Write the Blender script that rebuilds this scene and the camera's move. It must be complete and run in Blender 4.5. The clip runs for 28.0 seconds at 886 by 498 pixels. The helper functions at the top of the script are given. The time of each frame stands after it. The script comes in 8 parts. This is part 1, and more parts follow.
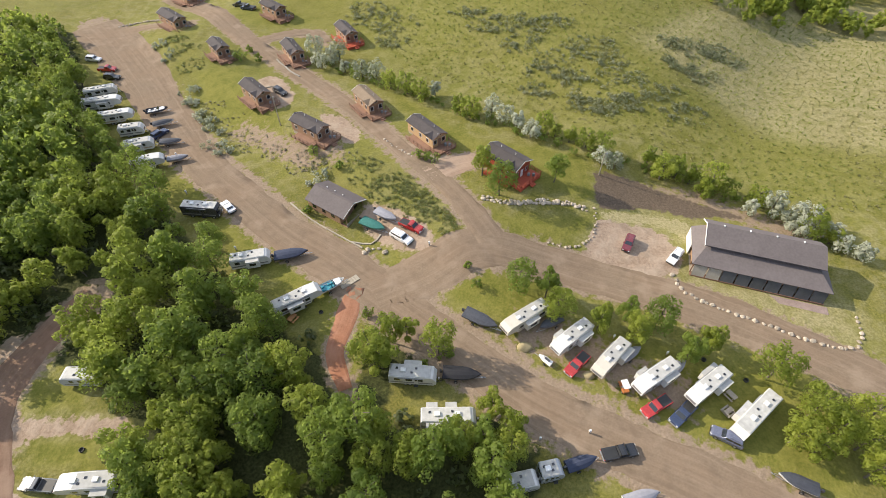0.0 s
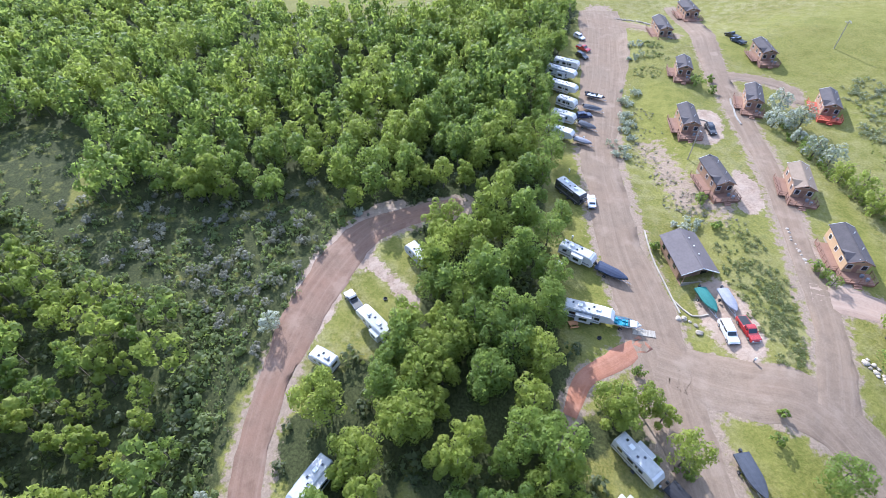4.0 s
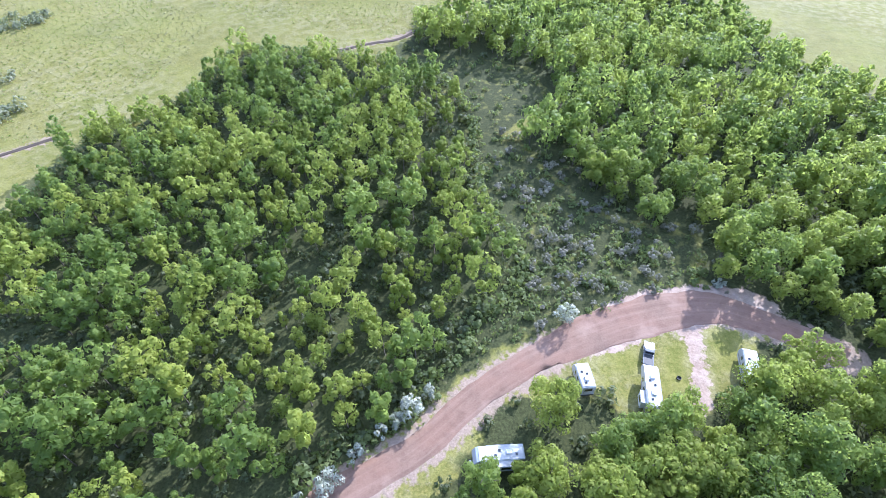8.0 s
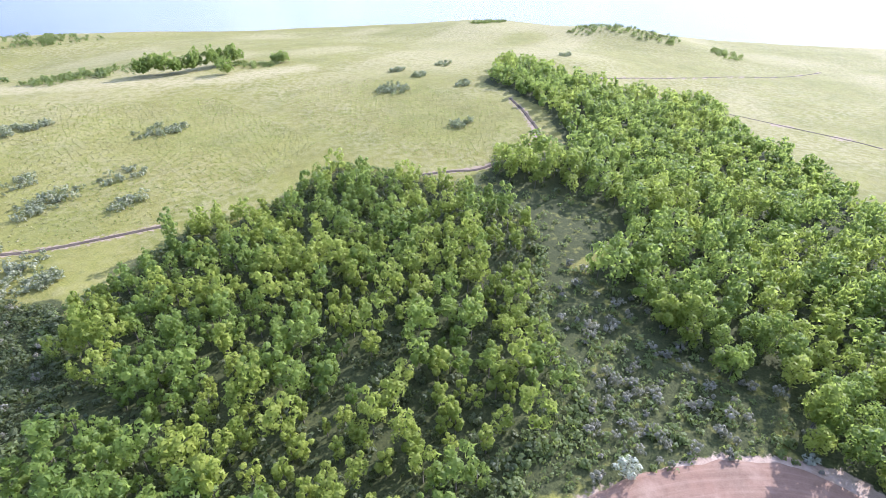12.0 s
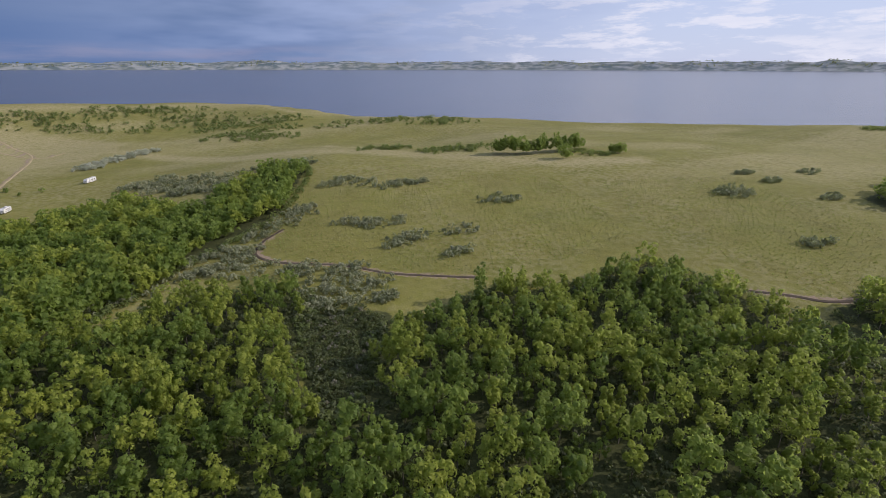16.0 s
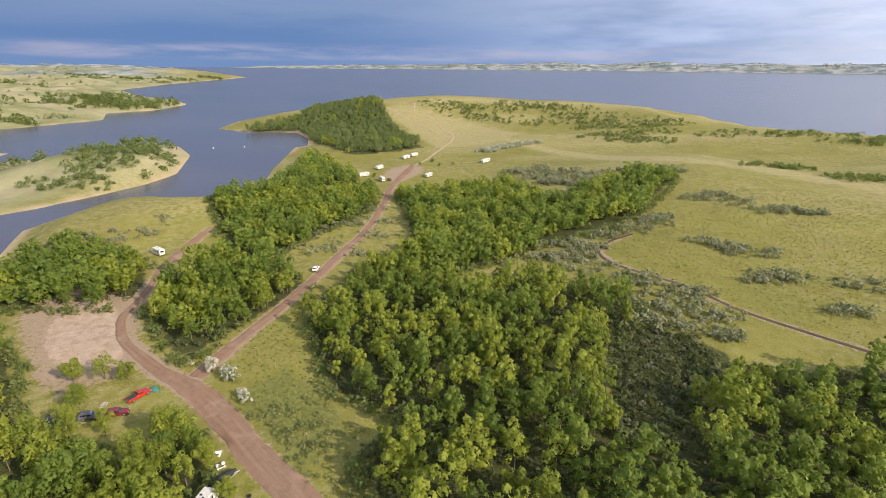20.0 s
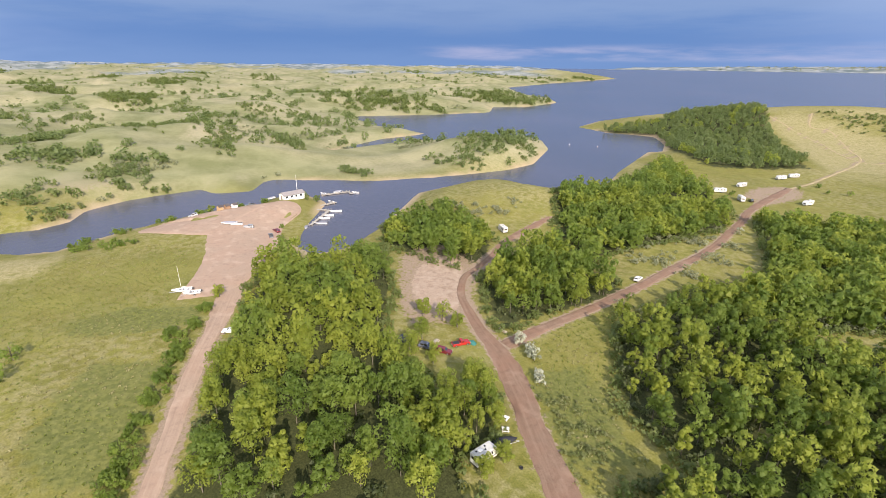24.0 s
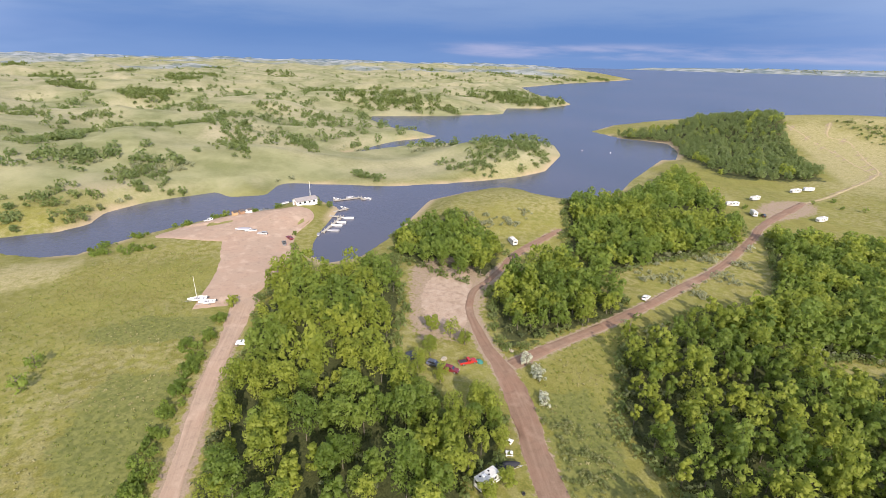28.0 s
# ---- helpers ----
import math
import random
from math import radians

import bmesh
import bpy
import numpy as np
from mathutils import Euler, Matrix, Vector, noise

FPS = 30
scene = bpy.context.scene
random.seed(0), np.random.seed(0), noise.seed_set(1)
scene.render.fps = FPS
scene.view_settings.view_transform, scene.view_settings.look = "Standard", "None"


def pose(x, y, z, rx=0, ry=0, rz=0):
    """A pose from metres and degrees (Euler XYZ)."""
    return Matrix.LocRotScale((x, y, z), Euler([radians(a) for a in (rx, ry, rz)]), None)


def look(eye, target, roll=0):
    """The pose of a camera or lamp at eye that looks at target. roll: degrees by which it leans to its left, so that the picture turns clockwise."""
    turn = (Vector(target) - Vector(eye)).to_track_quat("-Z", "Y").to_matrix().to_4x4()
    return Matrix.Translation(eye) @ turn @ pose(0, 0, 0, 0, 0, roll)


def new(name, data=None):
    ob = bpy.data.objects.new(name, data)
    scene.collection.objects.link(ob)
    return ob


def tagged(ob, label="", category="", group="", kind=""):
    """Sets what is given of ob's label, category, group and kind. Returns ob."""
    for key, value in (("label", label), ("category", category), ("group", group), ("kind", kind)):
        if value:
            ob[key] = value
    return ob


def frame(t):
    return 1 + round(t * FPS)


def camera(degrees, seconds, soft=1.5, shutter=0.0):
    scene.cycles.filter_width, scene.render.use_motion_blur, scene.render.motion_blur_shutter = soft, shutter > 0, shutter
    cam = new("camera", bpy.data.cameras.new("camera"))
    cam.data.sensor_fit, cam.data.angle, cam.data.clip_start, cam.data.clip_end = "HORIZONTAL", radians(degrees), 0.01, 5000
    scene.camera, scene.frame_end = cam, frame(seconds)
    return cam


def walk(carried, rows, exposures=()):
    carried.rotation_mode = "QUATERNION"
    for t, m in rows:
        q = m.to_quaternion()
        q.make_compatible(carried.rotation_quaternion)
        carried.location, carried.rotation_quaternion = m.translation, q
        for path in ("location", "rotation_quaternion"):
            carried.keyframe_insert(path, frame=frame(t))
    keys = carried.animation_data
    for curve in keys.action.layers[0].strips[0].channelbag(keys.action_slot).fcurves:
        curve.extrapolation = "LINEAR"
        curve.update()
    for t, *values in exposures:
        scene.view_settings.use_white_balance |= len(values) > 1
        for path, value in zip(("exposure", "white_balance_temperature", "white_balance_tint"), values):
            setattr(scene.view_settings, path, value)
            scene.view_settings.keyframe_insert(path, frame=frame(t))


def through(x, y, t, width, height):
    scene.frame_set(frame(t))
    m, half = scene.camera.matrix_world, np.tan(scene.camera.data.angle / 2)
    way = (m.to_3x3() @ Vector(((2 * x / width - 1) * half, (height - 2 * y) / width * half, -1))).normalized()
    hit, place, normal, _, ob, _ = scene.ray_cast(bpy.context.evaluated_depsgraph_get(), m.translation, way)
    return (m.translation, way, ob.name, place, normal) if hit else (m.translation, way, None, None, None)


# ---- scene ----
cam = camera(84.25, 28.0, soft=0.8)
PATH = [
    (0, pose(0, 0, 80.00, 41.57, 0.08, 0.16)),
    (0.5, pose(0, 0, 80.00, 41.67, 0.29, 3.23)),
    (1, pose(0, 0, 80.00, 41.92, 0.64, 9.52)),
    (1.5, pose(0, 0, 80.00, 42.30, 1.15, 19.30)),
    (2, pose(0, 0, 80.00, 42.81, 1.57, 30.04)),
    (2.5, pose(0, 0, 80.00, 43.21, 1.69, 38.23)),
    (4.5, pose(0, 0, 80.00, 44.12, 1.42, 56.95)),
    (5, pose(0, 0, 80.00, 44.47, 1.43, 63.75)),
    (5.5, pose(0, 0, 80.00, 44.78, 1.41, 70.64)),
    (6, pose(0, 0, 80.00, 45.09, 1.35, 77.55)),
    (6.5, pose(0, 0, 80.00, 45.34, 1.17, 84.58)),
    (7, pose(0, 0, 80.00, 45.62, 1.02, 91.56)),
    (7.5, pose(0, 0, 80.00, 45.90, 0.87, 98.44)),
    (8, pose(0, 0, 80.00, 46.12, 0.66, 105.62)),
    (8.5, pose(0, 0, 80.00, 46.29, 0.45, 112.02)),
    (9, pose(0, 0, 80.00, 46.32, 0.19, 114.91)),
    (9.5, pose(0, 0, 80.00, 46.26, 0.01, 115.23)),
    (10, pose(0, 0, 80.00, 45.78, -0.14, 115.40)),
    (10.5, pose(0, 0, 80.00, 41.73, -0.37, 115.64)),
    (11, pose(0, 0, 80.00, 43.51, -0.52, 115.70)),
    (11.5, pose(0, 0, 80.00, 52.87, -0.58, 115.55)),
    (12, pose(0, 0, 80.00, 60.13, -0.58, 115.44)),
    (12.5, pose(0, 0, 80.00, 61.04, -0.71, 115.49)),
    (14.5, pose(0, 0, 80.00, 69.34, -0.69, 125.02)),
    (15, pose(0, 0, 80.00, 69.42, -0.21, 139.72)),
    (15.5, pose(0, 0, 80.00, 69.57, -0.16, 149.65)),
    (16, pose(0, 0, 80.00, 69.56, -0.10, 152.27)),
    (16.5, pose(0, 0, 80.00, 69.58, -0.17, 156.42)),
    (17, pose(0, 0, 80.00, 69.60, -0.18, 162.10)),
    (17.5, pose(0, 0, 80.00, 69.61, -0.21, 167.74)),
    (18, pose(0, 0, 80.00, 69.59, -0.25, 173.23)),
    (18.5, pose(0, 0, 80.00, 69.58, -0.28, 178.53)),
    (19, pose(0, 0, 80.00, 69.57, -0.38, 183.78)),
    (19.5, pose(0, 0, 80.00, 69.55, -0.40, 188.72)),
    (20, pose(0, 0, 80.00, 69.52, -0.47, 193.46)),
    (20.5, pose(0, 0, 80.00, 69.52, -0.56, 198.21)),
    (21, pose(0, 0, 80.00, 69.46, -0.57, 202.85)),
    (21.5, pose(0, 0, 80.00, 69.44, -0.72, 207.17)),
    (23.5, pose(0, 0, 80.00, 69.28, -0.49, 225.75)),
    (24, pose(0, 0, 80.00, 69.32, -0.59, 232.74)),
    (24.5, pose(0, 0, 80.00, 69.28, -0.62, 233.71)),
    (25, pose(0, 0, 80.00, 69.28, -0.71, 233.93)),
    (25.5, pose(0, 0, 80.85, 69.26, -0.81, 234.08)),
    (26, pose(0, 0, 82.24, 69.15, -0.96, 234.21)),
    (26.5, pose(0, 0, 83.45, 69.09, -1.10, 234.31)),
    (27, pose(0, 0, 84.65, 69.04, -1.26, 234.38)),
    (27.5, pose(0, 0, 86.21, 68.95, -1.37, 234.38)),
    (28, pose(0, 0, 87.57, 68.93, -1.38, 234.32)),
]

walk(cam, PATH, exposures=[(0, 0.45, 6600, 11), (2.5, 0.75, 5650, 13), (5, 1.15, 4900, 19), (9, 1.4, 4850, 23), (12.5, 1.3, 5300, 25), (14.5, -0.30, 5850, 19), (17, -0.20, 6150, 20.5), (20, 0.50, 6900, 15.5), (21.5, 0.67, 6750, 16), (28, 0.67, 6400, 17)])

# ---------------------------------------------------------------- sky and sun
SUN_AZ, SUN_EL = 70.0, 30.0        # degrees; azimuth counted from +y towards -x
to_sun = Vector((-math.sin(radians(SUN_AZ)) * math.cos(radians(SUN_EL)), math.cos(radians(SUN_AZ)) * math.cos(radians(SUN_EL)), math.sin(radians(SUN_EL))))
sun = new("sun", bpy.data.lights.new("sun", "SUN"))
sun.data.energy, sun.data.angle, sun.data.color = 4.6, radians(0.6), (1.0, 0.90, 0.74)
sun.matrix_world = look((0, 0, 300), Vector((0, 0, 300)) - to_sun)

world = bpy.data.worlds.new("world")
scene.world = world
world.use_nodes = True
wn, wl = world.node_tree.nodes, world.node_tree.links
wn.clear()


def wnode(kind, **values):
    n = wn.new(kind)
    for key, value in values.items():
        if key == "op":
            n.operation = value
        elif key == "type":
            n.data_type = value
        else:
            n.inputs[int(key[1:])].default_value = value
    return n


def wmath(op, a, b=None, clamp=False):
    n = wn.new("ShaderNodeMath")
    n.operation, n.use_clamp = op, clamp
    for i, v in enumerate((a, b)):
        if v is None:
            continue
        if isinstance(v, (int, float)):
            n.inputs[i].default_value = v
        else:
            wl.new(v, n.inputs[i])
    return n.outputs[0]


def wrange(v, a, b, c=0.0, d=1.0):
    n = wn.new("ShaderNodeMapRange")
    n.interpolation_type = "SMOOTHSTEP"
    wl.new(v, n.inputs[0])
    for i, x in enumerate((a, b, c, d)):
        n.inputs[i + 1].default_value = x
    return n.outputs[0]


def wmix(fac, a, b):
    n = wn.new("ShaderNodeMix")
    n.data_type = "RGBA"
    for sock, v in ((n.inputs[0], fac), (n.inputs[6], a), (n.inputs[7], b)):
        if isinstance(v, tuple):
            sock.default_value = (*v, 1)
        elif isinstance(v, (int, float)):
            sock.default_value = v
        else:
            wl.new(v, sock)
    return n.outputs[2]


coord = wn.new("ShaderNodeTexCoord")
split = wn.new("ShaderNodeSeparateXYZ")
wl.new(coord.outputs["Generated"], split.inputs[0])
sx, sy, sz = split.outputs
sky = wn.new("ShaderNodeTexSky")
sky.sky_type, sky.sun_disc = "NISHITA", False
sky.sun_elevation, sky.sun_rotation = radians(SUN_EL), radians(-SUN_AZ)
sky.air_density, sky.dust_density, sky.ozone_density = 1.0, 0.5, 1.5
clear = wn.new("ShaderNodeVectorMath")
clear.operation = "SCALE"
clear.inputs[3].default_value = 0.085
wl.new(sky.outputs[0], clear.inputs[0])
# the storm bank that fills the side away from the sun
away = wmath("ADD", wmath("MULTIPLY", sx, 0.80), wmath("MULTIPLY", sy, -0.60))
flat = wn.new("ShaderNodeCombineXYZ")
wl.new(sx, flat.inputs[0]), wl.new(sy, flat.inputs[1])
wl.new(wmath("MULTIPLY", sz, 5.0), flat.inputs[2])


streaky = wn.new("ShaderNodeCombineXYZ")
wl.new(sx, streaky.inputs[0]), wl.new(sy, streaky.inputs[1])
wl.new(wmath("MULTIPLY", sz, 8.0), streaky.inputs[2])


def cloud_noise(scale, detail, rough, where):
    n = wn.new("ShaderNodeTexNoise")
    n.inputs["Scale"].default_value, n.inputs["Detail"].default_value, n.inputs["Roughness"].default_value = scale, detail, rough
    wl.new(where.outputs[0], n.inputs["Vector"])
    return n.outputs[0]


soft, fine, wisp, veil = cloud_noise(2.6, 4, 0.55, flat), cloud_noise(8.0, 7, 0.62, flat), cloud_noise(5.0, 5, 0.55, streaky), cloud_noise(2.2, 5, 0.6, streaky)
bank = wrange(wmath("ADD", away, wmath("MULTIPLY", wmath("SUBTRACT", soft, 0.5), 0.7)), -0.28, 0.46)
storm = wmix(wrange(sz, 0.0, 0.05), (0.115, 0.205, 0.385), (0.088, 0.176, 0.362))
storm = wmix(wmath("MULTIPLY", wrange(wmath("ADD", sz, wmath("MULTIPLY", wmath("SUBTRACT", veil, 0.5), 0.12)), 0.045, 0.10), 0.9), storm, (0.158, 0.242, 0.400))
storm = wmix(wrange(sz, 0.12, 0.6), storm, (0.22, 0.29, 0.42))
storm = wmix(wmath("MULTIPLY", wrange(veil, 0.46, 0.76), 0.35), storm, (0.072, 0.150, 0.330))
# thinner cloud towards the sun, and the sunlit rain haze low over the lake
thin = wrange(away, 0.95, 0.25)
storm = wmix(wmath("MULTIPLY", thin, wrange(soft, 0.36, 0.62, 0.25, 0.85)), storm, (0.46, 0.56, 0.76))
lake_side = wrange(wmath("ADD", wmath("MULTIPLY", sx, 0.26), wmath("MULTIPLY", sy, -0.966)), 0.74, 0.83)
band = wmath("MULTIPLY", wrange(wisp, 0.34, 0.66), wmath("MULTIPLY", wrange(sz, 0.004, 0.014), wrange(sz, 0.040, 0.024)))
storm = wmix(wmath("MULTIPLY", band, wmath("MULTIPLY", lake_side, 0.50)), storm, (0.40, 0.39, 0.49))
# pale sky with lit cumulus on the sun's side
pale = wmix(0.8, clear.outputs[0], (0.74, 0.83, 1.0))
puff = wmath("MULTIPLY", wrange(fine, 0.47, 0.60), wrange(veil, 0.36, 0.58, 0.25, 1.0))
bright = wmix(wmath("MULTIPLY", puff, 0.9), pale, (0.98, 0.99, 1.0))
whole = wmix(bank, bright, storm)
backdrop = wn.new("ShaderNodeBackground")
wl.new(whole, backdrop.inputs[0])
backdrop.inputs[1].default_value = 1.0
out = wn.new("ShaderNodeOutputWorld")
wl.new(backdrop.outputs[0], out.inputs[0])

# ---------------------------------------------------------------- materials
class Nodes:
    """A short way to wire a material's nodes."""

    def __init__(self, name):
        self.m = bpy.data.materials.new(name)
        self.m.use_nodes = True
        self.t = self.m.node_tree
        self.t.nodes.clear()
        self.out = self.t.nodes.new("ShaderNodeOutputMaterial")

    def put(self, sock, v):
        if isinstance(v, tuple):
            sock.default_value = (*v, 1) if len(v) == 3 and sock.type == "RGBA" else v
        elif isinstance(v, (int, float)):
            sock.default_value = v
        else:
            self.t.links.new(v, sock)

    def place(self):
        return self.t.nodes.new("ShaderNodeTexCoord").outputs["Object"]

    def spot(self):
        return self.t.nodes.new("ShaderNodeNewGeometry").outputs["Position"]

    def attr(self, name):
        n = self.t.nodes.new("ShaderNodeAttribute")
        n.attribute_name = name
        return n.outputs["Fac"]

    def noise(self, vec, scale, detail=3.0, rough=0.55, distort=0.0):
        n = self.t.nodes.new("ShaderNodeTexNoise")
        self.put(n.inputs["Vector"], vec)
        for k, v in (("Scale", scale), ("Detail", detail), ("Roughness", rough), ("Distortion", distort)):
            n.inputs[k].default_value = v
        return n.outputs[0]

    def wave(self, vec, scale, axis="X", distort=0.0):
        n = self.t.nodes.new("ShaderNodeTexWave")
        n.bands_direction = axis
        self.put(n.inputs["Vector"], vec)
        n.inputs["Scale"].default_value, n.inputs["Distortion"].default_value = scale, distort
        return n.outputs["Fac"]

    def math(self, op, a, b=0.0):
        n = self.t.nodes.new("ShaderNodeMath")
        n.operation = op
        self.put(n.inputs[0], a), self.put(n.inputs[1], b)
        return n.outputs[0]

    def fit(self, v, a, b, c=0.0, d=1.0):
        n = self.t.nodes.new("ShaderNodeMapRange")
        self.put(n.inputs[0], v)
        for i, x in enumerate((a, b, c, d)):
            n.inputs[i + 1].default_value = x
        return n.outputs[0]

    def mix(self, fac, a, b, blend="MIX"):
        n = self.t.nodes.new("ShaderNodeMix")
        n.data_type, n.blend_type = "RGBA", blend
        self.put(n.inputs[0], fac), self.put(n.inputs[6], a), self.put(n.inputs[7], b)
        return n.outputs[2]

    def bump(self, h, strength, distance):
        n = self.t.nodes.new("ShaderNodeBump")
        n.inputs["Strength"].default_value, n.inputs["Distance"].default_value = strength, distance
        self.put(n.inputs["Height"], h)
        return n.outputs[0]

    def surface(self, color, rough=0.8, metal=0.0, normal=None, coat=0.0, spec=0.5):
        n = self.t.nodes.new("ShaderNodeBsdfPrincipled")
        self.put(n.inputs["Base Color"], color)
        self.put(n.inputs["Roughness"], rough)
        n.inputs["Metallic"].default_value, n.inputs["Coat Weight"].default_value = metal, coat
        n.inputs["Specular IOR Level"].default_value = spec
        if normal is not None:
            self.put(n.inputs["Normal"], normal)
        self.t.links.new(n.outputs[0], self.out.inputs[0])
        return n


def plain(name, a, b, grain=6.0, blotch=0.5, rough=0.7, metal=0.0, relief=0.01, coat=0.0, spec=0.4, vary=0.12):
    """A surface of two tones with grain, blotches, fine relief and a slight difference from piece to piece."""
    k = Nodes(name)
    p = k.place()
    f, c = k.noise(p, grain, 4), k.noise(p, blotch, 3)
    col = k.mix(k.math("ADD", k.fit(f, 0.3, 0.7, 0, 0.55), k.fit(c, 0.3, 0.7, 0, 0.45)), a, b)
    info = k.t.nodes.new("ShaderNodeObjectInfo").outputs["Random"]
    h = k.t.nodes.new("ShaderNodeHueSaturation")
    k.put(h.inputs["Color"], col)
    k.put(h.inputs["Value"], k.fit(info, 0, 1, 1 - vary, 1 + vary))
    k.surface(h.outputs[0], k.fit(f, 0.2, 0.8, max(rough - 0.08, 0.03), min(rough + 0.08, 1)), metal, k.bump(f, 0.4, relief), coat, spec)
    return k.m


def leaf_material(name, dark, mid, light, through=0.35):
    k = Nodes(name)
    isle = k.t.nodes.new("ShaderNodeNewGeometry").outputs["Random Per Island"]
    tree = k.math("FRACT", k.math("ADD", k.t.nodes.new("ShaderNodeObjectInfo").outputs["Random"], k.attr("tint")))
    col = k.mix(k.fit(isle, 0, 1, 0.2, 0.85), dark, mid)
    col = k.mix(k.fit(tree, 0.0, 1.0, 0.0, 0.95), col, light)
    n = k.t.nodes.new("ShaderNodeBsdfPrincipled")
    k.put(n.inputs["Base Color"], col)
    n.inputs["Roughness"].default_value, n.inputs["Specular IOR Level"].default_value = 0.60, 0.35
    tr = k.t.nodes.new("ShaderNodeBsdfTranslucent")
    k.put(tr.inputs[0], k.mix(0.6, col, (0.48, 0.59, 0.135)))
    mx = k.t.nodes.new("ShaderNodeMixShader")
    mx.inputs[0].default_value = through
    k.t.links.new(n.outputs[0], mx.inputs[1]), k.t.links.new(tr.outputs[0], mx.inputs[2])
    k.t.links.new(mx.outputs[0], k.out.inputs[0])
    return k.m


M = {}
M["leaf"] = leaf_material("green_leaf", (0.066, 0.108, 0.016), (0.122, 0.178, 0.029), (0.196, 0.252, 0.044), 0.54)
M["leaf_yellow"] = leaf_material("fresh_leaf", (0.120, 0.156, 0.018), (0.208, 0.246, 0.032), (0.308, 0.336, 0.051), 0.54)
M["leaf_silver"] = leaf_material("silver_leaf", (0.210, 0.228, 0.160), (0.350, 0.365, 0.280), (0.480, 0.485, 0.395), 0.25)
M["leaf_sage"] = leaf_material("sage_leaf", (0.138, 0.148, 0.082), (0.204, 0.212, 0.126), (0.270, 0.272, 0.176), 0.3)
M["leaf_scrub"] = leaf_material("scrub_leaf", (0.070, 0.098, 0.026), (0.112, 0.146, 0.038), (0.152, 0.178, 0.060), 0.42)
# undergrowth leaves with the shade under the crowns put into their tones
M["leaf_under"] = leaf_material("shade_toned_leaf", (0.034, 0.046, 0.015), (0.060, 0.076, 0.025), (0.085, 0.096, 0.040), 0.3)
M["leaf_dead"] = leaf_material("grey_twigs", (0.120, 0.112, 0.080), (0.180, 0.168, 0.122), (0.250, 0.230, 0.172), 0.15)
M["leaf_straw"] = leaf_material("straw_blades", (0.190, 0.166, 0.070), (0.255, 0.222, 0.100), (0.310, 0.272, 0.140), 0.3)
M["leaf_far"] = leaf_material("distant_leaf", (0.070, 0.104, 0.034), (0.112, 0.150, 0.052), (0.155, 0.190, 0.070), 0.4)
M["leaf_grass"] = leaf_material("grass_blades", (0.140, 0.164, 0.038), (0.200, 0.220, 0.056), (0.255, 0.262, 0.080), 0.5)
M["leaf_weed"] = leaf_material("weed_leaf", (0.105, 0.130, 0.034), (0.150, 0.170, 0.055), (0.215, 0.212, 0.100), 0.35)
M["bark"] = plain("bark", (0.10, 0.085, 0.065), (0.19, 0.165, 0.13), 5, 0.8, 0.9, relief=0.03)


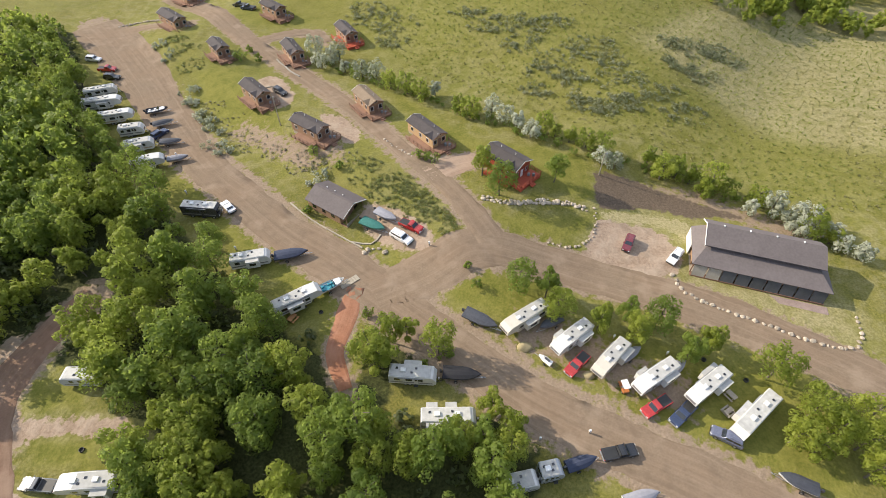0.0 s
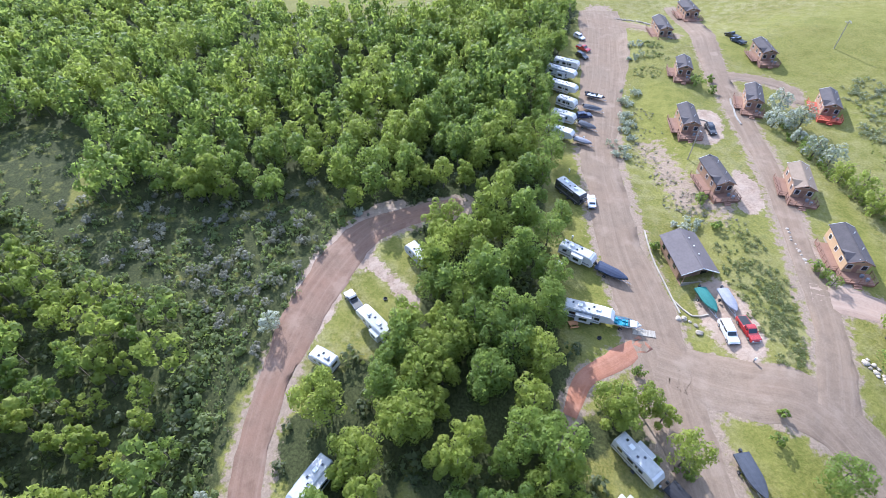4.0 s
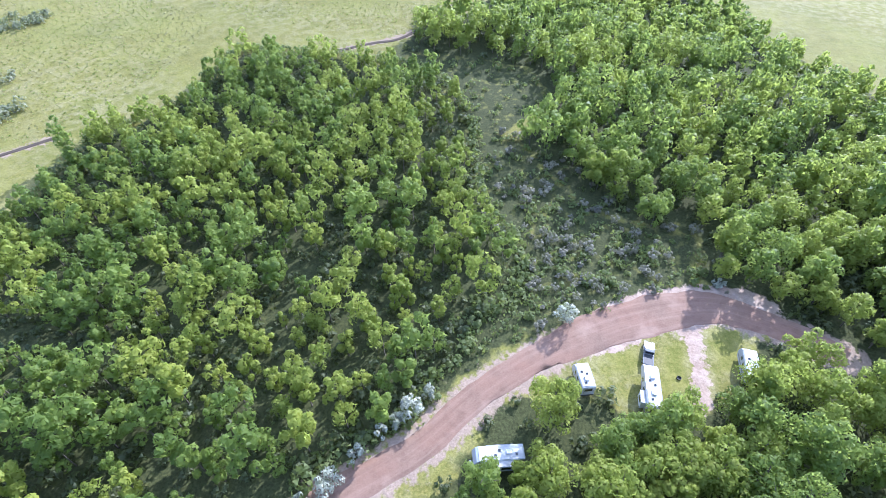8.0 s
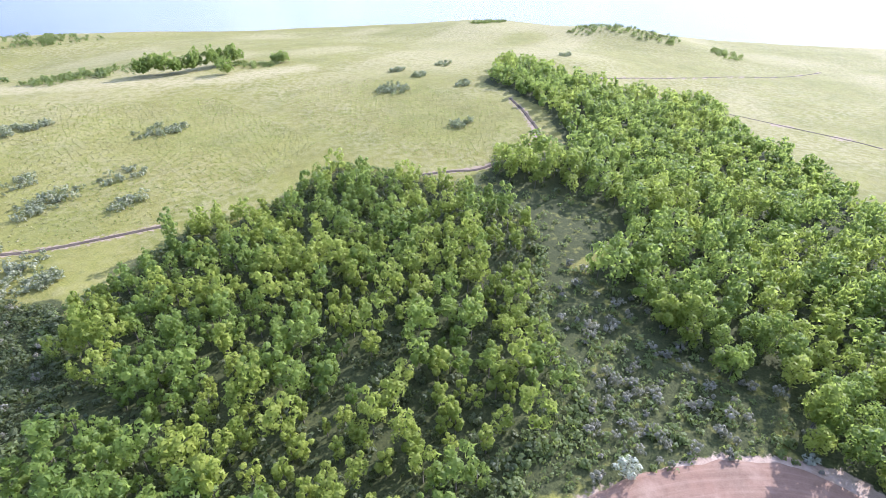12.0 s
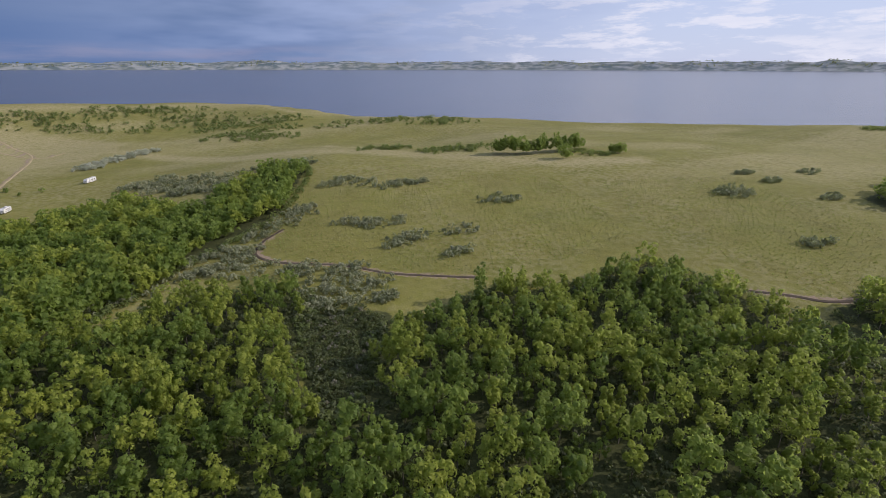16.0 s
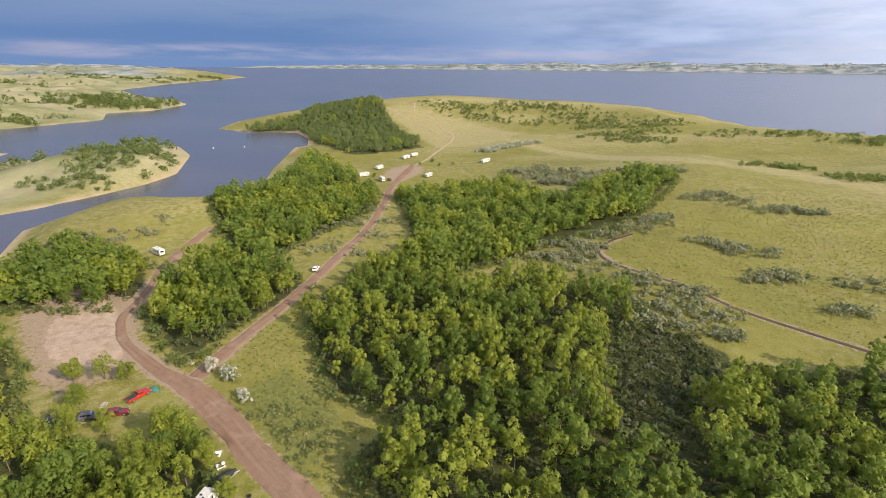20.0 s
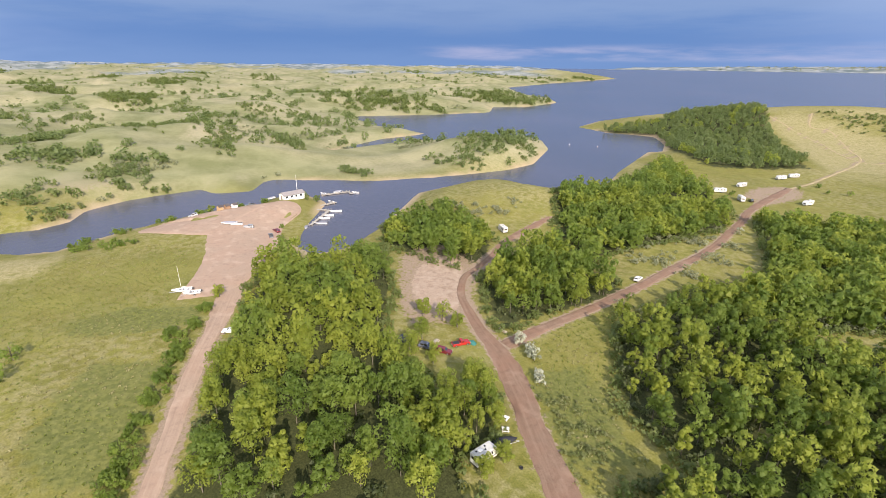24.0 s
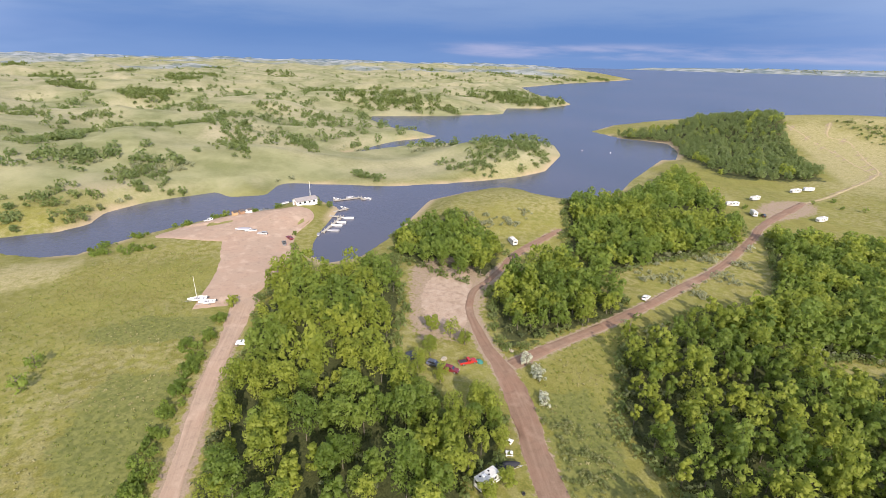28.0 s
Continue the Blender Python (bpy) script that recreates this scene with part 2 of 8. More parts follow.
def ground_material():
    k = Nodes("prairie_ground")
    p = k.spot()
    tiny, small, mid, big = k.noise(p, 2.2, 5, 0.65), k.noise(p, 0.35, 4), k.noise(p, 0.06, 4, 0.6), k.noise(p, 0.011, 3)
    grass = k.mix(k.fit(tiny, 0.38, 0.62), (0.122, 0.116, 0.022), (0.222, 0.198, 0.054))
    grass = k.mix(k.fit(mid, 0.42, 0.60), grass, k.mix(k.fit(tiny, 0.38, 0.62), (0.142, 0.144, 0.027), (0.236, 0.220, 0.056)))
    grass = k.mix(k.fit(k.noise(p, 1.7, 3, 0.6), 0.44, 0.62, 0.0, 0.30), grass, (0.085, 0.100, 0.026))
    grass = k.mix(k.fit(k.noise(p, 0.7, 3, 0.6), 0.50, 0.64, 0, 0.30), grass, (0.080, 0.096, 0.022))
    grass = k.mix(k.fit(k.noise(p, 0.14, 4, 0.6), 0.44, 0.64, 0, 0.45), grass, (0.222, 0.206, 0.060))
    grass = k.mix(k.fit(k.noise(p, 0.045, 4, 0.6), 0.48, 0.64, 0, 0.40), grass, (0.106, 0.116, 0.024))
    straw = k.mix(k.fit(tiny, 0.38, 0.62), (0.258, 0.222, 0.106), (0.398, 0.348, 0.190))
    grass = k.mix(k.math("MULTIPLY", k.fit(small, 0.42, 0.62), k.fit(big, 0.40, 0.60, 0.08, 0.5)), grass, straw)
    dry = k.math("MULTIPLY", k.attr("dry"), k.fit(small, 0.3, 0.6, 0.35, 1.0))
    grass = k.mix(dry, grass, straw)
    lawn = k.mix(k.fit(k.math("ADD", k.math("MULTIPLY", small, 0.5), k.math("MULTIPLY", tiny, 0.5)), 0.38, 0.62), (0.125, 0.132, 0.024), (0.222, 0.205, 0.050))
    grass = k.mix(k.attr("lawn"), grass, lawn)
    # weeds and litter under the trees, darkened in colour for the crowns' shade
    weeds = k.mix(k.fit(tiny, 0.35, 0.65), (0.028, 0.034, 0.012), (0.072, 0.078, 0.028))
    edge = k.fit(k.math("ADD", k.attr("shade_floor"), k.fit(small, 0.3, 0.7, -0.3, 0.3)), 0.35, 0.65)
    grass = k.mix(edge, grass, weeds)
    rush = k.mix(k.fit(k.noise(p, 0.9, 3), 0.4, 0.6), (0.098, 0.112, 0.030), (0.160, 0.164, 0.048))
    grass = k.mix(k.fit(k.math("ADD", k.attr("rushes"), k.fit(small, 0.3, 0.7, -0.45, 0.45)), 0.25, 0.75, 0, 0.9), grass, rush)
    dirt = k.mix(k.fit(tiny, 0.3, 0.7), (0.22, 0.165, 0.115), (0.33, 0.25, 0.18))
    bare = k.fit(k.math("ADD", k.attr("bare"), k.fit(k.noise(p, 0.7, 4, 0.65), 0.3, 0.7, -0.45, 0.45)), 0.4, 0.7)
    grass = k.mix(bare, grass, dirt)
    ragged = k.fit(k.noise(p, 0.55, 5, 0.65), 0.3, 0.7, -0.4, 0.4)
    gravel = k.mix(k.fit(tiny, 0.35, 0.65), (0.265, 0.190, 0.135), (0.385, 0.290, 0.215))
    gravel = k.mix(k.fit(small, 0.40, 0.66, 0, 0.6), gravel, (0.430, 0.345, 0.265))
    gravel = k.mix(k.fit(k.noise(p, 0.25, 4, 0.6), 0.50, 0.66, 0, 0.5), gravel, (0.215, 0.155, 0.108))
    for name, shade in (("straw", straw), ("soil", k.mix(k.fit(tiny, 0.3, 0.7), (0.085, 0.064, 0.046), (0.170, 0.128, 0.092))), ("gravel", gravel)):
        grass = k.mix(k.fit(k.math("ADD", k.attr(name), ragged), 0.38, 0.62), grass, shade)
    sand = k.mix(k.fit(tiny, 0.3, 0.7), (0.34, 0.25, 0.16), (0.46, 0.36, 0.25))
    grass = k.mix(k.attr("beach"), grass, sand)
    # far side: pale dry grass with distance haze mixed into its colour
    hazed_grass = k.mix(k.fit(k.noise(p, 0.03, 4, 0.6), 0.38, 0.62), (0.148, 0.160, 0.072), (0.246, 0.246, 0.132))
    hazed_grass = k.mix(k.math("MULTIPLY", k.attr("dry"), k.fit(small, 0.3, 0.6, 0.5, 1.0)), hazed_grass, (0.400, 0.345, 0.235))
    grass = k.mix(k.math("MULTIPLY", k.attr("far_side"), k.fit(k.attr("beach"), 0, 1, 0.85, 0.0)), grass, hazed_grass)
    # pale bluffs; the blue-grey cast is aerial haze put into the colour
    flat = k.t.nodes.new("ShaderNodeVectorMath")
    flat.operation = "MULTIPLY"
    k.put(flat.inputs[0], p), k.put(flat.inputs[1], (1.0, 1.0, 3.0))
    hazed_clay = k.mix(k.fit(k.noise(flat.outputs[0], 0.012, 5, 0.6), 0.42, 0.60), (0.095, 0.132, 0.148), (0.290, 0.310, 0.320))
    grass = k.mix(k.attr("hazed_clay"), grass, hazed_clay)
    lump = k.math("ADD", k.math("MULTIPLY", tiny, 0.4), small)
    k.surface(grass, 0.95, 0.0, k.bump(lump, 0.8, 0.35), spec=0.15)
    return k.m


def dirt_material(name, dark, light, redness):
    k = Nodes(name)
    p = k.spot()
    tiny, small, mid = k.noise(p, 3.0, 5, 0.65), k.noise(p, 0.5, 4), k.noise(p, 0.09, 3)
    col = k.mix(k.fit(tiny, 0.25, 0.75), dark, light)
    col = k.mix(k.fit(mid, 0.35, 0.65, 0, 0.55), col, redness)
    col = k.mix(k.fit(small, 0.50, 0.72, 0, 0.40), col, tuple(0.72 * c for c in dark))
    # wheel tracks drawn out along the way
    way = k.t.nodes.new("ShaderNodeCombineXYZ")
    k.put(way.inputs[0], k.attr("metres_across")), k.put(way.inputs[1], k.math("MULTIPLY", k.attr("metres_along"), 0.035))
    tread = k.noise(way.outputs[0], 1.15, 4, 0.6, 0.35)
    col = k.mix(k.fit(tread, 0.50, 0.70, 0, 0.36), col, tuple(min(1.22 * c + 0.02, 1) for c in light))
    col = k.mix(k.fit(tread, 0.46, 0.30, 0, 0.32), col, tuple(0.70 * c for c in dark))
    worn = k.noise(p, 0.16, 4, 0.6)
    col = k.mix(k.fit(worn, 0.54, 0.68, 0, 0.5), col, tuple(min(1.18 * c + 0.02, 1) for c in light))
    k.surface(col, 0.95, 0.0, k.bump(k.math("ADD", k.math("ADD", tiny, small), tread), 0.6, 0.08), spec=0.15)
    return k.m


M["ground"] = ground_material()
M["road"] = dirt_material("packed_dirt", (0.184, 0.135, 0.093), (0.268, 0.202, 0.142), (0.240, 0.166, 0.110))
M["road_red"] = dirt_material("red_scoria", (0.165, 0.106, 0.072), (0.245, 0.168, 0.118), (0.232, 0.130, 0.086))
M["lot"] = dirt_material("pale_gravel", (0.285, 0.205, 0.150), (0.385, 0.290, 0.215), (0.355, 0.240, 0.172))
M["soil"] = dirt_material("dark_soil", (0.095, 0.070, 0.050), (0.165, 0.125, 0.090), (0.130, 0.092, 0.062))
M["straw"] = dirt_material("dry_straw", (0.260, 0.205, 0.110), (0.400, 0.330, 0.190), (0.330, 0.260, 0.140))
M["path_red"] = dirt_material("red_path", (0.260, 0.120, 0.070), (0.370, 0.190, 0.120), (0.340, 0.140, 0.080))
M["trail"] = dirt_material("dark_trail", (0.050, 0.040, 0.028), (0.095, 0.074, 0.052), (0.080, 0.058, 0.040))


def water_material():
    k = Nodes("lake_water")
    p = k.spot()
    rip = k.math("ADD", k.noise(p, 0.25, 4, 0.6, 0.5), k.math("MULTIPLY", k.noise(p, 0.02, 3), 1.5))
    col = k.mix(k.fit(k.noise(p, 0.004, 3), 0.35, 0.65), (0.062, 0.066, 0.088), (0.088, 0.086, 0.110))
    k.surface(col, 0.22, 0.0, k.bump(rip, 0.35, 0.35), spec=0.5)
    return k.m


M["water"] = water_material()

# ---------------------------------------------------------------- lie of the land
LAKE = -3.0
SHORE_HOME = [(352, 96), (320, 66), (296, 42), (283, 29), (277, 14), (292, -13), (298, -32), (306, -61), (304, -88), (314, -102), (312, -121),
              (284, -125), (251, -99), (235, -88), (217, -79), (204, -81), (203, -99), (221, -127), (271, -186), (276, -224), (274, -256),
              (240, -265), (218, -255), (220, -266), (215, -323), (235, -366), (277, -478), (269, -491), (295, -540), (339, -591),
              (391, -571), (458, -593), (495, -700), (470, -850)]
SHORE_BACK = [(340, -930), (220, -880), (74, -890), (-74, -880), (-190, -780), (-310, -680), (-470, -570), (-600, -460), (-720, -330),
              (-770, -130), (-800, 0), (-830, 220), (-870, 490), (-1500, 900), (-4000, 2300), (-4690, -60), (-4350, -1750), (-3550, -3080),
              (-2000, -4250), (-200, -4690), (1600, -4420), (2760, -3830), (2600, -6000), (4900, -6000)]
SHORE_FAR = [(3400, -3560), (2193, -2806), (1543, -2287), (1459, -1687), (1342, -1311), (992, -1058), (800, -956), (751, -803), (784, -729),
             (694, -638), (710, -533), (758, -392), (717, -376), (605, -356), (514, -367), (508, -299), (466, -214), (481, -329),
             (421, -399), (401, -453), (347, -405), (298, -329), (293, -292), (298, -254), (305, -220), (319, -182), (342, -151),
             (366, -120), (363, -111), (340, -95), (347, -73), (365, -68), (363, -39), (360, -23), (347, -1), (326, 7), (320, 21),
             (323, 44), (338, 66), (358, 90)]
WATER = np.array(SHORE_HOME + SHORE_BACK + SHORE_FAR, float)


def edge_distance(x, y, pts, closed=True):
    """Distance to a polyline."""
    pts = np.asarray(pts, float)
    best = np.full(np.shape(x), 1e9)
    n = len(pts) if closed else len(pts) - 1
    for i in range(n):
        a, b = pts[i], pts[(i + 1) % len(pts)]
        d = b - a
        u = np.clip(((x - a[0]) * d[0] + (y - a[1]) * d[1]) / max(d @ d, 1e-9), 0, 1)
        best = np.minimum(best, np.hypot(x - a[0] - u * d[0], y - a[1] - u * d[1]))
    return best


def inside(x, y, pts):
    pts = np.asarray(pts, float)
    res = np.zeros(np.shape(x), bool)
    for i in range(len(pts)):
        (ax, ay), (bx, by) = pts[i - 1], pts[i]
        hit = (ay > y) != (by > y)
        res ^= hit & (x < (bx - ax) * (y - ay) / (by - ay if by != ay else 1e-9) + ax)
    return res


def signed(x, y, pts):
    """Distance to a closed outline, positive inside."""
    return np.where(inside(x, y, pts), 1, -1) * edge_distance(x, y, pts)


def smooth(a, b, v):
    u = np.clip((v - a) / (b - a), 0, 1)
    return u * u * (3 - 2 * u)


def lattice(ix, iy, seed):
    h = np.sin(ix * 127.1 + iy * 311.7 + seed * 74.7) * 43758.5453
    return h - np.floor(h)


def vnoise(x, y, seed=0):
    """Value noise, 0 to 1."""
    ix, iy = np.floor(x), np.floor(y)
    fx, fy = x - ix, y - iy
    fx, fy = fx * fx * (3 - 2 * fx), fy * fy * (3 - 2 * fy)
    a, b = lattice(ix, iy, seed), lattice(ix + 1, iy, seed)
    c, d = lattice(ix, iy + 1, seed), lattice(ix + 1, iy + 1, seed)
    return (a + (b - a) * fx) * (1 - fy) + (c + (d - c) * fx) * fy


def fbm(x, y, seed=0, octaves=3):
    total, amp = 0, 0.5
    for o in range(octaves):
        total = total + amp * (vnoise(x, y, seed + o) - 0.5)
        x, y, amp = x * 2.03 + 3.1, y * 2.03 + 1.7, amp * 0.5
    return total * 2


def mound(x, y, cx, cy, sx, sy, turn, height):
    c, s = math.cos(radians(turn)), math.sin(radians(turn))
    u, v = (x - cx) * c + (y - cy) * s, -(x - cx) * s + (y - cy) * c
    return height * np.exp(-0.5 * ((u / sx) ** 2 + (v / sy) ** 2))


def lake_level(r):
    return LAKE + 56 * smooth(1200, 4800, r)


def height(x, y):
    x, y = np.asarray(x, float), np.asarray(y, float)
    r = np.hypot(x, y)
    az = np.degrees(np.arctan2(-x, y)) % 360
    z = 1.2 * fbm(x / 70, y / 70, 3, 3) * smooth(20, 120, r)
    # bank up to the cabins' terrace
    s1 = (x - 10) * 0.70 + (y - 72) * 0.715
    along = -(x - 10) * 0.715 + (y - 72) * 0.70
    z = z + 3.6 * smooth(-20, -5, s1) * smooth(-25, 10, along) * (1 - smooth(135, 170, along))
    # hillside behind the hedge
    s2 = (x + 43) * 0.517 + (y - 158) * 0.856
    z = z + np.where(s2 > 0, 0.17 * s2 * smooth(0, 30, s2), 0) * (1 - 0.55 * smooth(250, 600, s2)) * (1 - smooth(95, 150, az * (az < 180))) * (1 - smooth(-60, -30, 0 * x - (az - 290) * (az > 180) - 999 * (az <= 180)))
    # grass hill to the south and west, its swale and the bumps along its far edge
    fan = smooth(82, 104, az) * (1 - smooth(164, 194, az))
    z = z + fan * (19 * smooth(95, 375, r) - 8 * smooth(400, 640, r) + 4 * fbm(x / 160, y / 160, 9, 2) * smooth(160, 330, r))
    z = z - 9 * smooth(143, 156, az) * (1 - smooth(170, 190, az)) * np.exp(-0.5 * ((r - 500) / 60) ** 2)
    z = z + mound(x, y, -620, -226, 80, 60, 20, 12) + mound(x, y, -640, -75, 45, 60, 0, 15) + mound(x, y, -300, -580, 90, 35, -30, 4)
    z = z + mound(x, y, 30, -830, 160, 70, 0, 20) + mound(x, y, 250, -800, 120, 80, 20, 24) + mound(x, y, -110, -730, 70, 50, -40, 7)
    z = z + 3 * fbm(x / 120, y / 120, 21, 2) * smooth(400, 600, r)
    # mounds by the bay, the far side's rolling hills and the plain behind them
    z = z + mound(x, y, 205, -215, 45, 26, 70, 7)
    sd = -signed(x, y, WATER)
    over = smooth(214, 221, az) * (1 - smooth(286, 300, az)) * smooth(255, 330, x * 0.75 - y * 0.35 + 60)
    ridges = np.abs(fbm(x / 300, y / 300, 31, 3))
    z = z + over * (4 + 20 * (1 - 2.6 * ridges) * smooth(15, 150, sd) + 9 * fbm(x / 120, y / 120, 41, 2) + (15 * (0.5 - np.abs(fbm(x / 95, y / 95, 43, 2))) - 5) * smooth(30, 110, sd) - 8 * smooth(1500, 4300, r))
    z = z + (mound(x, y, 335, -330, 28, 52, 40, 6) - mound(x, y, 400, -245, 60, 48, -60, 11)) * over
    # the far shore's bluffs
    z = z + smooth(4560, 4780, r) * smooth(48, 60, az) * (1 - smooth(203, 222, az)) * (26 + 26 * fbm(x / 260, y / 260, 51, 3) + 26 * smooth(4700, 4930, r)) * (1 - 0.55 * smooth(180, 205, az))
    wide = np.where(over > 0.4, 26.0, 34.0)
    level = lake_level(r)
    land = level + np.maximum(z - LAKE, 0.8) * smooth(-2, wide, sd)
    return np.where(sd > 0, land + 0.4 * smooth(0, 3, sd), level - np.minimum(5, 0.35 * -sd))

# ---------------------------------------------------------------- ground, water, roads
def link_mesh(name, verts, faces, material, smooth_faces=False, attrs=None):
    """One mesh object from arrays; faces is an (n, 3) or (n, 4) array."""
    verts, faces = np.asarray(verts, np.float32), np.asarray(faces, np.int32)
    me = bpy.data.meshes.new(name)
    n, k = faces.shape
    me.vertices.add(len(verts))
    me.vertices.foreach_set("co", verts.ravel())
    me.loops.add(n * k)
    me.loops.foreach_set("vertex_index", faces.ravel())
    me.polygons.add(n)
    me.polygons.foreach_set("loop_start", np.arange(0, n * k, k, dtype=np.int32))
    if smooth_faces:
        me.polygons.foreach_set("use_smooth", np.ones(n, bool))
    for key, values in (attrs or {}).items():
        a = me.attributes.new(key, "FLOAT", "POINT")
        a.data.foreach_set("value", np.asarray(values, np.float32))
    me.materials.append(material)
    me.update(calc_edges=True)
    me.validate()
    return new(name, me)


WOOD_SOUTH = [(-25, -26), (-39, -17), (-53, -12), (-82, -5), (-101, -19), (-146, -35), (-164, -60), (-164, -100), (-157, -124), (-126, -123), (-94, -136), (-68, -132), (-52, -132), (-44, -127), (-32, -104), (-26, -96), (-18, -100), (-19, -125), (-24, -140), (-32, -158), (-30, -168), (-21, -178), (-8, -176), (5, -183), (19, -179), (42, -168), (74, -183), (77, -138), (72, -123), (61, -107), (50, -95), (38, -92), (30, -88), (36, -75), (24, -62)]
WOOD_CAMP = [(-77, 47), (-122, 67), (-187, 149), (-181, 193), (-134, 176), (-106, 132), (-102, 117), (-80, 93), (-72, 87), (-56, 74), (-53, 69), (-34, 53), (-20, 45), (-17, 36), (-15, 47), (-9, 50), (-2, 44), (-8, 40), (-9, 33), (11, 35), (17, 29), (15, 20), (10, 11), (-22, 9), (-40, 14), (-55, 26), (-51, 30), (-58, 36), (-67, 41)]
WOOD_WEST = [(-306, -118), (-390, -127), (-341, -70), (-340, -22), (-389, 17), (-298, 41), (-261, 63), (-221, 78), (-132, 140), (-71, 85), (-71, 66), (-72, 46), (-84, 33), (-102, 33), (-99, 24), (-102, 8), (-133, -19), (-127, -15), (-155, -8), (-175, -18), (-175, -42), (-173, -65), (-205, -69), (-219, -41), (-270, -69)]
WOOD_POINT = [(91, -2), (111, -12), (129, -20), (152, -35), (166, -37), (177, -46), (194, -63), (182, -68), (184, -90), (190, -108), (148, -89), (119, -69), (109, -67), (95, -60), (91, -67), (79, -59), (81, -72), (73, -75), (63, -64), (62, -54), (50, -46), (84, 2)]
WOOD_MIDDLE = [(133, -121), (144, -177), (116, -167), (93, -161), (88, -152), (95, -122), (98, -98), (110, -104)]
WOOD_BAY = [(219, -128), (220, -167), (166, -158), (144, -137), (147, -121), (168, -112), (188, -110)]
WOOD_LANE = [(193, -233), (190, -293), (232, -420), (193, -394), (119, -304), (103, -271), (109, -230), (116, -191), (116, -167), (148, -186)]
WOOD_HEADLAND = [(406, -578), (388, -683), (436, -907), (321, -846), (227, -655), (136, -495), (152, -464), (190, -428), (297, -529), (346, -506)]
WOOD_SLOPE = [(101, -295), (36, -344), (1, -284), (-45, -332), (-69, -316), (-40, -251), (5, -214), (37, -179), (52, -161), (65, -160), (64, -213)]
WOOD_LOOP = [(-41, -7), (-47, -3), (-49, 9), (-54, 16), (-49, 18), (-50, 25), (-51, 31), (-55, 36), (-62, 41), (-70, 41), (-76, 50), (-41, 45), (-26, 14), (-17, -7), (-27, -10), (-37, -6)]
HOLLOW = [(-82, -5), (-101, -19), (-146, -35), (-166, -60), (-205, -69), (-173, -65), (-175, -42), (-175, -18), (-155, -8), (-133, -19), (-102, 8), (-99, 24), (-102, 33), (-84, 33), (-77, 22), (-64, 6), (-58, -3)]
VERGE = [(-20, -28), (-40, -17), (-56, -6), (-64, 2), (-82, -5), (-60, -16), (-40, -24), (-22, -36)]
# woods: outline, shade painted into the floor, spacing in metres, tree kinds, individual trees or not
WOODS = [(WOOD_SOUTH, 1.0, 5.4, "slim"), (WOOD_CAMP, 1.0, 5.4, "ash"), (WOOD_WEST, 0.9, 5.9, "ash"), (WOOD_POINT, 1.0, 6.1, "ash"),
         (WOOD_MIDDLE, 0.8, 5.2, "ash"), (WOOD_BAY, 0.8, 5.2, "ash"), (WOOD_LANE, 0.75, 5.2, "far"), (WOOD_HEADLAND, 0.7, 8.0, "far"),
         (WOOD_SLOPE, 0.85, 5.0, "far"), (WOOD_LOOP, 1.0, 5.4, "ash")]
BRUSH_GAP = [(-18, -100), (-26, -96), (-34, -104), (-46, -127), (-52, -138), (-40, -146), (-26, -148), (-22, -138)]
# open floors whose colour is likewise darkened for shade
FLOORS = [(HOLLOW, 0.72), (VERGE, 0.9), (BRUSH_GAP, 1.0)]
LAWNS = [[(-78, 142), (-63, 143), (-57, 130), (-45, 118), (-46, 110), (-57, 112), (-69, 126)],
         [(2, 87), (6, 90), (8, 83), (14, 78), (33, 80), (33, 77), (23, 70), (14, 73), (4, 83)],
         [(-16, 130), (2, 112), (9, 105), (25, 103), (36, 99), (35, 84), (23, 88), (9, 95), (2, 102), (-14, 123)],
         [(-3, 64), (5, 66), (17, 63), (24, 59), (18, 51), (10, 53), (2, 57)],
         [(10, 49), (23, 53), (53, 44), (66, 40), (62, 20), (38, 31), (22, 42)],
         [(-81, 187), (-54, 181), (-45, 173), (-58, 170), (-73, 174)],
         [(-65, 25), (-66.5, 29), (-55, 29.4), (-53, 25)], [(-71, 34.5), (-72.5, 39), (-62, 39.4), (-61, 34.5)], [(-60.5, 15.5), (-63, 20.5), (-57, 21), (-55.5, 15.5)],
         [(85, -93), (86, -141), (68, -118), (57, -98), (34, -85), (44, -69), (68, -82)], [(100, -100), (96, -167), (91, -170), (93, -98)],
         [(118, -198), (114, -247), (110, -288), (95, -236), (93, -181), (103, -176)], [(-70, 88), (-50, 74), (-30, 58), (-22, 50), (-20, 58), (-46, 84), (-66, 100)],
         [(44, -58), (54, -60), (60, -66), (64, -72), (58, -76), (46, -68)]]
BARE = [[(110, -335), (104, -372), (112, -400), (128, -402), (136, -380), (130, -345)], [(377, 20), (409.2, 4.3), (405.4, -16.3), (377.5, -20), (368.2, -2.3)], [(10, 49), (16, 55), (26, 50), (34, 45), (44, 40), (42, 33), (30, 38), (20, 43)], [(172, -108), (176, -129), (168, -135), (152, -131), (138, -126), (114, -98), (112, -88), (119, -78), (132, -82)], [(104, -98), (116, -102), (128, -110), (124, -98), (112, -92)],
        [(-60, 113), (-46, 103), (-36, 96), (-24, 97), (-26, 104), (-40, 107), (-56, 117)],
        [(-90, 142), (-70, 98), (-64, 100), (-84, 140)], [(38, 86), (58, 84), (80, 72), (84, 76), (60, 90), (40, 92)]]
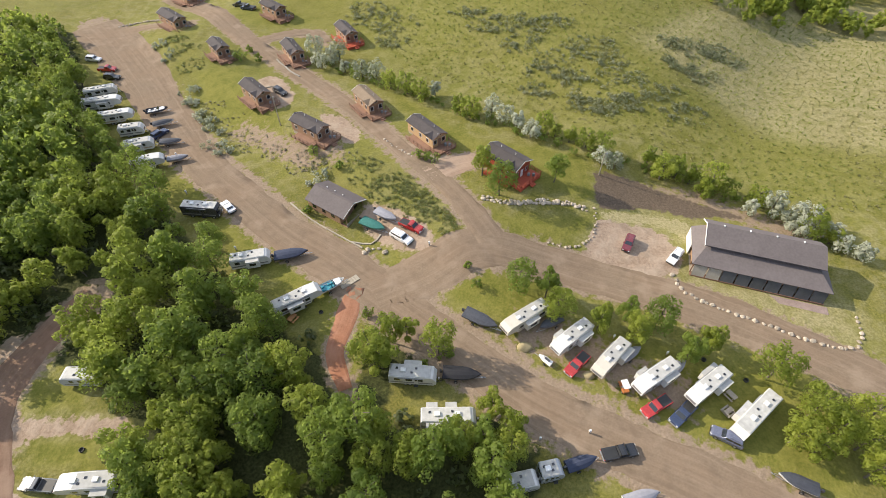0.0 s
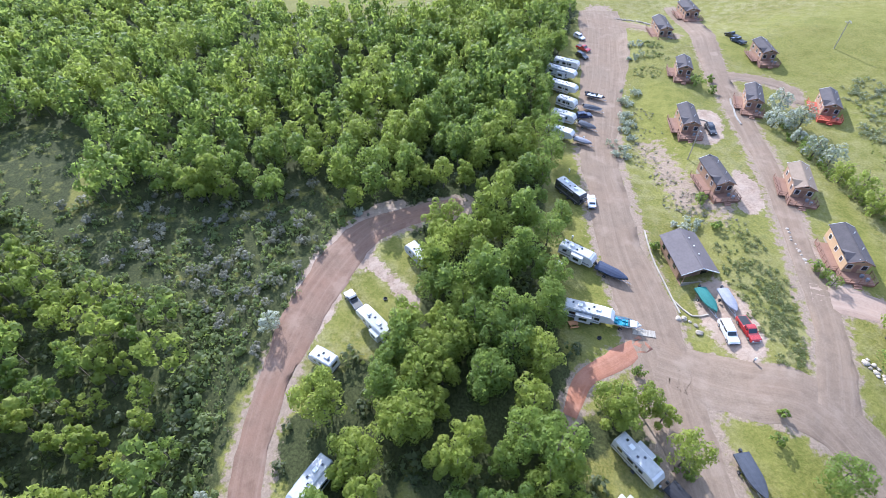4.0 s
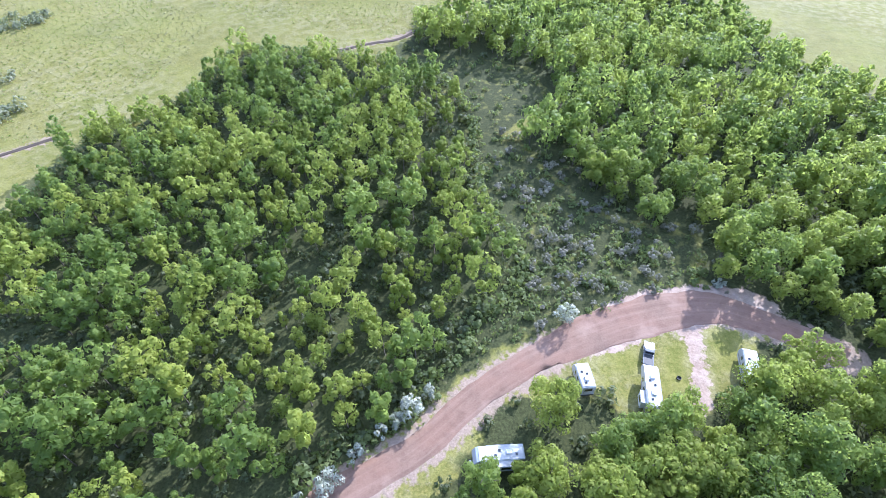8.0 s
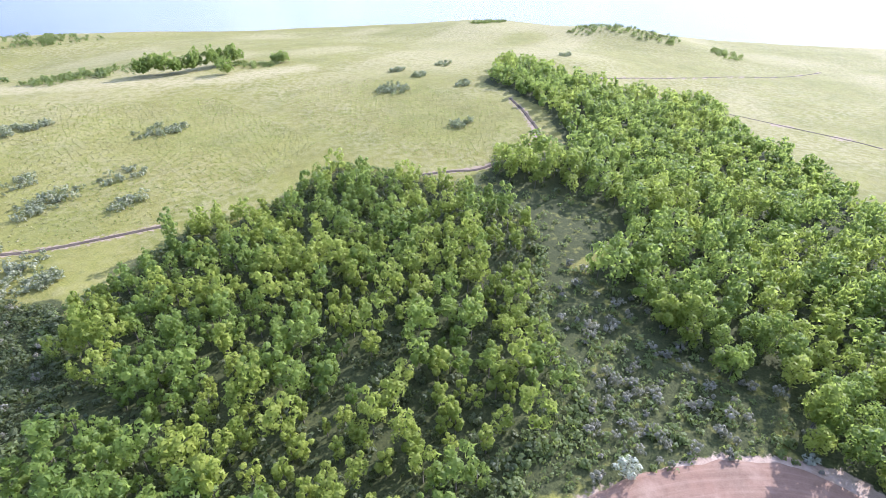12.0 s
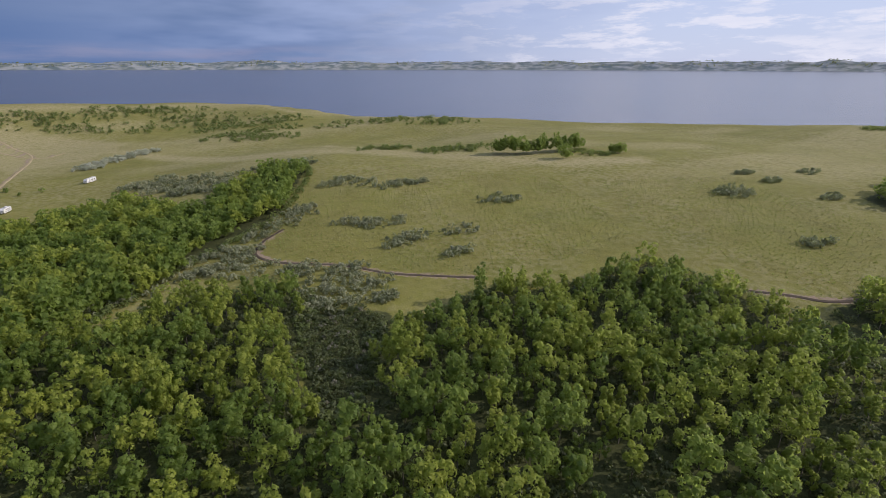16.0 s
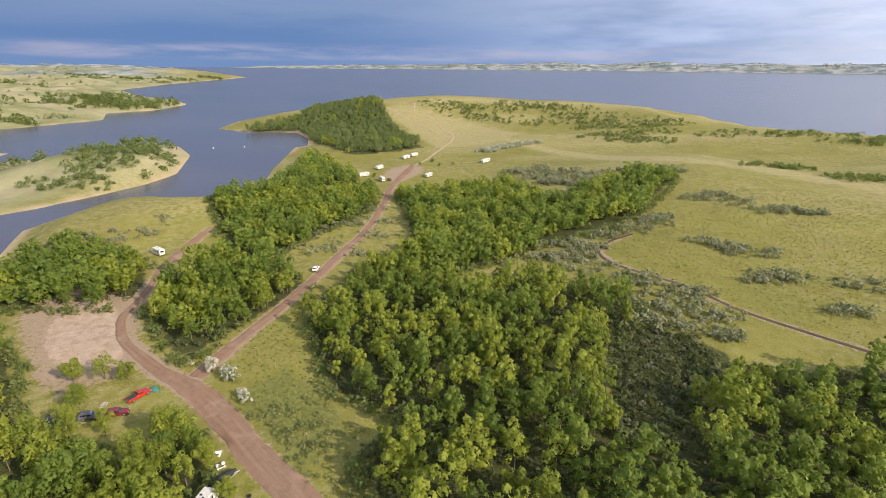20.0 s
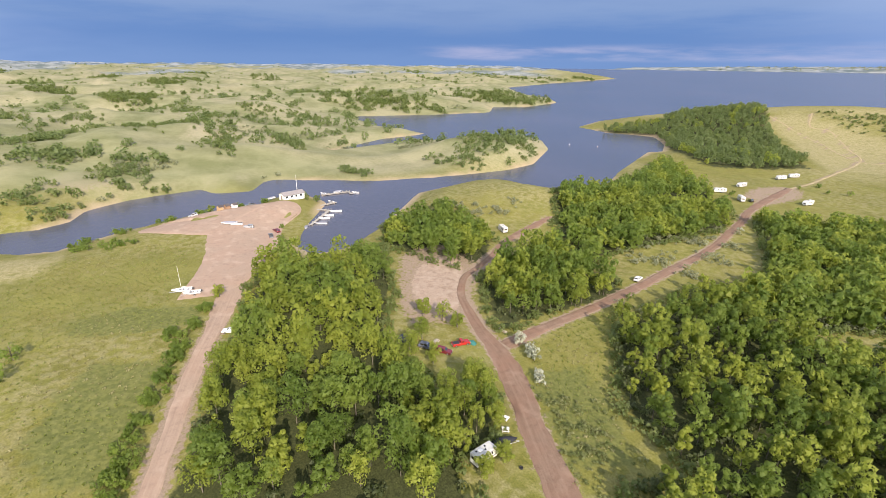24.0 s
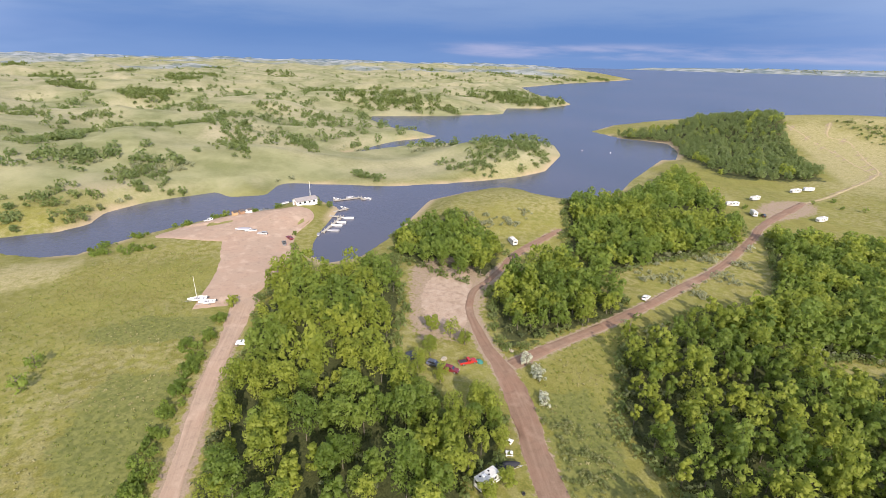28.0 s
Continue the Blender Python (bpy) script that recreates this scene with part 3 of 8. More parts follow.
RUSHES = [[(75.3, -89.1), (69.8, -104.1), (55.1, -96), (40.4, -82.9), (47.3, -70.6)], [(183.4, 12.3), (185.3, -6), (171.3, -26.5), (160.6, -21.4), (164.2, -3.6), (173.4, 11.1)], [(152, 6), (142, -9), (117, -3), (101, 5), (104, 16), (121, 22), (140, 15)]]
DRY = [[(47, 61), (52, 65), (77, 56), (80, 52), (77, 47), (66, 50), (52, 58)], [(36, 82), (56, 79), (53, 73), (41, 78)],
       [(208, -790), (-44, -440), (-105, -392), (-170, -326), (-224, -270), (-290, -246), (-284, -228), (-224, -246), (-170, -294), (-105, -356), (-36, -400)],
       [(-118, -480), (-126, -377), (-148, -330), (-168, -308), (-186, -280), (-194, -284), (-176, -314), (-156, -336), (-136, -380), (-130, -493)],
       [(270, -733), (194, -625), (125, -497), (77, -527), (48, -618), (126, -697), (240, -751)], [(214, -775), (108, -780), (2, -790), (-108, -780), (-141, -704), (-148, -720), (-112, -800), (2, -812), (108, -812), (214, -795)],
       [(272, 40), (262, 10), (240, 20), (236, 45)], [(60, 150), (90, 112), (130, 100), (200, 150), (190, 200), (110, 190)]]

# hillside of fresh yellow-green grass above the hedgerow
HILL_GRASS = [(-60, 175), (-10, 136), (30, 113), (62, 98), (90, 80), (130, 70), (220, 120), (220, 260), (60, 260), (-60, 230)]



def lane(pts, step=1.5):
    """A smooth line through a few points of the plan."""
    p = np.array(pts, float)
    p = np.vstack([2 * p[0] - p[1], p, 2 * p[-1] - p[-2]])
    res = []
    for i in range(1, len(p) - 2):
        n = max(2, int(np.hypot(*(p[i + 1] - p[i])) / step))
        u = np.linspace(0, 1, n, endpoint=False)[:, None]
        res.append(0.5 * (2 * p[i] + (p[i + 1] - p[i - 1]) * u + (2 * p[i - 1] - 5 * p[i] + 4 * p[i + 1] - p[i + 2]) * u ** 2
                          + (3 * p[i] - p[i - 1] - 3 * p[i + 1] + p[i + 2]) * u ** 3))
    return np.vstack(res + [p[-2:-1]])


# (name, centre line, half width, material, label)
ROADS = [
    ("road_1", [(-128, 180), (-112, 163), (-92, 139), (-78, 120), (-63, 101), (-49, 88), (-36, 76), (-22, 66), (-8, 54), (5, 44), (15, 36), (28, 29), (42, 22), (58, 13), (80, 0)], [8, 9, 8.5, 7, 6, 5, 4.6, 5.0, 5.6, 4.7, 4.6, 4.6, 4.6, 4.6, 4.6], "road", "brown packed dirt road through the campground"),
    ("road_2", [(-14, 58), (-2, 64), (8, 69), (22, 66), (38, 61), (54, 54), (70, 44), (90, 30)], [5, 5.4, 4.4, 4.4, 5.0, 5.0, 4.8, 4.8], "road", "brown dirt road past the hall"),
    ("road_3", [(10, 71), (2, 85), (-10, 100), (-24, 118), (-40, 135), (-55, 150), (-68, 163), (-88, 187), (-108, 204)], [3.2, 2.6, 2.4, 2.6, 2.8, 3.4, 4.2, 4.5, 4.5], "road", "narrow dirt lane up between the cabins"),
    ("road_4", [(-90, 174), (-108, 176), (-122, 172)], [2.2, 2.2, 3.0], "road", "short dirt link between the lanes"),
    ("road_5", [(-62, 160), (-52, 166), (-44, 166), (-40, 160)], [2.4, 2.4, 2.2, 2.6], "road", "dirt driveway of a cabin"),
    ("road_6", [(-4, 91), (4, 96), (9, 97)], [3.0, 3.6, 2.2], "lot", "pale gravel driveway of a cabin"),
    ("road_7", [(-8, -33), (-20, -26), (-32, -15), (-46, -6), (-59, 6), (-70, 20), (-77, 36), (-74, 50), (-70, 58)], [3.6, 3.2, 2.6, 2.5, 3.0, 4.6, 4.6, 3.4, 3.0], "road_red", "reddish dirt loop road at the wood's edge"),
    ("road_8", [(-8, -33), (12, -46), (30, -56), (45, -65), (59, -73), (74, -82), (88, -89), (102, -94), (116, -100), (127, -106), (138, -117), (143, -129), (150, -144)], [3.6, 3.6, 3.6, 3.4, 3.4, 3.4, 3.8, 2.4, 1.7, 1.5, 1.4, 1.4, 1.4], "road_red", "reddish dirt track to the gravel pad"),
    ("road_9", [(91, -94), (90.8, -118), (90.3, -142), (90.8, -167), (92, -190), (93, -214), (96.4, -243), (104.3, -284), (110.6, -309), (114, -331), (117.6, -371), (121, -400)], [2.4, 2.0, 2.0, 2.0, 2.0, 1.9, 1.9, 2.0, 2.2, 2.8, 3.0, 2.0], "road_red", "straight dirt lane towards the far campsites"),
    ("road_10", [(78, 9), (93, 1), (107, -5), (129, -14), (151, -25), (170, -34), (180, -39)], [2.0, 2.0, 2.1, 2.2, 2.6, 3.6, 5.0], "lot", "dirt road down to the marina"),
    ("road_11", [(150, -144), (155, -153), (159, -163), (164, -183), (168, -202)], [1.5, 2.0, 2.4, 2.2, 1.4], "road_red", "dirt side track by the bay"),
    ("road_12", [(-18, 60), (-19, 52), (-20, 45), (-17, 38)], [2.0, 2.0, 1.6, 1.2], "path_red", "red dirt footpath into the wood"),
    ("road_13", [(-36, -230), (-25, -221), (-20, -209), (-26, -197), (-38, -188), (-50, -180), (-62, -168), (-76, -158), (-93, -147)], [0.75] * 9, "trail", "worn bare trail along the meadow's edge"),
    ("road_15", [(227, -760), (211, -714), (186, -704), (152, -642), (128, -590), (120, -520), (118, -440), (120, -400)], [1.0] * 8, "straw", "pale two-track trail over the headland"),
    ("road_16", [(267, -735), (232, -704), (180, -651), (149, -606), (118, -572), (101, -594)], [1.0] * 6, "straw", "pale two-track trail over the headland"),
    ("road_17", [(-327.2, -33.9), (-344.2, -2.7), (-357.4, 34.1), (-345.8, 63.6), (-332.2, 88.7), (-322.2, 101.4)], [0.8] * 6, "trail", "worn bare trail over the west hill"),
    ("road_18", [(-331.5, -78.5), (-371.9, -46.4), (-438.3, -8), (-497, 38.9), (-531.1, 80.3), (-572.8, 111.6)], [0.8] * 6, "trail", "worn bare trail over the west hill"),
    ("road_14", [(-164, -94), (-177, -79), (-187, -68), (-224, -56), (-254, -71), (-279, -89)], [0.85] * 6, "trail", "worn bare trail along the meadow's edge"),
]
# flat patches: name, outline, material, label
PATCHES = [
    ("parking_lot", [(182, -20), (178, -36), (190, -52), (204, -63), (225, -72), (247, -83), (266, -100), (280, -102), (284, -85), (276, -62), (262, -50), (246, -45), (215, -36)], "lot", "wide pinkish gravel marina parking lot"),
    ("parking_lot", [(248, -47), (268, -26), (280, -20), (287, -30), (293, -48), (293, -66), (289, -84), (280, -86), (268, -70), (256, -58)], "lot", "pinkish gravel strip along the channel"),
]
# worn places in the ground itself: kind, outline
WORN = [
    ("gravel", [(-20.2, 80.5), (-16.1, 82.2), (-9.3, 79.1), (-1.3, 70.9), (-6.8, 68.7), (-12.1, 70.8), (-16.7, 74.4)]),  # bare ground where the van and boats stand
    ("gravel", [(-62, 8), (-71, 13), (-79, 23), (-84, 39), (-81, 49), (-76, 44), (-72, 33.5), (-53.5, 33), (-53, 30), (-67, 29.6), (-68, 24), (-63.5, 20.5), (-59, 12)]),  # worn dirt of the loop and its drive
    ("gravel", [(28, 65), (33, 76), (37, 79), (48, 76), (51, 69), (48, 64), (38, 62)]),  # pale gravel parking place beside the hall
    ("gravel", [(129, -88), (146, -97), (160, -114), (158, -127), (144, -121), (133, -110), (122, -101), (117, -94)]),  # bare gravel pad in the grass
    ("soil", [(37, 95), (46, 92.6), (57, 87), (64, 83.4), (71, 80), (63, 81), (57, 80.4), (49, 83.2), (36, 83)]),  # strip of dark bare soil behind the hall
    ("straw", [(36, 82), (46.8, 81), (55.5, 79), (53.5, 73), (50.5, 77.4), (44, 78.8), (37.5, 77.5)]),  # cut straw-coloured grass beside the gravel place
    ("gravel", [(-10, 103), (-4, 96), (2, 95), (-1, 101), (-6, 107)]),  # gravel driveway in front of a cabin
    ("gravel", [(-30, 108), (-24, 103), (-22, 108), (-28, 116), (-34, 116)]),  # gravel driveway in front of a cabin
    ("gravel", [(-53, 127), (-46, 120), (-43, 126), (-50, 137), (-56, 136)]),  # gravel driveway in front of a cabin
]


def road_strip(name, pts, half, mat, label):
    line = lane(pts)
    at = np.linspace(0, len(half) - 1, len(line))
    w = np.interp(at, np.arange(len(half)), half)
    d = np.gradient(line, axis=0)
    d /= np.maximum(np.hypot(d[:, 0], d[:, 1]), 1e-6)[:, None]
    side = np.stack([-d[:, 1], d[:, 0]], 1)
    cols, rows = [-1, -0.86, -0.45, 0, 0.45, 0.86, 1], []
    for c in cols:
        wob = np.zeros(len(line))
        if abs(c) > 0.8:
            wob = (fbm(line[:, 0] / 3.0 + 40 * c, line[:, 1] / 3.0, 77, 3) * 0.9 + fbm(line[:, 0] / 11 + 9 * c, line[:, 1] / 11, 78, 2)) * np.minimum(0.22 * w, 0.9)
        q = line + side * (c * (w + wob))[:, None]
        rows.append(np.column_stack([q, height(q[:, 0], q[:, 1]) + (0.11 if abs(c) < 1 else 0.02)]))
    v = np.stack(rows, 1)
    n, m = v.shape[:2]
    i = np.arange((n - 1))[:, None] * m + np.arange(m - 1)[None]
    f = np.stack([i, i + 1, i + m + 1, i + m], -1).reshape(-1, 4)[:, ::-1]
    gone = np.concatenate([[0], np.cumsum(np.hypot(*np.diff(line, axis=0).T))])
    across = (np.array(cols)[None] * w[:, None]).ravel()
    ob = link_mesh(name, v.reshape(-1, 3), f, M[mat], True, {"metres_across": across, "metres_along": np.repeat(gone, m)})
    return tagged(ob, label, "road", kind="structure")


def patch(name, outline, mat, label, lift=0.26, step=1.6):
    line = lane(outline + outline[:1], step)[:-1]
    mid = line.mean(0)
    out = line + (line - mid) / np.hypot(*(line - mid).T)[:, None] * (fbm(line[:, 0] / 3, line[:, 1] / 3, 91, 3) * 0.9)[:, None]
    rings = [0.12, 0.3, 0.5, 0.68, 0.84, 0.97, 1.0]
    v = [np.array([[*mid, float(height(*mid)) + lift]])]
    for u in rings:
        q = mid + (out - mid) * u
        v.append(np.column_stack([q, height(q[:, 0], q[:, 1]) + (lift if u < 1 else 0.01)]))
    n = len(line)
    f = []
    for k in range(len(rings) - 1):
        a = 1 + k * n + np.arange(n)
        b = 1 + k * n + (np.arange(n) + 1) % n
        f.append(np.stack([a, a + n, b + n, b], 1))
    a, b = 1 + np.arange(n), 1 + (np.arange(n) + 1) % n
    f.append(np.stack([np.zeros(n, int), a, b, b], 1)[::1])
    faces = [tuple(int(i) for i in q) if q[2] != q[3] else tuple(int(i) for i in q[:3]) for g in f for q in g]
    me = bpy.data.meshes.new(name)
    me.from_pydata([tuple(map(float, q)) for q in np.vstack(v)], [], faces)
    for q in me.polygons:
        q.use_smooth = True
    me.materials.append(M[mat])
    me.update()
    if me.polygons[0].normal.z < 0:
        me.flip_normals()
    return tagged(new(name, me), label, "ground", kind="structure")


def build_ground():
    ang = np.radians(np.arange(0, 360, 0.45))
    rad = np.concatenate([np.arange(0.3, 210, 1.7), np.geomspace(210, 4950, 135)])
    x = np.outer(rad, -np.sin(ang)).ravel()
    y = np.outer(rad, np.cos(ang)).ravel()
    x, y = np.append(x, 0), np.append(y, 0)
    z = height(x, y)
    r = np.hypot(x, y)
    az = np.degrees(np.arctan2(-x, y)) % 360
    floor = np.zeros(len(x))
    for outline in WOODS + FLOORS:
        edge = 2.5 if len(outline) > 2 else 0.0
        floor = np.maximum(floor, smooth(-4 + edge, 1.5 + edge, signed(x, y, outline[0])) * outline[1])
    sd = -signed(x, y, WATER)
    lawn = np.zeros(len(x))
    for outline in LAWNS:
        lawn = np.maximum(lawn, (0.4 if outline[0][1] < -50 else 1.0) * smooth(-1.5, 1.5, signed(x, y, outline)))
    bare = np.zeros(len(x))
    for _, pts, half, _, _ in ROADS:
        bare = np.maximum(bare, 0.85 * (1 - smooth(np.mean(half) - 0.5, np.mean(half) + 2.5, edge_distance(x, y, pts, False))))
    for outline in BARE:
        bare = np.maximum(bare, 0.8 * smooth(-4, 3, signed(x, y, outline)))
    worn = {"gravel": np.zeros(len(x)), "soil": np.zeros(len(x)), "straw": np.zeros(len(x))}
    for kind, outline in WORN:
        worn[kind] = np.maximum(worn[kind], smooth(-1.3, 1.3, signed(x, y, lane(outline + outline[:1], 2.0)[:-1])))
    rush = np.zeros(len(x))
    for outline in RUSHES:
        rush = np.maximum(rush, smooth(-4, 4, signed(x, y, outline)))
    slope = np.abs(height(x + 4, y) - height(x - 4, y)) + np.abs(height(x, y + 4) - height(x, y - 4))
    dry = smooth(0.45, 0.75, vnoise(x / 90, y / 40, 61)) * smooth(230, 420, r) * 0.45 + smooth(1.8, 3.5, slope) * smooth(250, 400, r) * 0.6 * (1 - smooth(214, 222, az))
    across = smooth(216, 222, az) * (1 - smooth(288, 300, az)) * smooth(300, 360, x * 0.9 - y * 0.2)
    dry = np.maximum(dry, across * (0.02 + 0.22 * smooth(0.5, 0.8, vnoise(x / 120, y / 60, 69)) + 0.5 * smooth(2.0, 4.5, slope)))
    # where haze tints the ground: the far shore, and patches of the far plain
    hazed_clay = (r > 3900) * (0.75 + 0.25 * vnoise(x / 90, y / 90, 67)) + 0.75 * (r > 2600) * across * smooth(0.45, 0.7, vnoise(x / 260, y / 260, 68))
    dry = dry + 0.06 * smooth(190, 320, r) * smooth(84, 100, az) * (1 - smooth(165, 190, az))
    for outline in DRY:
        dry = np.maximum(dry, 0.85 * smooth(-6, 4, signed(x, y, outline)))
    lawn = np.maximum(lawn, 0.45 * smooth(-3, 8, signed(x, y, HILL_GRASS)) * (1 - np.clip(dry, 0, 1)))
    beach = (1 - smooth(1.5, 5 + r * 0.006, sd)) * (r < 4000) * smooth(0.35, 0.6, vnoise(x / 40, y / 40, 65)) * 0.8
    n = len(ang)
    i = np.arange(len(rad) - 1)[:, None] * n
    j = np.arange(n)[None]
    k = (np.arange(n) + 1)[None] % n
    f = np.stack([i + j, i + n + j, i + n + k, i + k], -1).reshape(-1, 4)[:, ::-1]
    ob = link_mesh("ground", np.column_stack([x, y, z]), f, M["ground"], True,
                   {"shade_floor": floor, "lawn": lawn, "bare": bare, "rushes": rush, "dry": np.clip(dry, 0, 1), "beach": beach, "gravel": worn["gravel"], "soil": worn["soil"], "straw": worn["straw"], "hazed_clay": np.clip(hazed_clay, 0, 1), "far_side": across})
    tagged(ob, "rolling green and straw-coloured prairie ground with mown lawns", "ground", kind="structure")


def build_water():
    n = 160
    a = np.linspace(0, 2 * math.pi, n, endpoint=False)
    rad = [150, 400, 1200, 1500, 1800, 2100, 2500, 2900, 3300, 3700, 4100, 4500, 4960]
    v = np.vstack([np.column_stack([-np.sin(a) * q, np.cos(a) * q, np.full(n, float(lake_level(np.array(q, float))))]) for q in rad])
    i = np.arange(len(rad) - 1)[:, None] * n
    j, k = np.arange(n)[None], (np.arange(n) + 1)[None] % n
    f = np.stack([i + j, i + n + j, i + n + k, i + k], -1).reshape(-1, 4)[:, ::-1]
    tagged(link_mesh("water", v, f, M["water"], True), "wide grey-blue lake with a rippled surface", "lake", kind="structure")


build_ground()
build_water()
for row in ROADS:
    road_strip(*row)
for row in PATCHES:
    patch(*row)

# ---------------------------------------------------------------- trees and shrubs
rng = np.random.default_rng(7)


def crown_quads(seed, radius, low, high, leaves, size, blobs, lift=0.55):
    """Leaf sprays on many upright tufts, some facing outwards, some pointing up: (n, 3, 3) corners."""
    g = np.random.default_rng(seed)
    centres, radii = [], []
    for i in range(blobs):
        u = (i + 0.5) / blobs
        z = low + (high - low) * (0.14 + 0.78 * u)
        span = radius * math.sin(math.pi * min(0.97, 0.24 + 0.64 * u)) ** 0.8
        a = i * 2.4 + g.uniform(-0.5, 0.5)
        d = span * g.uniform(0.35, 0.95)
        centres.append((d * math.cos(a), d * math.sin(a), z + g.uniform(-0.08, 0.08) * (high - low)))
        radii.append(radius * g.uniform(0.26, 0.44) * (1.0 - 0.15 * u))
    centres, radii = np.array(centres), np.array(radii)
    which = g.choice(blobs, leaves, p=radii ** 2 / (radii ** 2).sum())
    n = g.normal(size=(leaves, 3))
    n[:, 2] += lift
    n /= np.linalg.norm(n, axis=1)[:, None]
    pos = centres[which] + n * (radii[which] * g.uniform(0.80, 1.05, leaves))[:, None] * np.array([1, 1, 1.1])
    s = size * g.uniform(0.6, 1.4, leaves)[:, None]
    w = g.uniform(0.45, 0.8, leaves)[:, None]
    upward = (g.uniform(0, 1, leaves) < 0.10)[:, None]
    along = n * 0.7 + np.array([0, 0, 0.6]) + g.normal(scale=0.35, size=(leaves, 3))
    nor = n + g.normal(scale=0.19, size=(leaves, 3)) + np.array([0, 0, 0.15])
    side = np.cross(along, g.normal(size=(leaves, 3)))
    t = np.where(upward, side, np.cross(nor, g.normal(size=(leaves, 3))))
    t /= np.linalg.norm(t, axis=1)[:, None]
    b = np.where(upward, along, np.cross(nor, t))
    b /= np.linalg.norm(b, axis=1)[:, None]
    wide = np.where(upward, 0.62, 0.9)
    reach = np.where(upward, 1.45, 1.3 * w)
    j = g.uniform(0.5, 1.3, leaves)[:, None]
    return np.stack([pos - t * s * wide - b * s * w * 0.9, pos + t * s * wide - b * s * w * j * 0.9, pos + b * s * reach], 1)


KINDS = {
    # radius, lowest leaf, top, number of sprays, size, tufts
    "leafy": [crown_quads(11 + i, (3.1, 3.6, 2.7, 3.3)[i], (1.8, 2.1, 1.5, 1.9)[i], (9.5, 10.8, 8.6, 9.8)[i], 2200, 0.232, (24, 28, 20, 25)[i]) for i in range(4)],
    "ash": [crown_quads(11 + i, (2.7, 3.2, 2.4, 2.9)[i], (1.8, 2.1, 1.6, 2.0)[i], (9.5, 10.8, 8.4, 9.8)[i], 330, 0.475, (15, 18, 13, 16)[i]) for i in range(4)],
    "broad": [crown_quads(141 + i, (3.0, 3.5, 2.7, 3.2)[i], (1.8, 2.1, 1.6, 2.0)[i], (9.0, 10.4, 8.2, 9.6)[i], 900, 0.305, (17, 20, 15, 18)[i]) for i in range(4)],
    "slim": [crown_quads(31 + i, (2.1, 2.8, 1.9, 2.5)[i], (1.8, 2.0, 1.2, 2.2)[i], (8.0, 9.4, 7.0, 9.8)[i], 470, 0.352, (10, 14, 9, 12)[i]) for i in range(4)],
    "far": [crown_quads(51 + i, (3.0, 3.5, 2.6)[i], (1.2, 1.4, 1.0)[i], (7.6, 8.8, 6.6)[i], 145, 0.77, (11, 13, 9)[i]) for i in range(3)],
    "bush": [crown_quads(71 + i, (1.5, 1.9, 1.2)[i], (0.1, 0.1, 0.1)[i], (2.4, 3.0, 1.9)[i], 240, 0.23, (9, 11, 8)[i], 0.7) for i in range(3)],
    "low": [crown_quads(81 + i, (1.6, 2.0)[i], 0.0, (1.5, 1.9)[i], 70, 0.34, (7, 8)[i], 0.8) for i in range(2)],
    "sage": [crown_quads(85 + i, (1.5, 1.9, 1.2)[i], 0.0, (0.9, 1.1, 0.8)[i], 58, 0.30, (9, 11, 8)[i], 0.9) for i in range(3)],
    "clump": [crown_quads(121 + i, (1.6, 2.1, 1.3)[i], 0.0, (2.0, 2.5, 1.7)[i], 60, 0.41, (8, 10, 7)[i], 0.7) for i in range(3)],
    "tuft": [crown_quads(95 + i, (0.5, 0.65, 0.4)[i], 0.0, (0.4, 0.5, 0.35)[i], 7, 0.30, 4, 1.0) for i in range(3)],
    "olive": [crown_quads(91 + i, (2.3, 2.7, 1.9)[i], (0.6, 0.8, 0.5)[i], (5.0, 5.8, 4.2)[i], 900, 0.22, (17, 19, 14)[i]) for i in range(3)],
}


def trunk_mesh(name, seed, tall, thick, reach):
    """Tapered, slightly bent trunk with a few limbs."""
    g = random.Random(seed)
    bm = bmesh.new()

    def limb(a, b, r0, r1, n=6):
        a, b = Vector(a), Vector(b)
        axis = (b - a).normalized()
        side = axis.orthogonal().normalized()
        other = axis.cross(side)
        mid = (a + b) / 2 + side * (b - a).length * g.uniform(-0.08, 0.08)
        loops = []
        for q, r in ((a, r0), (mid, (r0 + r1) / 2), (b, r1)):
            loops.append([bm.verts.new(q + (side * math.cos(k * math.tau / n) + other * math.sin(k * math.tau / n)) * r) for k in range(n)])
        for lo, hi in zip(loops, loops[1:]):
            for k in range(n):
                bm.faces.new((lo[k], lo[(k + 1) % n], hi[(k + 1) % n], hi[k]))

    limb((0, 0, -0.3), (0.1, 0.05, tall * 0.45), thick, thick * 0.62)
    limb((0.1, 0.05, tall * 0.45), (0.2, -0.1, tall * 0.85), thick * 0.6, thick * 0.2)
    for i in range(6):
        a = i * 2.2 + g.uniform(-0.3, 0.3)
        z = tall * (0.28 + 0.09 * i)
        limb((0.08, 0.03, z), (math.cos(a) * reach, math.sin(a) * reach, z + reach * 0.8), thick * 0.4, thick * 0.1, 5)
    me = bpy.data.meshes.new(name)
    bm.to_mesh(me)
    bm.free()
    me.materials.append(M["bark"])
    return me


def quads_mesh(name, quads, mats):
    ob = link_mesh(name, quads.reshape(-1, 3), np.arange(len(quads) * 3).reshape(-1, 3), mats)
    me = ob.data
    bpy.data.objects.remove(ob)
    return me


TREES = {}


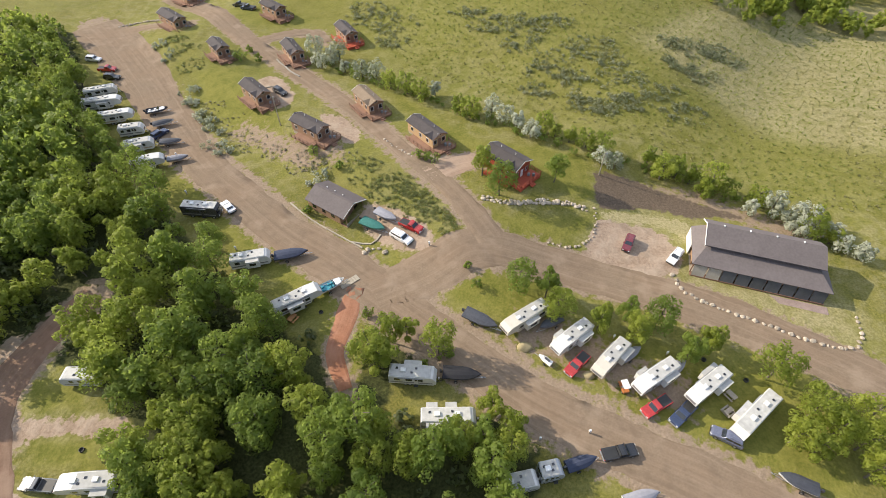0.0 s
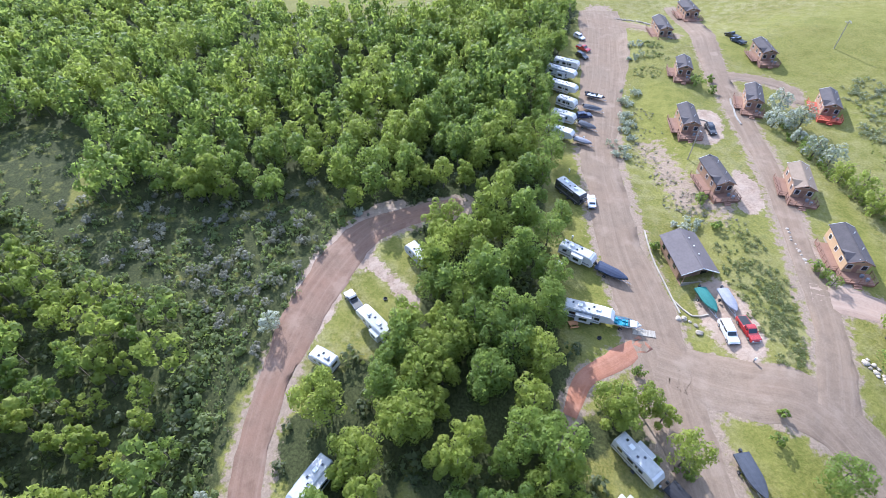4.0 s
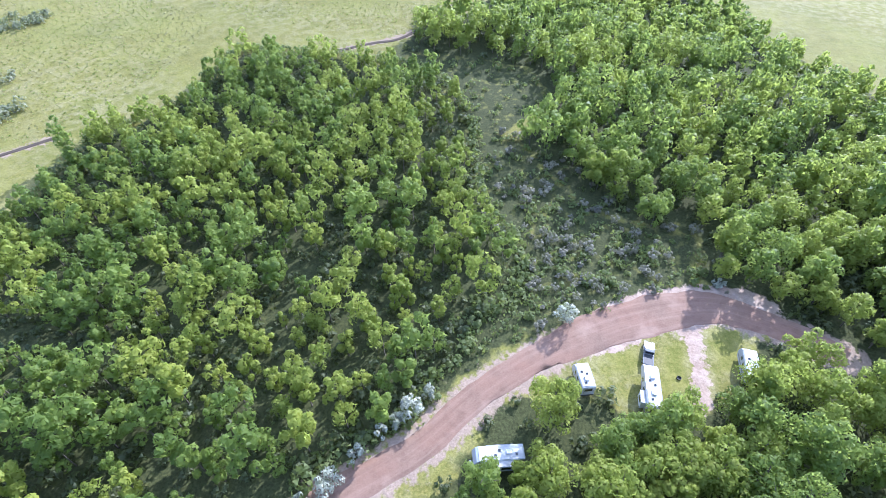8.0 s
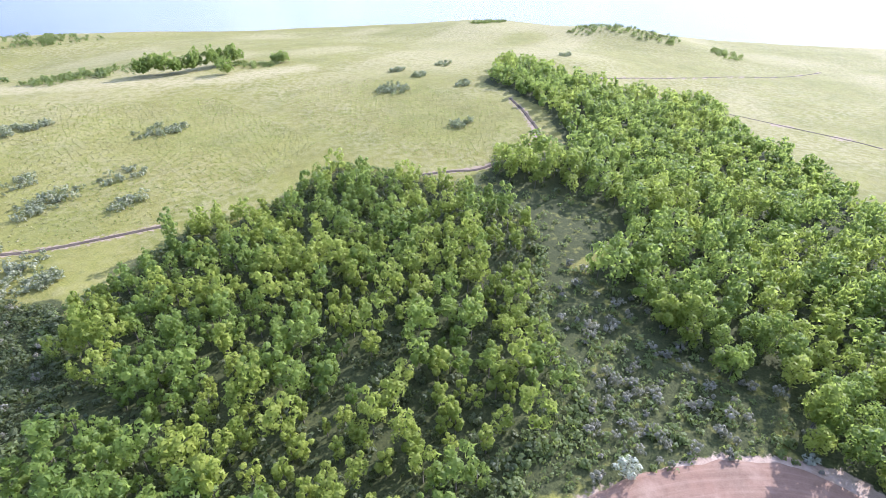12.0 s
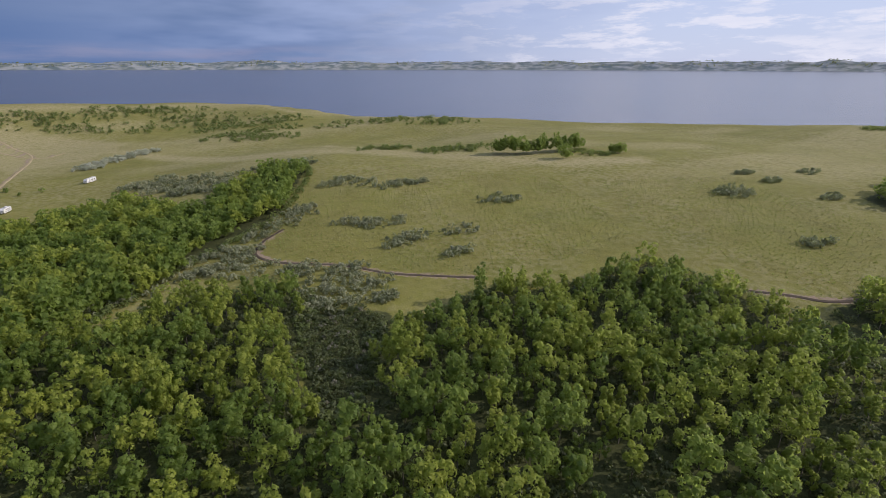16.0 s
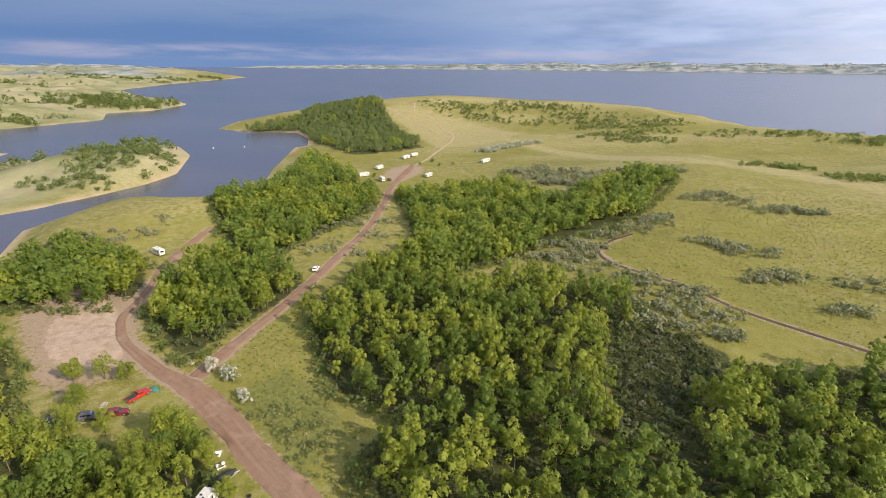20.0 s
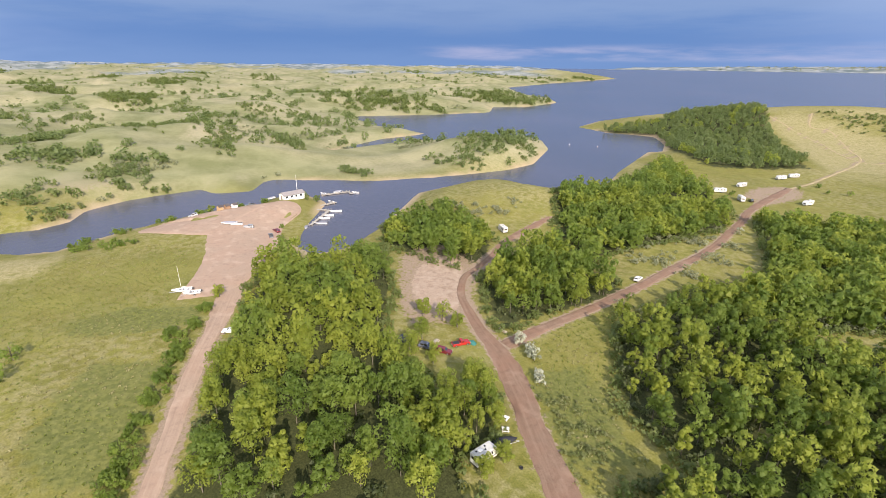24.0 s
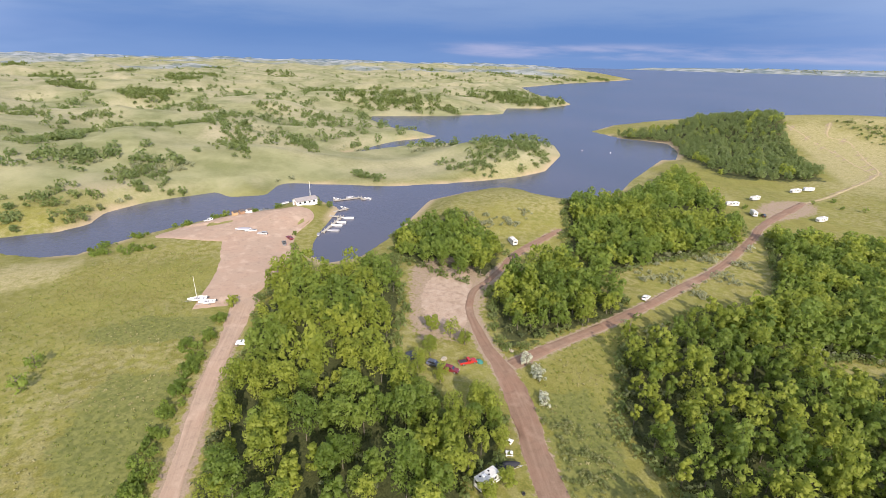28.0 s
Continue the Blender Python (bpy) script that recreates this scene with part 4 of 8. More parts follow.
def tree_model(kind, i, leaf):
    key = (kind, i, leaf)
    if key not in TREES:
        quads = KINDS[kind][i]
        top, wide = quads[..., 2].max(), np.abs(quads[..., 0]).max()
        TREES[key] = (quads_mesh("crown", quads, M[leaf]), trunk_mesh("trunk", i + 3, top, 0.10 + 0.012 * top, wide * 0.55))
    return TREES[key]


def plant(x, y, kind="ash", leaf="leaf", scale=1.0, label="", group="", name="tree", category="tree"):
    i = int(rng.integers(len(KINDS[kind])))
    crown, trunk = tree_model(kind, i, leaf)
    root = new(name)
    root.empty_display_size = 0.5
    root.matrix_world = Matrix.Translation((x, y, float(height(x, y)))) @ Matrix.Rotation(rng.uniform(0, 6.28), 4, "Z") @ Matrix.Diagonal((scale * rng.uniform(0.9, 1.1), scale * rng.uniform(0.9, 1.1), scale * rng.uniform(0.9, 1.12), 1))
    for part_name, me in (("trunk", trunk), ("crown", crown)):
        ob = new(part_name, me)
        ob.parent = root
    return tagged(root, label or "leafy green ash tree standing in grass", category, group)


def scatter(outline, gap, seed, jitter=0.42):
    """Places on a loose grid inside an outline."""
    g = np.random.default_rng(seed)
    p = np.array(outline, float)
    (x0, y0), (x1, y1) = p.min(0), p.max(0)
    xs, ys = np.meshgrid(np.arange(x0, x1, gap), np.arange(y0, y1, gap * 0.87))
    xs = xs + (np.arange(xs.shape[0]) % 2)[:, None] * gap / 2
    xs = xs + g.uniform(-jitter, jitter, xs.shape) * gap
    ys = ys + g.uniform(-jitter, jitter, ys.shape) * gap
    keep = inside(xs, ys, p)
    return np.column_stack([xs[keep], ys[keep]])


def thicket(name, places, kinds, leaf, sizes, label, category="woods", seed=1):
    """Many trees or shrubs joined into one object."""
    if not len(places):
        return None
    g = np.random.default_rng(seed)
    z = height(places[:, 0], places[:, 1])
    pick = g.integers(0, len(kinds), len(places))
    parts, tints = [], []
    for k, quads in enumerate(kinds):
        sel = np.where(pick == k)[0]
        if not len(sel):
            continue
        a, s = g.uniform(0, 6.283, len(sel)), g.uniform(*sizes, len(sel))
        c, sn = np.cos(a) * s, np.sin(a) * s
        q = quads.reshape(1, -1, 3)
        tall = s * g.uniform(0.85, 1.2, len(sel))
        v = np.empty((len(sel), q.shape[1], 3), np.float32)
        v[..., 0] = q[..., 0] * c[:, None] - q[..., 1] * sn[:, None] + places[sel, 0][:, None]
        v[..., 1] = q[..., 0] * sn[:, None] + q[..., 1] * c[:, None] + places[sel, 1][:, None]
        v[..., 2] = q[..., 2] * tall[:, None] + z[sel][:, None]
        parts.append(v.reshape(-1, 3))
        tints.append(np.repeat(g.uniform(0, 1, len(sel)), q.shape[1]))
    v = np.vstack(parts)
    ob = link_mesh(name, v, np.arange(len(v)).reshape(-1, 3), M[leaf], False, {"tint": np.concatenate(tints)})
    return tagged(ob, label, category, kind="stuff")


def stems(name, places, label):
    """Bare trunks under a joined wood."""
    z = height(places[:, 0], places[:, 1])
    n, v = len(places), []
    for k in range(3):
        a = k * math.tau / 3
        for h, r in ((-0.2, 0.16), (4.2, 0.08)):
            v.append(np.column_stack([places[:, 0] + r * math.cos(a), places[:, 1] + r * math.sin(a), z + h]))
    v = np.stack(v, 1).reshape(-1, 3)
    b = (np.arange(n) * 6)[:, None]
    f = np.concatenate([np.concatenate([b + 2 * k, b + 2 * ((k + 1) % 3), b + 2 * ((k + 1) % 3) + 1, b + 2 * k + 1], 1) for k in range(3)])
    tagged(link_mesh(name, v, f, M["bark"]), label, "trunks", kind="stuff")


def off_roads(p, extra=1.6, spots=True):
    keep = np.ones(len(p), bool)
    for _, pts, half, _, _ in ROADS:
        keep &= edge_distance(p[:, 0], p[:, 1], lane(pts, 6), False) > np.max(half) * 0.8 + extra
    for x, y, rad in (CLEARINGS if spots else ()):
        keep &= np.hypot(p[:, 0] - x, p[:, 1] - y) > rad
    return p[keep]


# open spots kept free of trees (campers, clearings)
CLEARINGS = [(15, 51.5, 6), (23, 47, 6), (29, 43, 6), (36, 40, 6), (45, 38, 6), (51, 33, 7), (-5.4, 40, 5.5), (0.7, 32.4, 5.0), (13.5, 23, 4), (-28.5, 56, 5.5),
             (-40, 66, 5), (-55, 81, 5), (-74, 98, 4.5), (-79, 106, 4), (-83, 113, 4), (-90, 119, 5), (-98, 126, 5), (-101, 133, 4.5), (-63, 40, 5),
             (-55, 22.5, 5.0), (-34, -1, 4.5), (-52, 10.7, 3.5), (59, -57, 4.5), (66, -71, 3.5), (-152, -22, 9), (-100, 6, 11), (-112, -9, 11), (-90, 17, 12), (2, 40.5, 6), (22, 26, 4),
             (101, -80, 6), (111, -71, 6), (-60, 30, 6), (-27, -115, 10), (-42, 49, 2), (54, -60, 5), (150, -296, 9), (144, -307, 9), (137, -314, 9), (134, -329, 8), (137, -431, 9), (134, -446, 9), (90.5, -30.5, 4), (161, -54, 4)]

wood_labels = {"slim": "dense stand of young green trees with small crowns", "ash": "dense green ash and elm wood", "far": "distant green wood on the slope"}
singles = []
for n, (outline, shade, gap, kind) in enumerate(WOODS):
    p = off_roads(scatter(outline, gap, 100 + n))
    p = p[vnoise(p[:, 0] / 9, p[:, 1] / 9, 15) > 0.13]
    p = p[signed(p[:, 0], p[:, 1], outline) > 2.5 + (7 if kind == "far" else 4) * fbm(p[:, 0] / 14, p[:, 1] / 14, 19, 2)]
    p = p[-signed(p[:, 0], p[:, 1], WATER) > 3]
    r = np.hypot(p[:, 0], p[:, 1])
    if kind == "ash":
        near = r < 58
        singles += [tuple(q) for q in p[near]]
        p = p[~near]
    leaf = "leaf_yellow" if kind == "slim" else "leaf"
    fresh = vnoise(p[:, 0] / 11, p[:, 1] / 11, 5) > (0.46 if kind == "slim" else 0.38 if n == 3 else 0.55 if n != 7 else 0.8)
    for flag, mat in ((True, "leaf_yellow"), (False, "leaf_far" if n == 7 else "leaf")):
        q = p[fresh == flag]
        r = np.hypot(q[:, 0], q[:, 1])
        if kind == "ash":
            thicket("woods", q[r < 125], KINDS["broad"], mat, (0.72, 1.2), wood_labels[kind], seed=260 + n)
            q, r = q[r >= 125], r[r >= 125]
        near = r < 210
        thicket("woods", q[near], KINDS[kind], mat, (0.60, 1.36), wood_labels[kind], seed=200 + n)
        thicket("woods", q[~near], KINDS["far"], mat, (0.75, 1.15), wood_labels["far"], seed=230 + n)
    if kind != "far":
        stems("tree_trunks", p[np.hypot(p[:, 0], p[:, 1]) < 200], "bare grey-brown trunks under the wood's crowns")
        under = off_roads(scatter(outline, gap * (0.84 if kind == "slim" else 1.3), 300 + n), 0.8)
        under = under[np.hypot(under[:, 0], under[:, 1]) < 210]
        thicket("undergrowth", under, KINDS["low"], "leaf_under", (0.7, 1.5), "green undergrowth below the trees, leaf colour darkened for shade", "shrubs", 330 + n)
    if n in (0, 3, 4, 5, 6, 8):
        rim = lane(outline + outline[:1], 2.4)
        rim = off_roads(rim + np.random.default_rng(400 + n).normal(scale=1.0, size=rim.shape), 0.9)
        rim = rim[np.hypot(rim[:, 0], rim[:, 1]) < 330]
        thicket("brush", rim, KINDS["low"], "leaf_scrub", (0.8, 1.5), "green brush along the wood's edge", "shrubs", 430 + n)
for k, (x, y) in enumerate(singles):
    plant(x, y, "leafy", "leaf_yellow" if vnoise(np.array(x / 9), np.array(y / 9), 6) > 0.60 else "leaf", float(rng.uniform(0.78, 1.12)), "tall leafy green ash tree in the campground wood", "trees of the campground wood")

# ---------------------------------------------------------------- single trees, hedge, shrubs
for x, y in [(26, 89.4), (9, 91), (12.5, 84.2), (14.6, 58.6), (20, 57.5), (21.3, 53.1), (28.9, 50.4), (34.6, 52.2), (35, 47.7), (39.7, 50.5), (43.4, 43.9),
             (47.8, 46), (56.6, 40.3)]:
    plant(x, y, "leafy", ("leaf", "leaf_yellow")[int(rng.integers(2))], float(rng.uniform(0.74, 0.92)), "round leafy green ash tree beside the campers", "young trees round the campsites")
for x, y in [(55.5, 29.2), (58.0, 27.2), (62.3, 30.3), (65.5, 28.1), (64.7, 23.9), (68, 32), (60.5, 33.5)]:
    plant(x, y, "leafy", "leaf_yellow", float(rng.uniform(0.74, 0.92)), "bright yellow-green leafy tree at the campsite's end", "young trees round the campsites")
for x, y in [(-9.7, 47.4), (2.9, 28.3), (7.8, 33.8), (10.8, 30.4), (10.0, 26.6), (-12.9, 43.5), (-6.8, 48.1), (-1.0, 45.0)]:
    plant(x, y, "leafy", "leaf_yellow", float(rng.uniform(0.7, 0.9)), "leafy light green tree beside a parked trailer", "trees of the campground wood")
for x, y in [(-81.5, 95), (-84, 100), (-88, 103.5), (-91.5, 109), (-95, 113), (-101.5, 115.5), (-104, 120.5), (-109, 124.5), (-111.5, 131), (-112, 138), (-66, 84.5), (-62.5, 78), (-49, 70), (-47, 63.5), (-37.5, 55), (-34, 50.5), (-73, 91)]:
    plant(x, y, "leafy", "leaf", float(rng.uniform(0.85, 1.05)), "tall leafy green ash tree leaning over the campers", "trees of the campground wood")
for x, y in [(93.6, -55), (88.4, -57.1), (83.4, -59), (79.8, -62.8), (78.6, -71.2), (71.9, -69.7), (93.4, -61.6), (73.8, -63.6), (65.8, -66.5), (73.8, -58.3)]:
    plant(x, y, "leafy", ("leaf", "leaf_yellow")[int(rng.integers(2))], float(rng.uniform(0.72, 0.95)), "leafy green ash tree at the point wood's edge", "trees by the red track")
for x, y in [(56.3, -54.6), (56.6, -60.6), (64, -55.5), (104.5, -69), (108.5, -75.5), (96, -70.5), (101, -66)]:
    plant(x, y, "leafy", "leaf_yellow", float(rng.uniform(0.6, 0.75)), "leafy green tree beside the parked vehicles", "trees by the red track")
for x, y in [(4.8, 63.8), (6.5, 59.4), (-14.7, 53.2), (-31.4, 81.5), (-32.8, 99.6), (-6.5, 97.5), (-2.4, 95.6), (-3.6, 42.6), (0.4, 44.3), (-63, 152.7), (-58.9, 147.3),
             (-64.2, 147.2), (-25.6, 94.3), (-4.4, 96.8)]:
    plant(x, y, "bush", "leaf", float(rng.uniform(0.8, 1.25)), "low round green bush in the grass", "bushes", "bush", "bush")
for x, y in [(-15.8, 130.5), (-10.7, 127.4), (-6.6, 124.3), (4.3, 118.7), (7.3, 116), (26.3, 109.7), (28.8, 107.2), (32.1, 104.8), (36, 102.8), (39.3, 101), (51, 98.4),
             (54.2, 96.7), (57, 94), (60, 92.3), (64.1, 90.3), (67.4, 88.3), (73.4, 85.3), (83.3, 77.7), (80.4, 74.3), (84.3, 72.5), (53, 93.5), (58, 97), (62, 88)]:
    plant(x, y, "olive", "leaf_yellow", float(rng.uniform(0.95, 1.35)), "bushy light green tree in the hedgerow below the hill", "hedgerow trees")
for x, y in [(-40.4, 149.1), (-35.4, 145.5), (-30.3, 140.1), (-24.7, 136.5), (-20.3, 134.7), (-2.7, 126.7), (12.7, 115.6), (16.3, 112.9), (19, 110.3), (22.3, 106.5),
             (38.7, 97.5), (42, 95.9), (70.4, 82.1), (75.5, 82), (77, 78.3), (80.1, 78.3), (85.3, 73.9), (85.3, 70.5), (77.8, 74.8), (-38, 142.5), (-33, 147), (88, 68)]:
    plant(x, y, "olive", "leaf_silver", float(rng.uniform(0.85, 1.2)), "silver-leaved olive tree in the hedgerow below the hill", "hedgerow trees")
for x, y in [(-35.8, -19.0), (-38.4, -17.4), (-42.3, -15.4), (-22.8, -25.6), (-65.2, 6.0), (88.5, -97.5)]:
    plant(x, y, "olive", "leaf_silver", float(rng.uniform(0.72, 0.9)), "bright silver-leaved olive bush at the dirt road's edge", "silver shrubs", "shrub", "shrub")
for x, y in [(-20.1, -29.2), (-33.5, -21), (-28.8, -23.4), (-83.9, 37.2), (-39, -18.0), (80.1, -95), (71.5, -88), (97, -266), (82, -95.5), (83, -97), (74, -90)]:
    plant(x, y, "bush", "leaf_silver", float(rng.uniform(0.8, 1.3)), "silver-leaved shrub at the dirt road's edge", "silver shrubs", "shrub", "shrub")
for x, y in [(120.7, -84.2), (113.9, -87.5), (107.9, -89.0), (112, -113.4), (79.9, -138.2), (175.4, -32.9)]:
    plant(x, y, "olive", "leaf_yellow", float(rng.uniform(1.1, 1.5)), "small bushy green tree near the gravel pad", "small trees by the track")
for x, y in [(286.3, -112.5), (283.6, -118), (116, -402), (110, -421), (99, -403), (88, -408), (135.4, -345), (306.5, 27.1), (273.5, 8.1), (261.5, 1.7), (260.3, -10.6), (256.1, -16), (167.4, 24.3), (156, 27.4), (245.7, -81.4), (225.8, -74.1), (298, -112), (302, -117), (292, -58)]:
    plant(x, y, "bush", "leaf", float(rng.uniform(1.0, 1.7)), "lone green bush near the water", "bushes by the marina", "bush", "bush")


HEDGE = [(-40, 147), (-24, 136), (-8, 126), (8, 115.5), (22, 108), (38, 99.5), (52, 96), (66, 88), (78, 79), (88, 68)]


def clump(points, spread, count, seed):
    """Loose groups of shrubs round given places."""
    g = np.random.default_rng(seed)
    res = []
    for k, (x, y) in enumerate(points):
        n = count if np.isscalar(count) else count[k % len(count)]
        a, d = g.uniform(0, 6.283, n), np.sqrt(g.uniform(0, 1, n))
        s = spread * g.uniform(0.7, 1.3)
        res.append(np.column_stack([x + np.cos(a) * d * s * 1.6, y + np.sin(a) * d * s * 0.9]))
    return np.vstack(res)


def dry_land(p, least=2.0):
    return p[-signed(p[:, 0], p[:, 1], WATER) > least]


hedge = lane(HEDGE, 1.6)
hedge = hedge + np.random.default_rng(45).normal(scale=1.1, size=hedge.shape)
thicket("hedge", hedge, KINDS["bush"], "leaf", (0.4, 0.8), "low green brush filling the hedgerow below the hill", "hedge", 45)
MEADOWS = [[(-30, 172), (-10, 140), (30, 116), (62, 101), (90, 83), (130, 78), (170, 110), (150, 170), (60, 200), (0, 190)],
           [(-20, -225), (-36, -192), (-62, -172), (-92, -150), (-140, -140), (-180, -150), (-200, -230), (-130, -300), (-50, -290)],
           [(84, 14), (104, 2), (130, -10), (160, -22), (180, -16), (215, -30), (250, -40), (255, 10), (180, 60), (110, 60)],
           [(88, -98), (88, -150), (80, -150), (74, -122), (62, -104), (52, -92), (42, -86), (46, -76), (70, -88)],
           [(-186, -150), (-184, -66), (-220, -60), (-270, -95), (-290, -180), (-220, -220)]]
for n, outline in enumerate(MEADOWS):
    p = off_roads(scatter(outline, (1.9, 2.3, 2.3, 1.9, 2.6)[n], 500 + n), 0.4)
    dry = vnoise(p[:, 0] / 12, p[:, 1] / 12, 57) > 0.62
    thicket("grass", p[~dry], KINDS["tuft"], "leaf_grass", (0.35, 0.9), "tufts of green prairie grass on the open slope", "grass", 510 + n)
    thicket("grass", p[dry], KINDS["tuft"], "leaf_straw", (0.35, 0.9), "dry straw-coloured grass tufts on the open slope", "grass", 520 + n)
HILL_SCRUB = [(2, -352), (14, -386), (-19, -328), (-55, -340), (-152, -213), (-146, -218), (-259, -162), (-263, -154), (-307, -181), (-347, -164), (-302, -161), (-265, -161), (-296, -126),
              (-433, -93), (-229, -98), (32, -376), (18, -360), (2, -343), (-29, -343), (-69, -342), (-73, -278), (-83, -283), (-89, -273), (-100, -261), (-112, -264), (-120, -259),
              (-64, -222), (-72, -216), (-80, -213), (-78, -191), (-86, -192), (-109, -190), (-97, -170), (-51, -250), (-44, -247)]
thicket("shrubs", clump(HILL_SCRUB, 5.5, 24, 1), KINDS["clump"], "leaf_sage", (0.5, 1.15), "grey-green sage scrub scattered over the grass hill", "shrubs", 1)
GAP_SCRUB = [(44, -188), (32, -203), (20, -214), (7, -216), (-6, -218), (-16, -214), (-24, -227), (-35, -234), (-13, -205), (1, -202), (-33, -183), (-42, -176), (-50, -174), (-55, -163), (-54, -150),
             (-44, -168), (-35, -162), (-37, -151), (-44, -157), (-30, -150), (-8, -202), (-14, -192), (14, -205), (26, -196), (-44, -241)]
thicket("shrubs", off_roads(clump(GAP_SCRUB, 6.5, 26, 2), 0.2), KINDS["clump"], "leaf_sage", (0.5, 1.2), "grey-green brush in the gap between the woods", "shrubs", 2)
thicket("shrubs", np.vstack([scatter(BRUSH_GAP, 2.2, 28), clump([(-30, -150), (-24, -144), (-40, -146)], 5, 12, 29)]), KINDS["low"], "leaf_under", (0.5, 1.1), "brush in the gap between the woods, leaf colour darkened for shade", "shrubs", 28)
thicket("shrubs", scatter(BRUSH_GAP, 5.5, 30), KINDS["bush"], "leaf_dead", (0.4, 0.8), "grey twiggy brush in the shaded gap", "shrubs", 31)
GROVE = [(-204, -299), (-211, -295), (-219, -290), (-228, -288), (-238, -288), (-249, -288), (-258, -287), (-267, -287)]
thicket("woods", clump(GROVE, 5, 8, 3), KINDS["slim"], "leaf", (1.0, 1.4), "isolated grove of tall dark green trees on the hill", "woods", 3)
thicket("woods", clump([(-235, -264), (-282, -267), (-289, -266)], 2.2, [3, 2], 33), KINDS["olive"], "leaf", (1.2, 1.8), "round dark green trees beside the grove", "woods", 33)
thicket("shrubs", clump([(-267, -281), (-267, -273), (-270, -266), (-278, -266), (-136, -369), (-149, -365), (-175, -337), (-196, -332)], 6, 12, 34), KINDS["clump"], "leaf_scrub", (0.7, 1.4), "dark scrub beside the grove on the hill", "shrubs", 34)
thicket("shrubs", clump([(25, -368), (15, -348), (6, -331), (-2, -326), (-13, -322), (-21, -320), (10, -368), (-5, -352), (-17, -339), (-47, -343), (-55, -334), (-65, -332)], 7.5, 30, 35), KINDS["clump"], "leaf_sage", (0.7, 1.5), "large patch of grey-green brush on the hillside", "shrubs", 35)
HEAD_SCRUB = [(186, -761), (153, -754), (118, -746), (71, -784), (34, -786), (-5, -767), (-49, -724), (-88, -667), (-102, -623), (-3, -717), (-37, -664), (-74, -572),
              (-179, -610), (-229, -601), (-261, -602), (-288, -575), (-306, -550), (149, -731), (112, -713), (47, -705), (-8, -737), (-45, -698), (-61, -610), (-94, -676), (-128, -670), (-93, -569), (-52, -588), (18, -778), (78, -769)]
thicket("shrubs", clump(HEAD_SCRUB, 24, 46, 4), KINDS["clump"], "leaf_scrub", (0.8, 1.6), "dark scrub along the headland's ridge", "shrubs", 4)
LINE_SCRUB = [(30, -545), (38, -530), (46, -515), (52, -505), (60, -495), (66, -485), (70, -475)]
thicket("shrubs", clump(LINE_SCRUB, 6, 22, 5), KINDS["bush"], "leaf_silver", (0.9, 1.5), "row of silver shrubs beside far campsites", "shrubs", 5)
BACK_SCRUB = [(-614, -116), (-634, -101), (-631, -76), (-613, -49), (-615, -25), (-623, 27), (-607, 37), (-141, -367), (-177, -332), (-205, -331), (-640, -230), (-610, -240), (-290, -560)]
thicket("shrubs", clump(BACK_SCRUB, 14, 34, 6), KINDS["low"], "leaf_scrub", (0.9, 1.7), "dark low scrub along the hill's crest", "shrubs", 6)
VALLEY = [(-121, -17), (-116, -3), (-102, -5), (-97, 8), (-88, 6), (-84, 2), (-86, 14), (-85, 19), (-73, 2), (-72, 6), (-78, 12), (-86, 25), (-88, 34), (-107, -10), (-97, -11),
          (-93, 0), (-74, 12), (-130, -12), (-110, 8), (-118, 12), (-105, 16), (-98, 22), (-66, -4), (-125, 4)]
thicket("shrubs", off_roads(np.vstack([clump(VALLEY, 6, 7, 7), scatter(HOLLOW, 6.0, 71), scatter(VERGE, 3.0, 72)]), 0.8, False), KINDS["sage"], "leaf_scrub", (0.5, 1.3), "dense green weeds and brush in the hollow", "shrubs", 7)
thicket("shrubs", off_roads(clump(VALLEY, 7, 6, 8), 0.8, False), KINDS["bush"], "leaf_dead", (0.4, 0.95), "grey brush in the green hollow", "shrubs", 8)
SAGE_SLOPE = [(8, 169), (15, 160), (21, 162), (29, 157), (34, 160), (35, 143), (44, 147), (49, 140), (51, 133), (29, 137), (27, 129), (37, 133), (43, 125), (46, 121),
              (40, 120), (51, 121), (71, 150), (78, 148), (83, 147), (70, 139), (76, 135), (87, 147), (-24.6, 172), (-17.7, 158), (-16.4, 166), (-28, 176), (60, 126), (66, 118), (24, 150)]
thicket("shrubs", clump(SAGE_SLOPE, 4.6, 34, 9), KINDS["sage"], "leaf_sage", (0.3, 0.8), "grey-green sage brush on the hillside", "shrubs", 9)
thicket("woods", clump([(102, 177), (123, 180), (140, 182), (153, 169), (170, 198), (140, 191), (185, 180), (110, 190)], 10, 16, 10), KINDS["far"], "leaf_yellow", (0.6, 0.95), "green trees beyond the hill's shoulder", "woods", 10)
BANK = [(-78, 134), (-74, 128), (-70, 122), (-67, 118), (-64, 114), (-61, 108), (-58, 104), (-96, 160), (-89, 152), (-31, 92)]
thicket("shrubs", clump(BANK, 2.2, 9, 11), KINDS["bush"], "leaf_silver", (0.35, 0.75), "silver shrubs on the bank above the road", "shrubs", 11)
BANK_GREEN = [(0.6, 77.4), (3.2, 75), (5.8, 73.1), (7.8, 71.3)] + [(-20, 95), (-17, 90), (-12, 89), (-8, 86), (-4, 83), (-1, 79.5), (-5, 78), (-9, 82), (-14, 85), (-85, 156), (-90, 162), (-80, 146)]
thicket("weeds", off_roads(clump(BANK_GREEN, 3.4, 60, 12), 0.9, False), KINDS["sage"], "leaf_weed", (0.16, 0.40), "tall green weeds on the bank between the lanes", "weeds", 12)
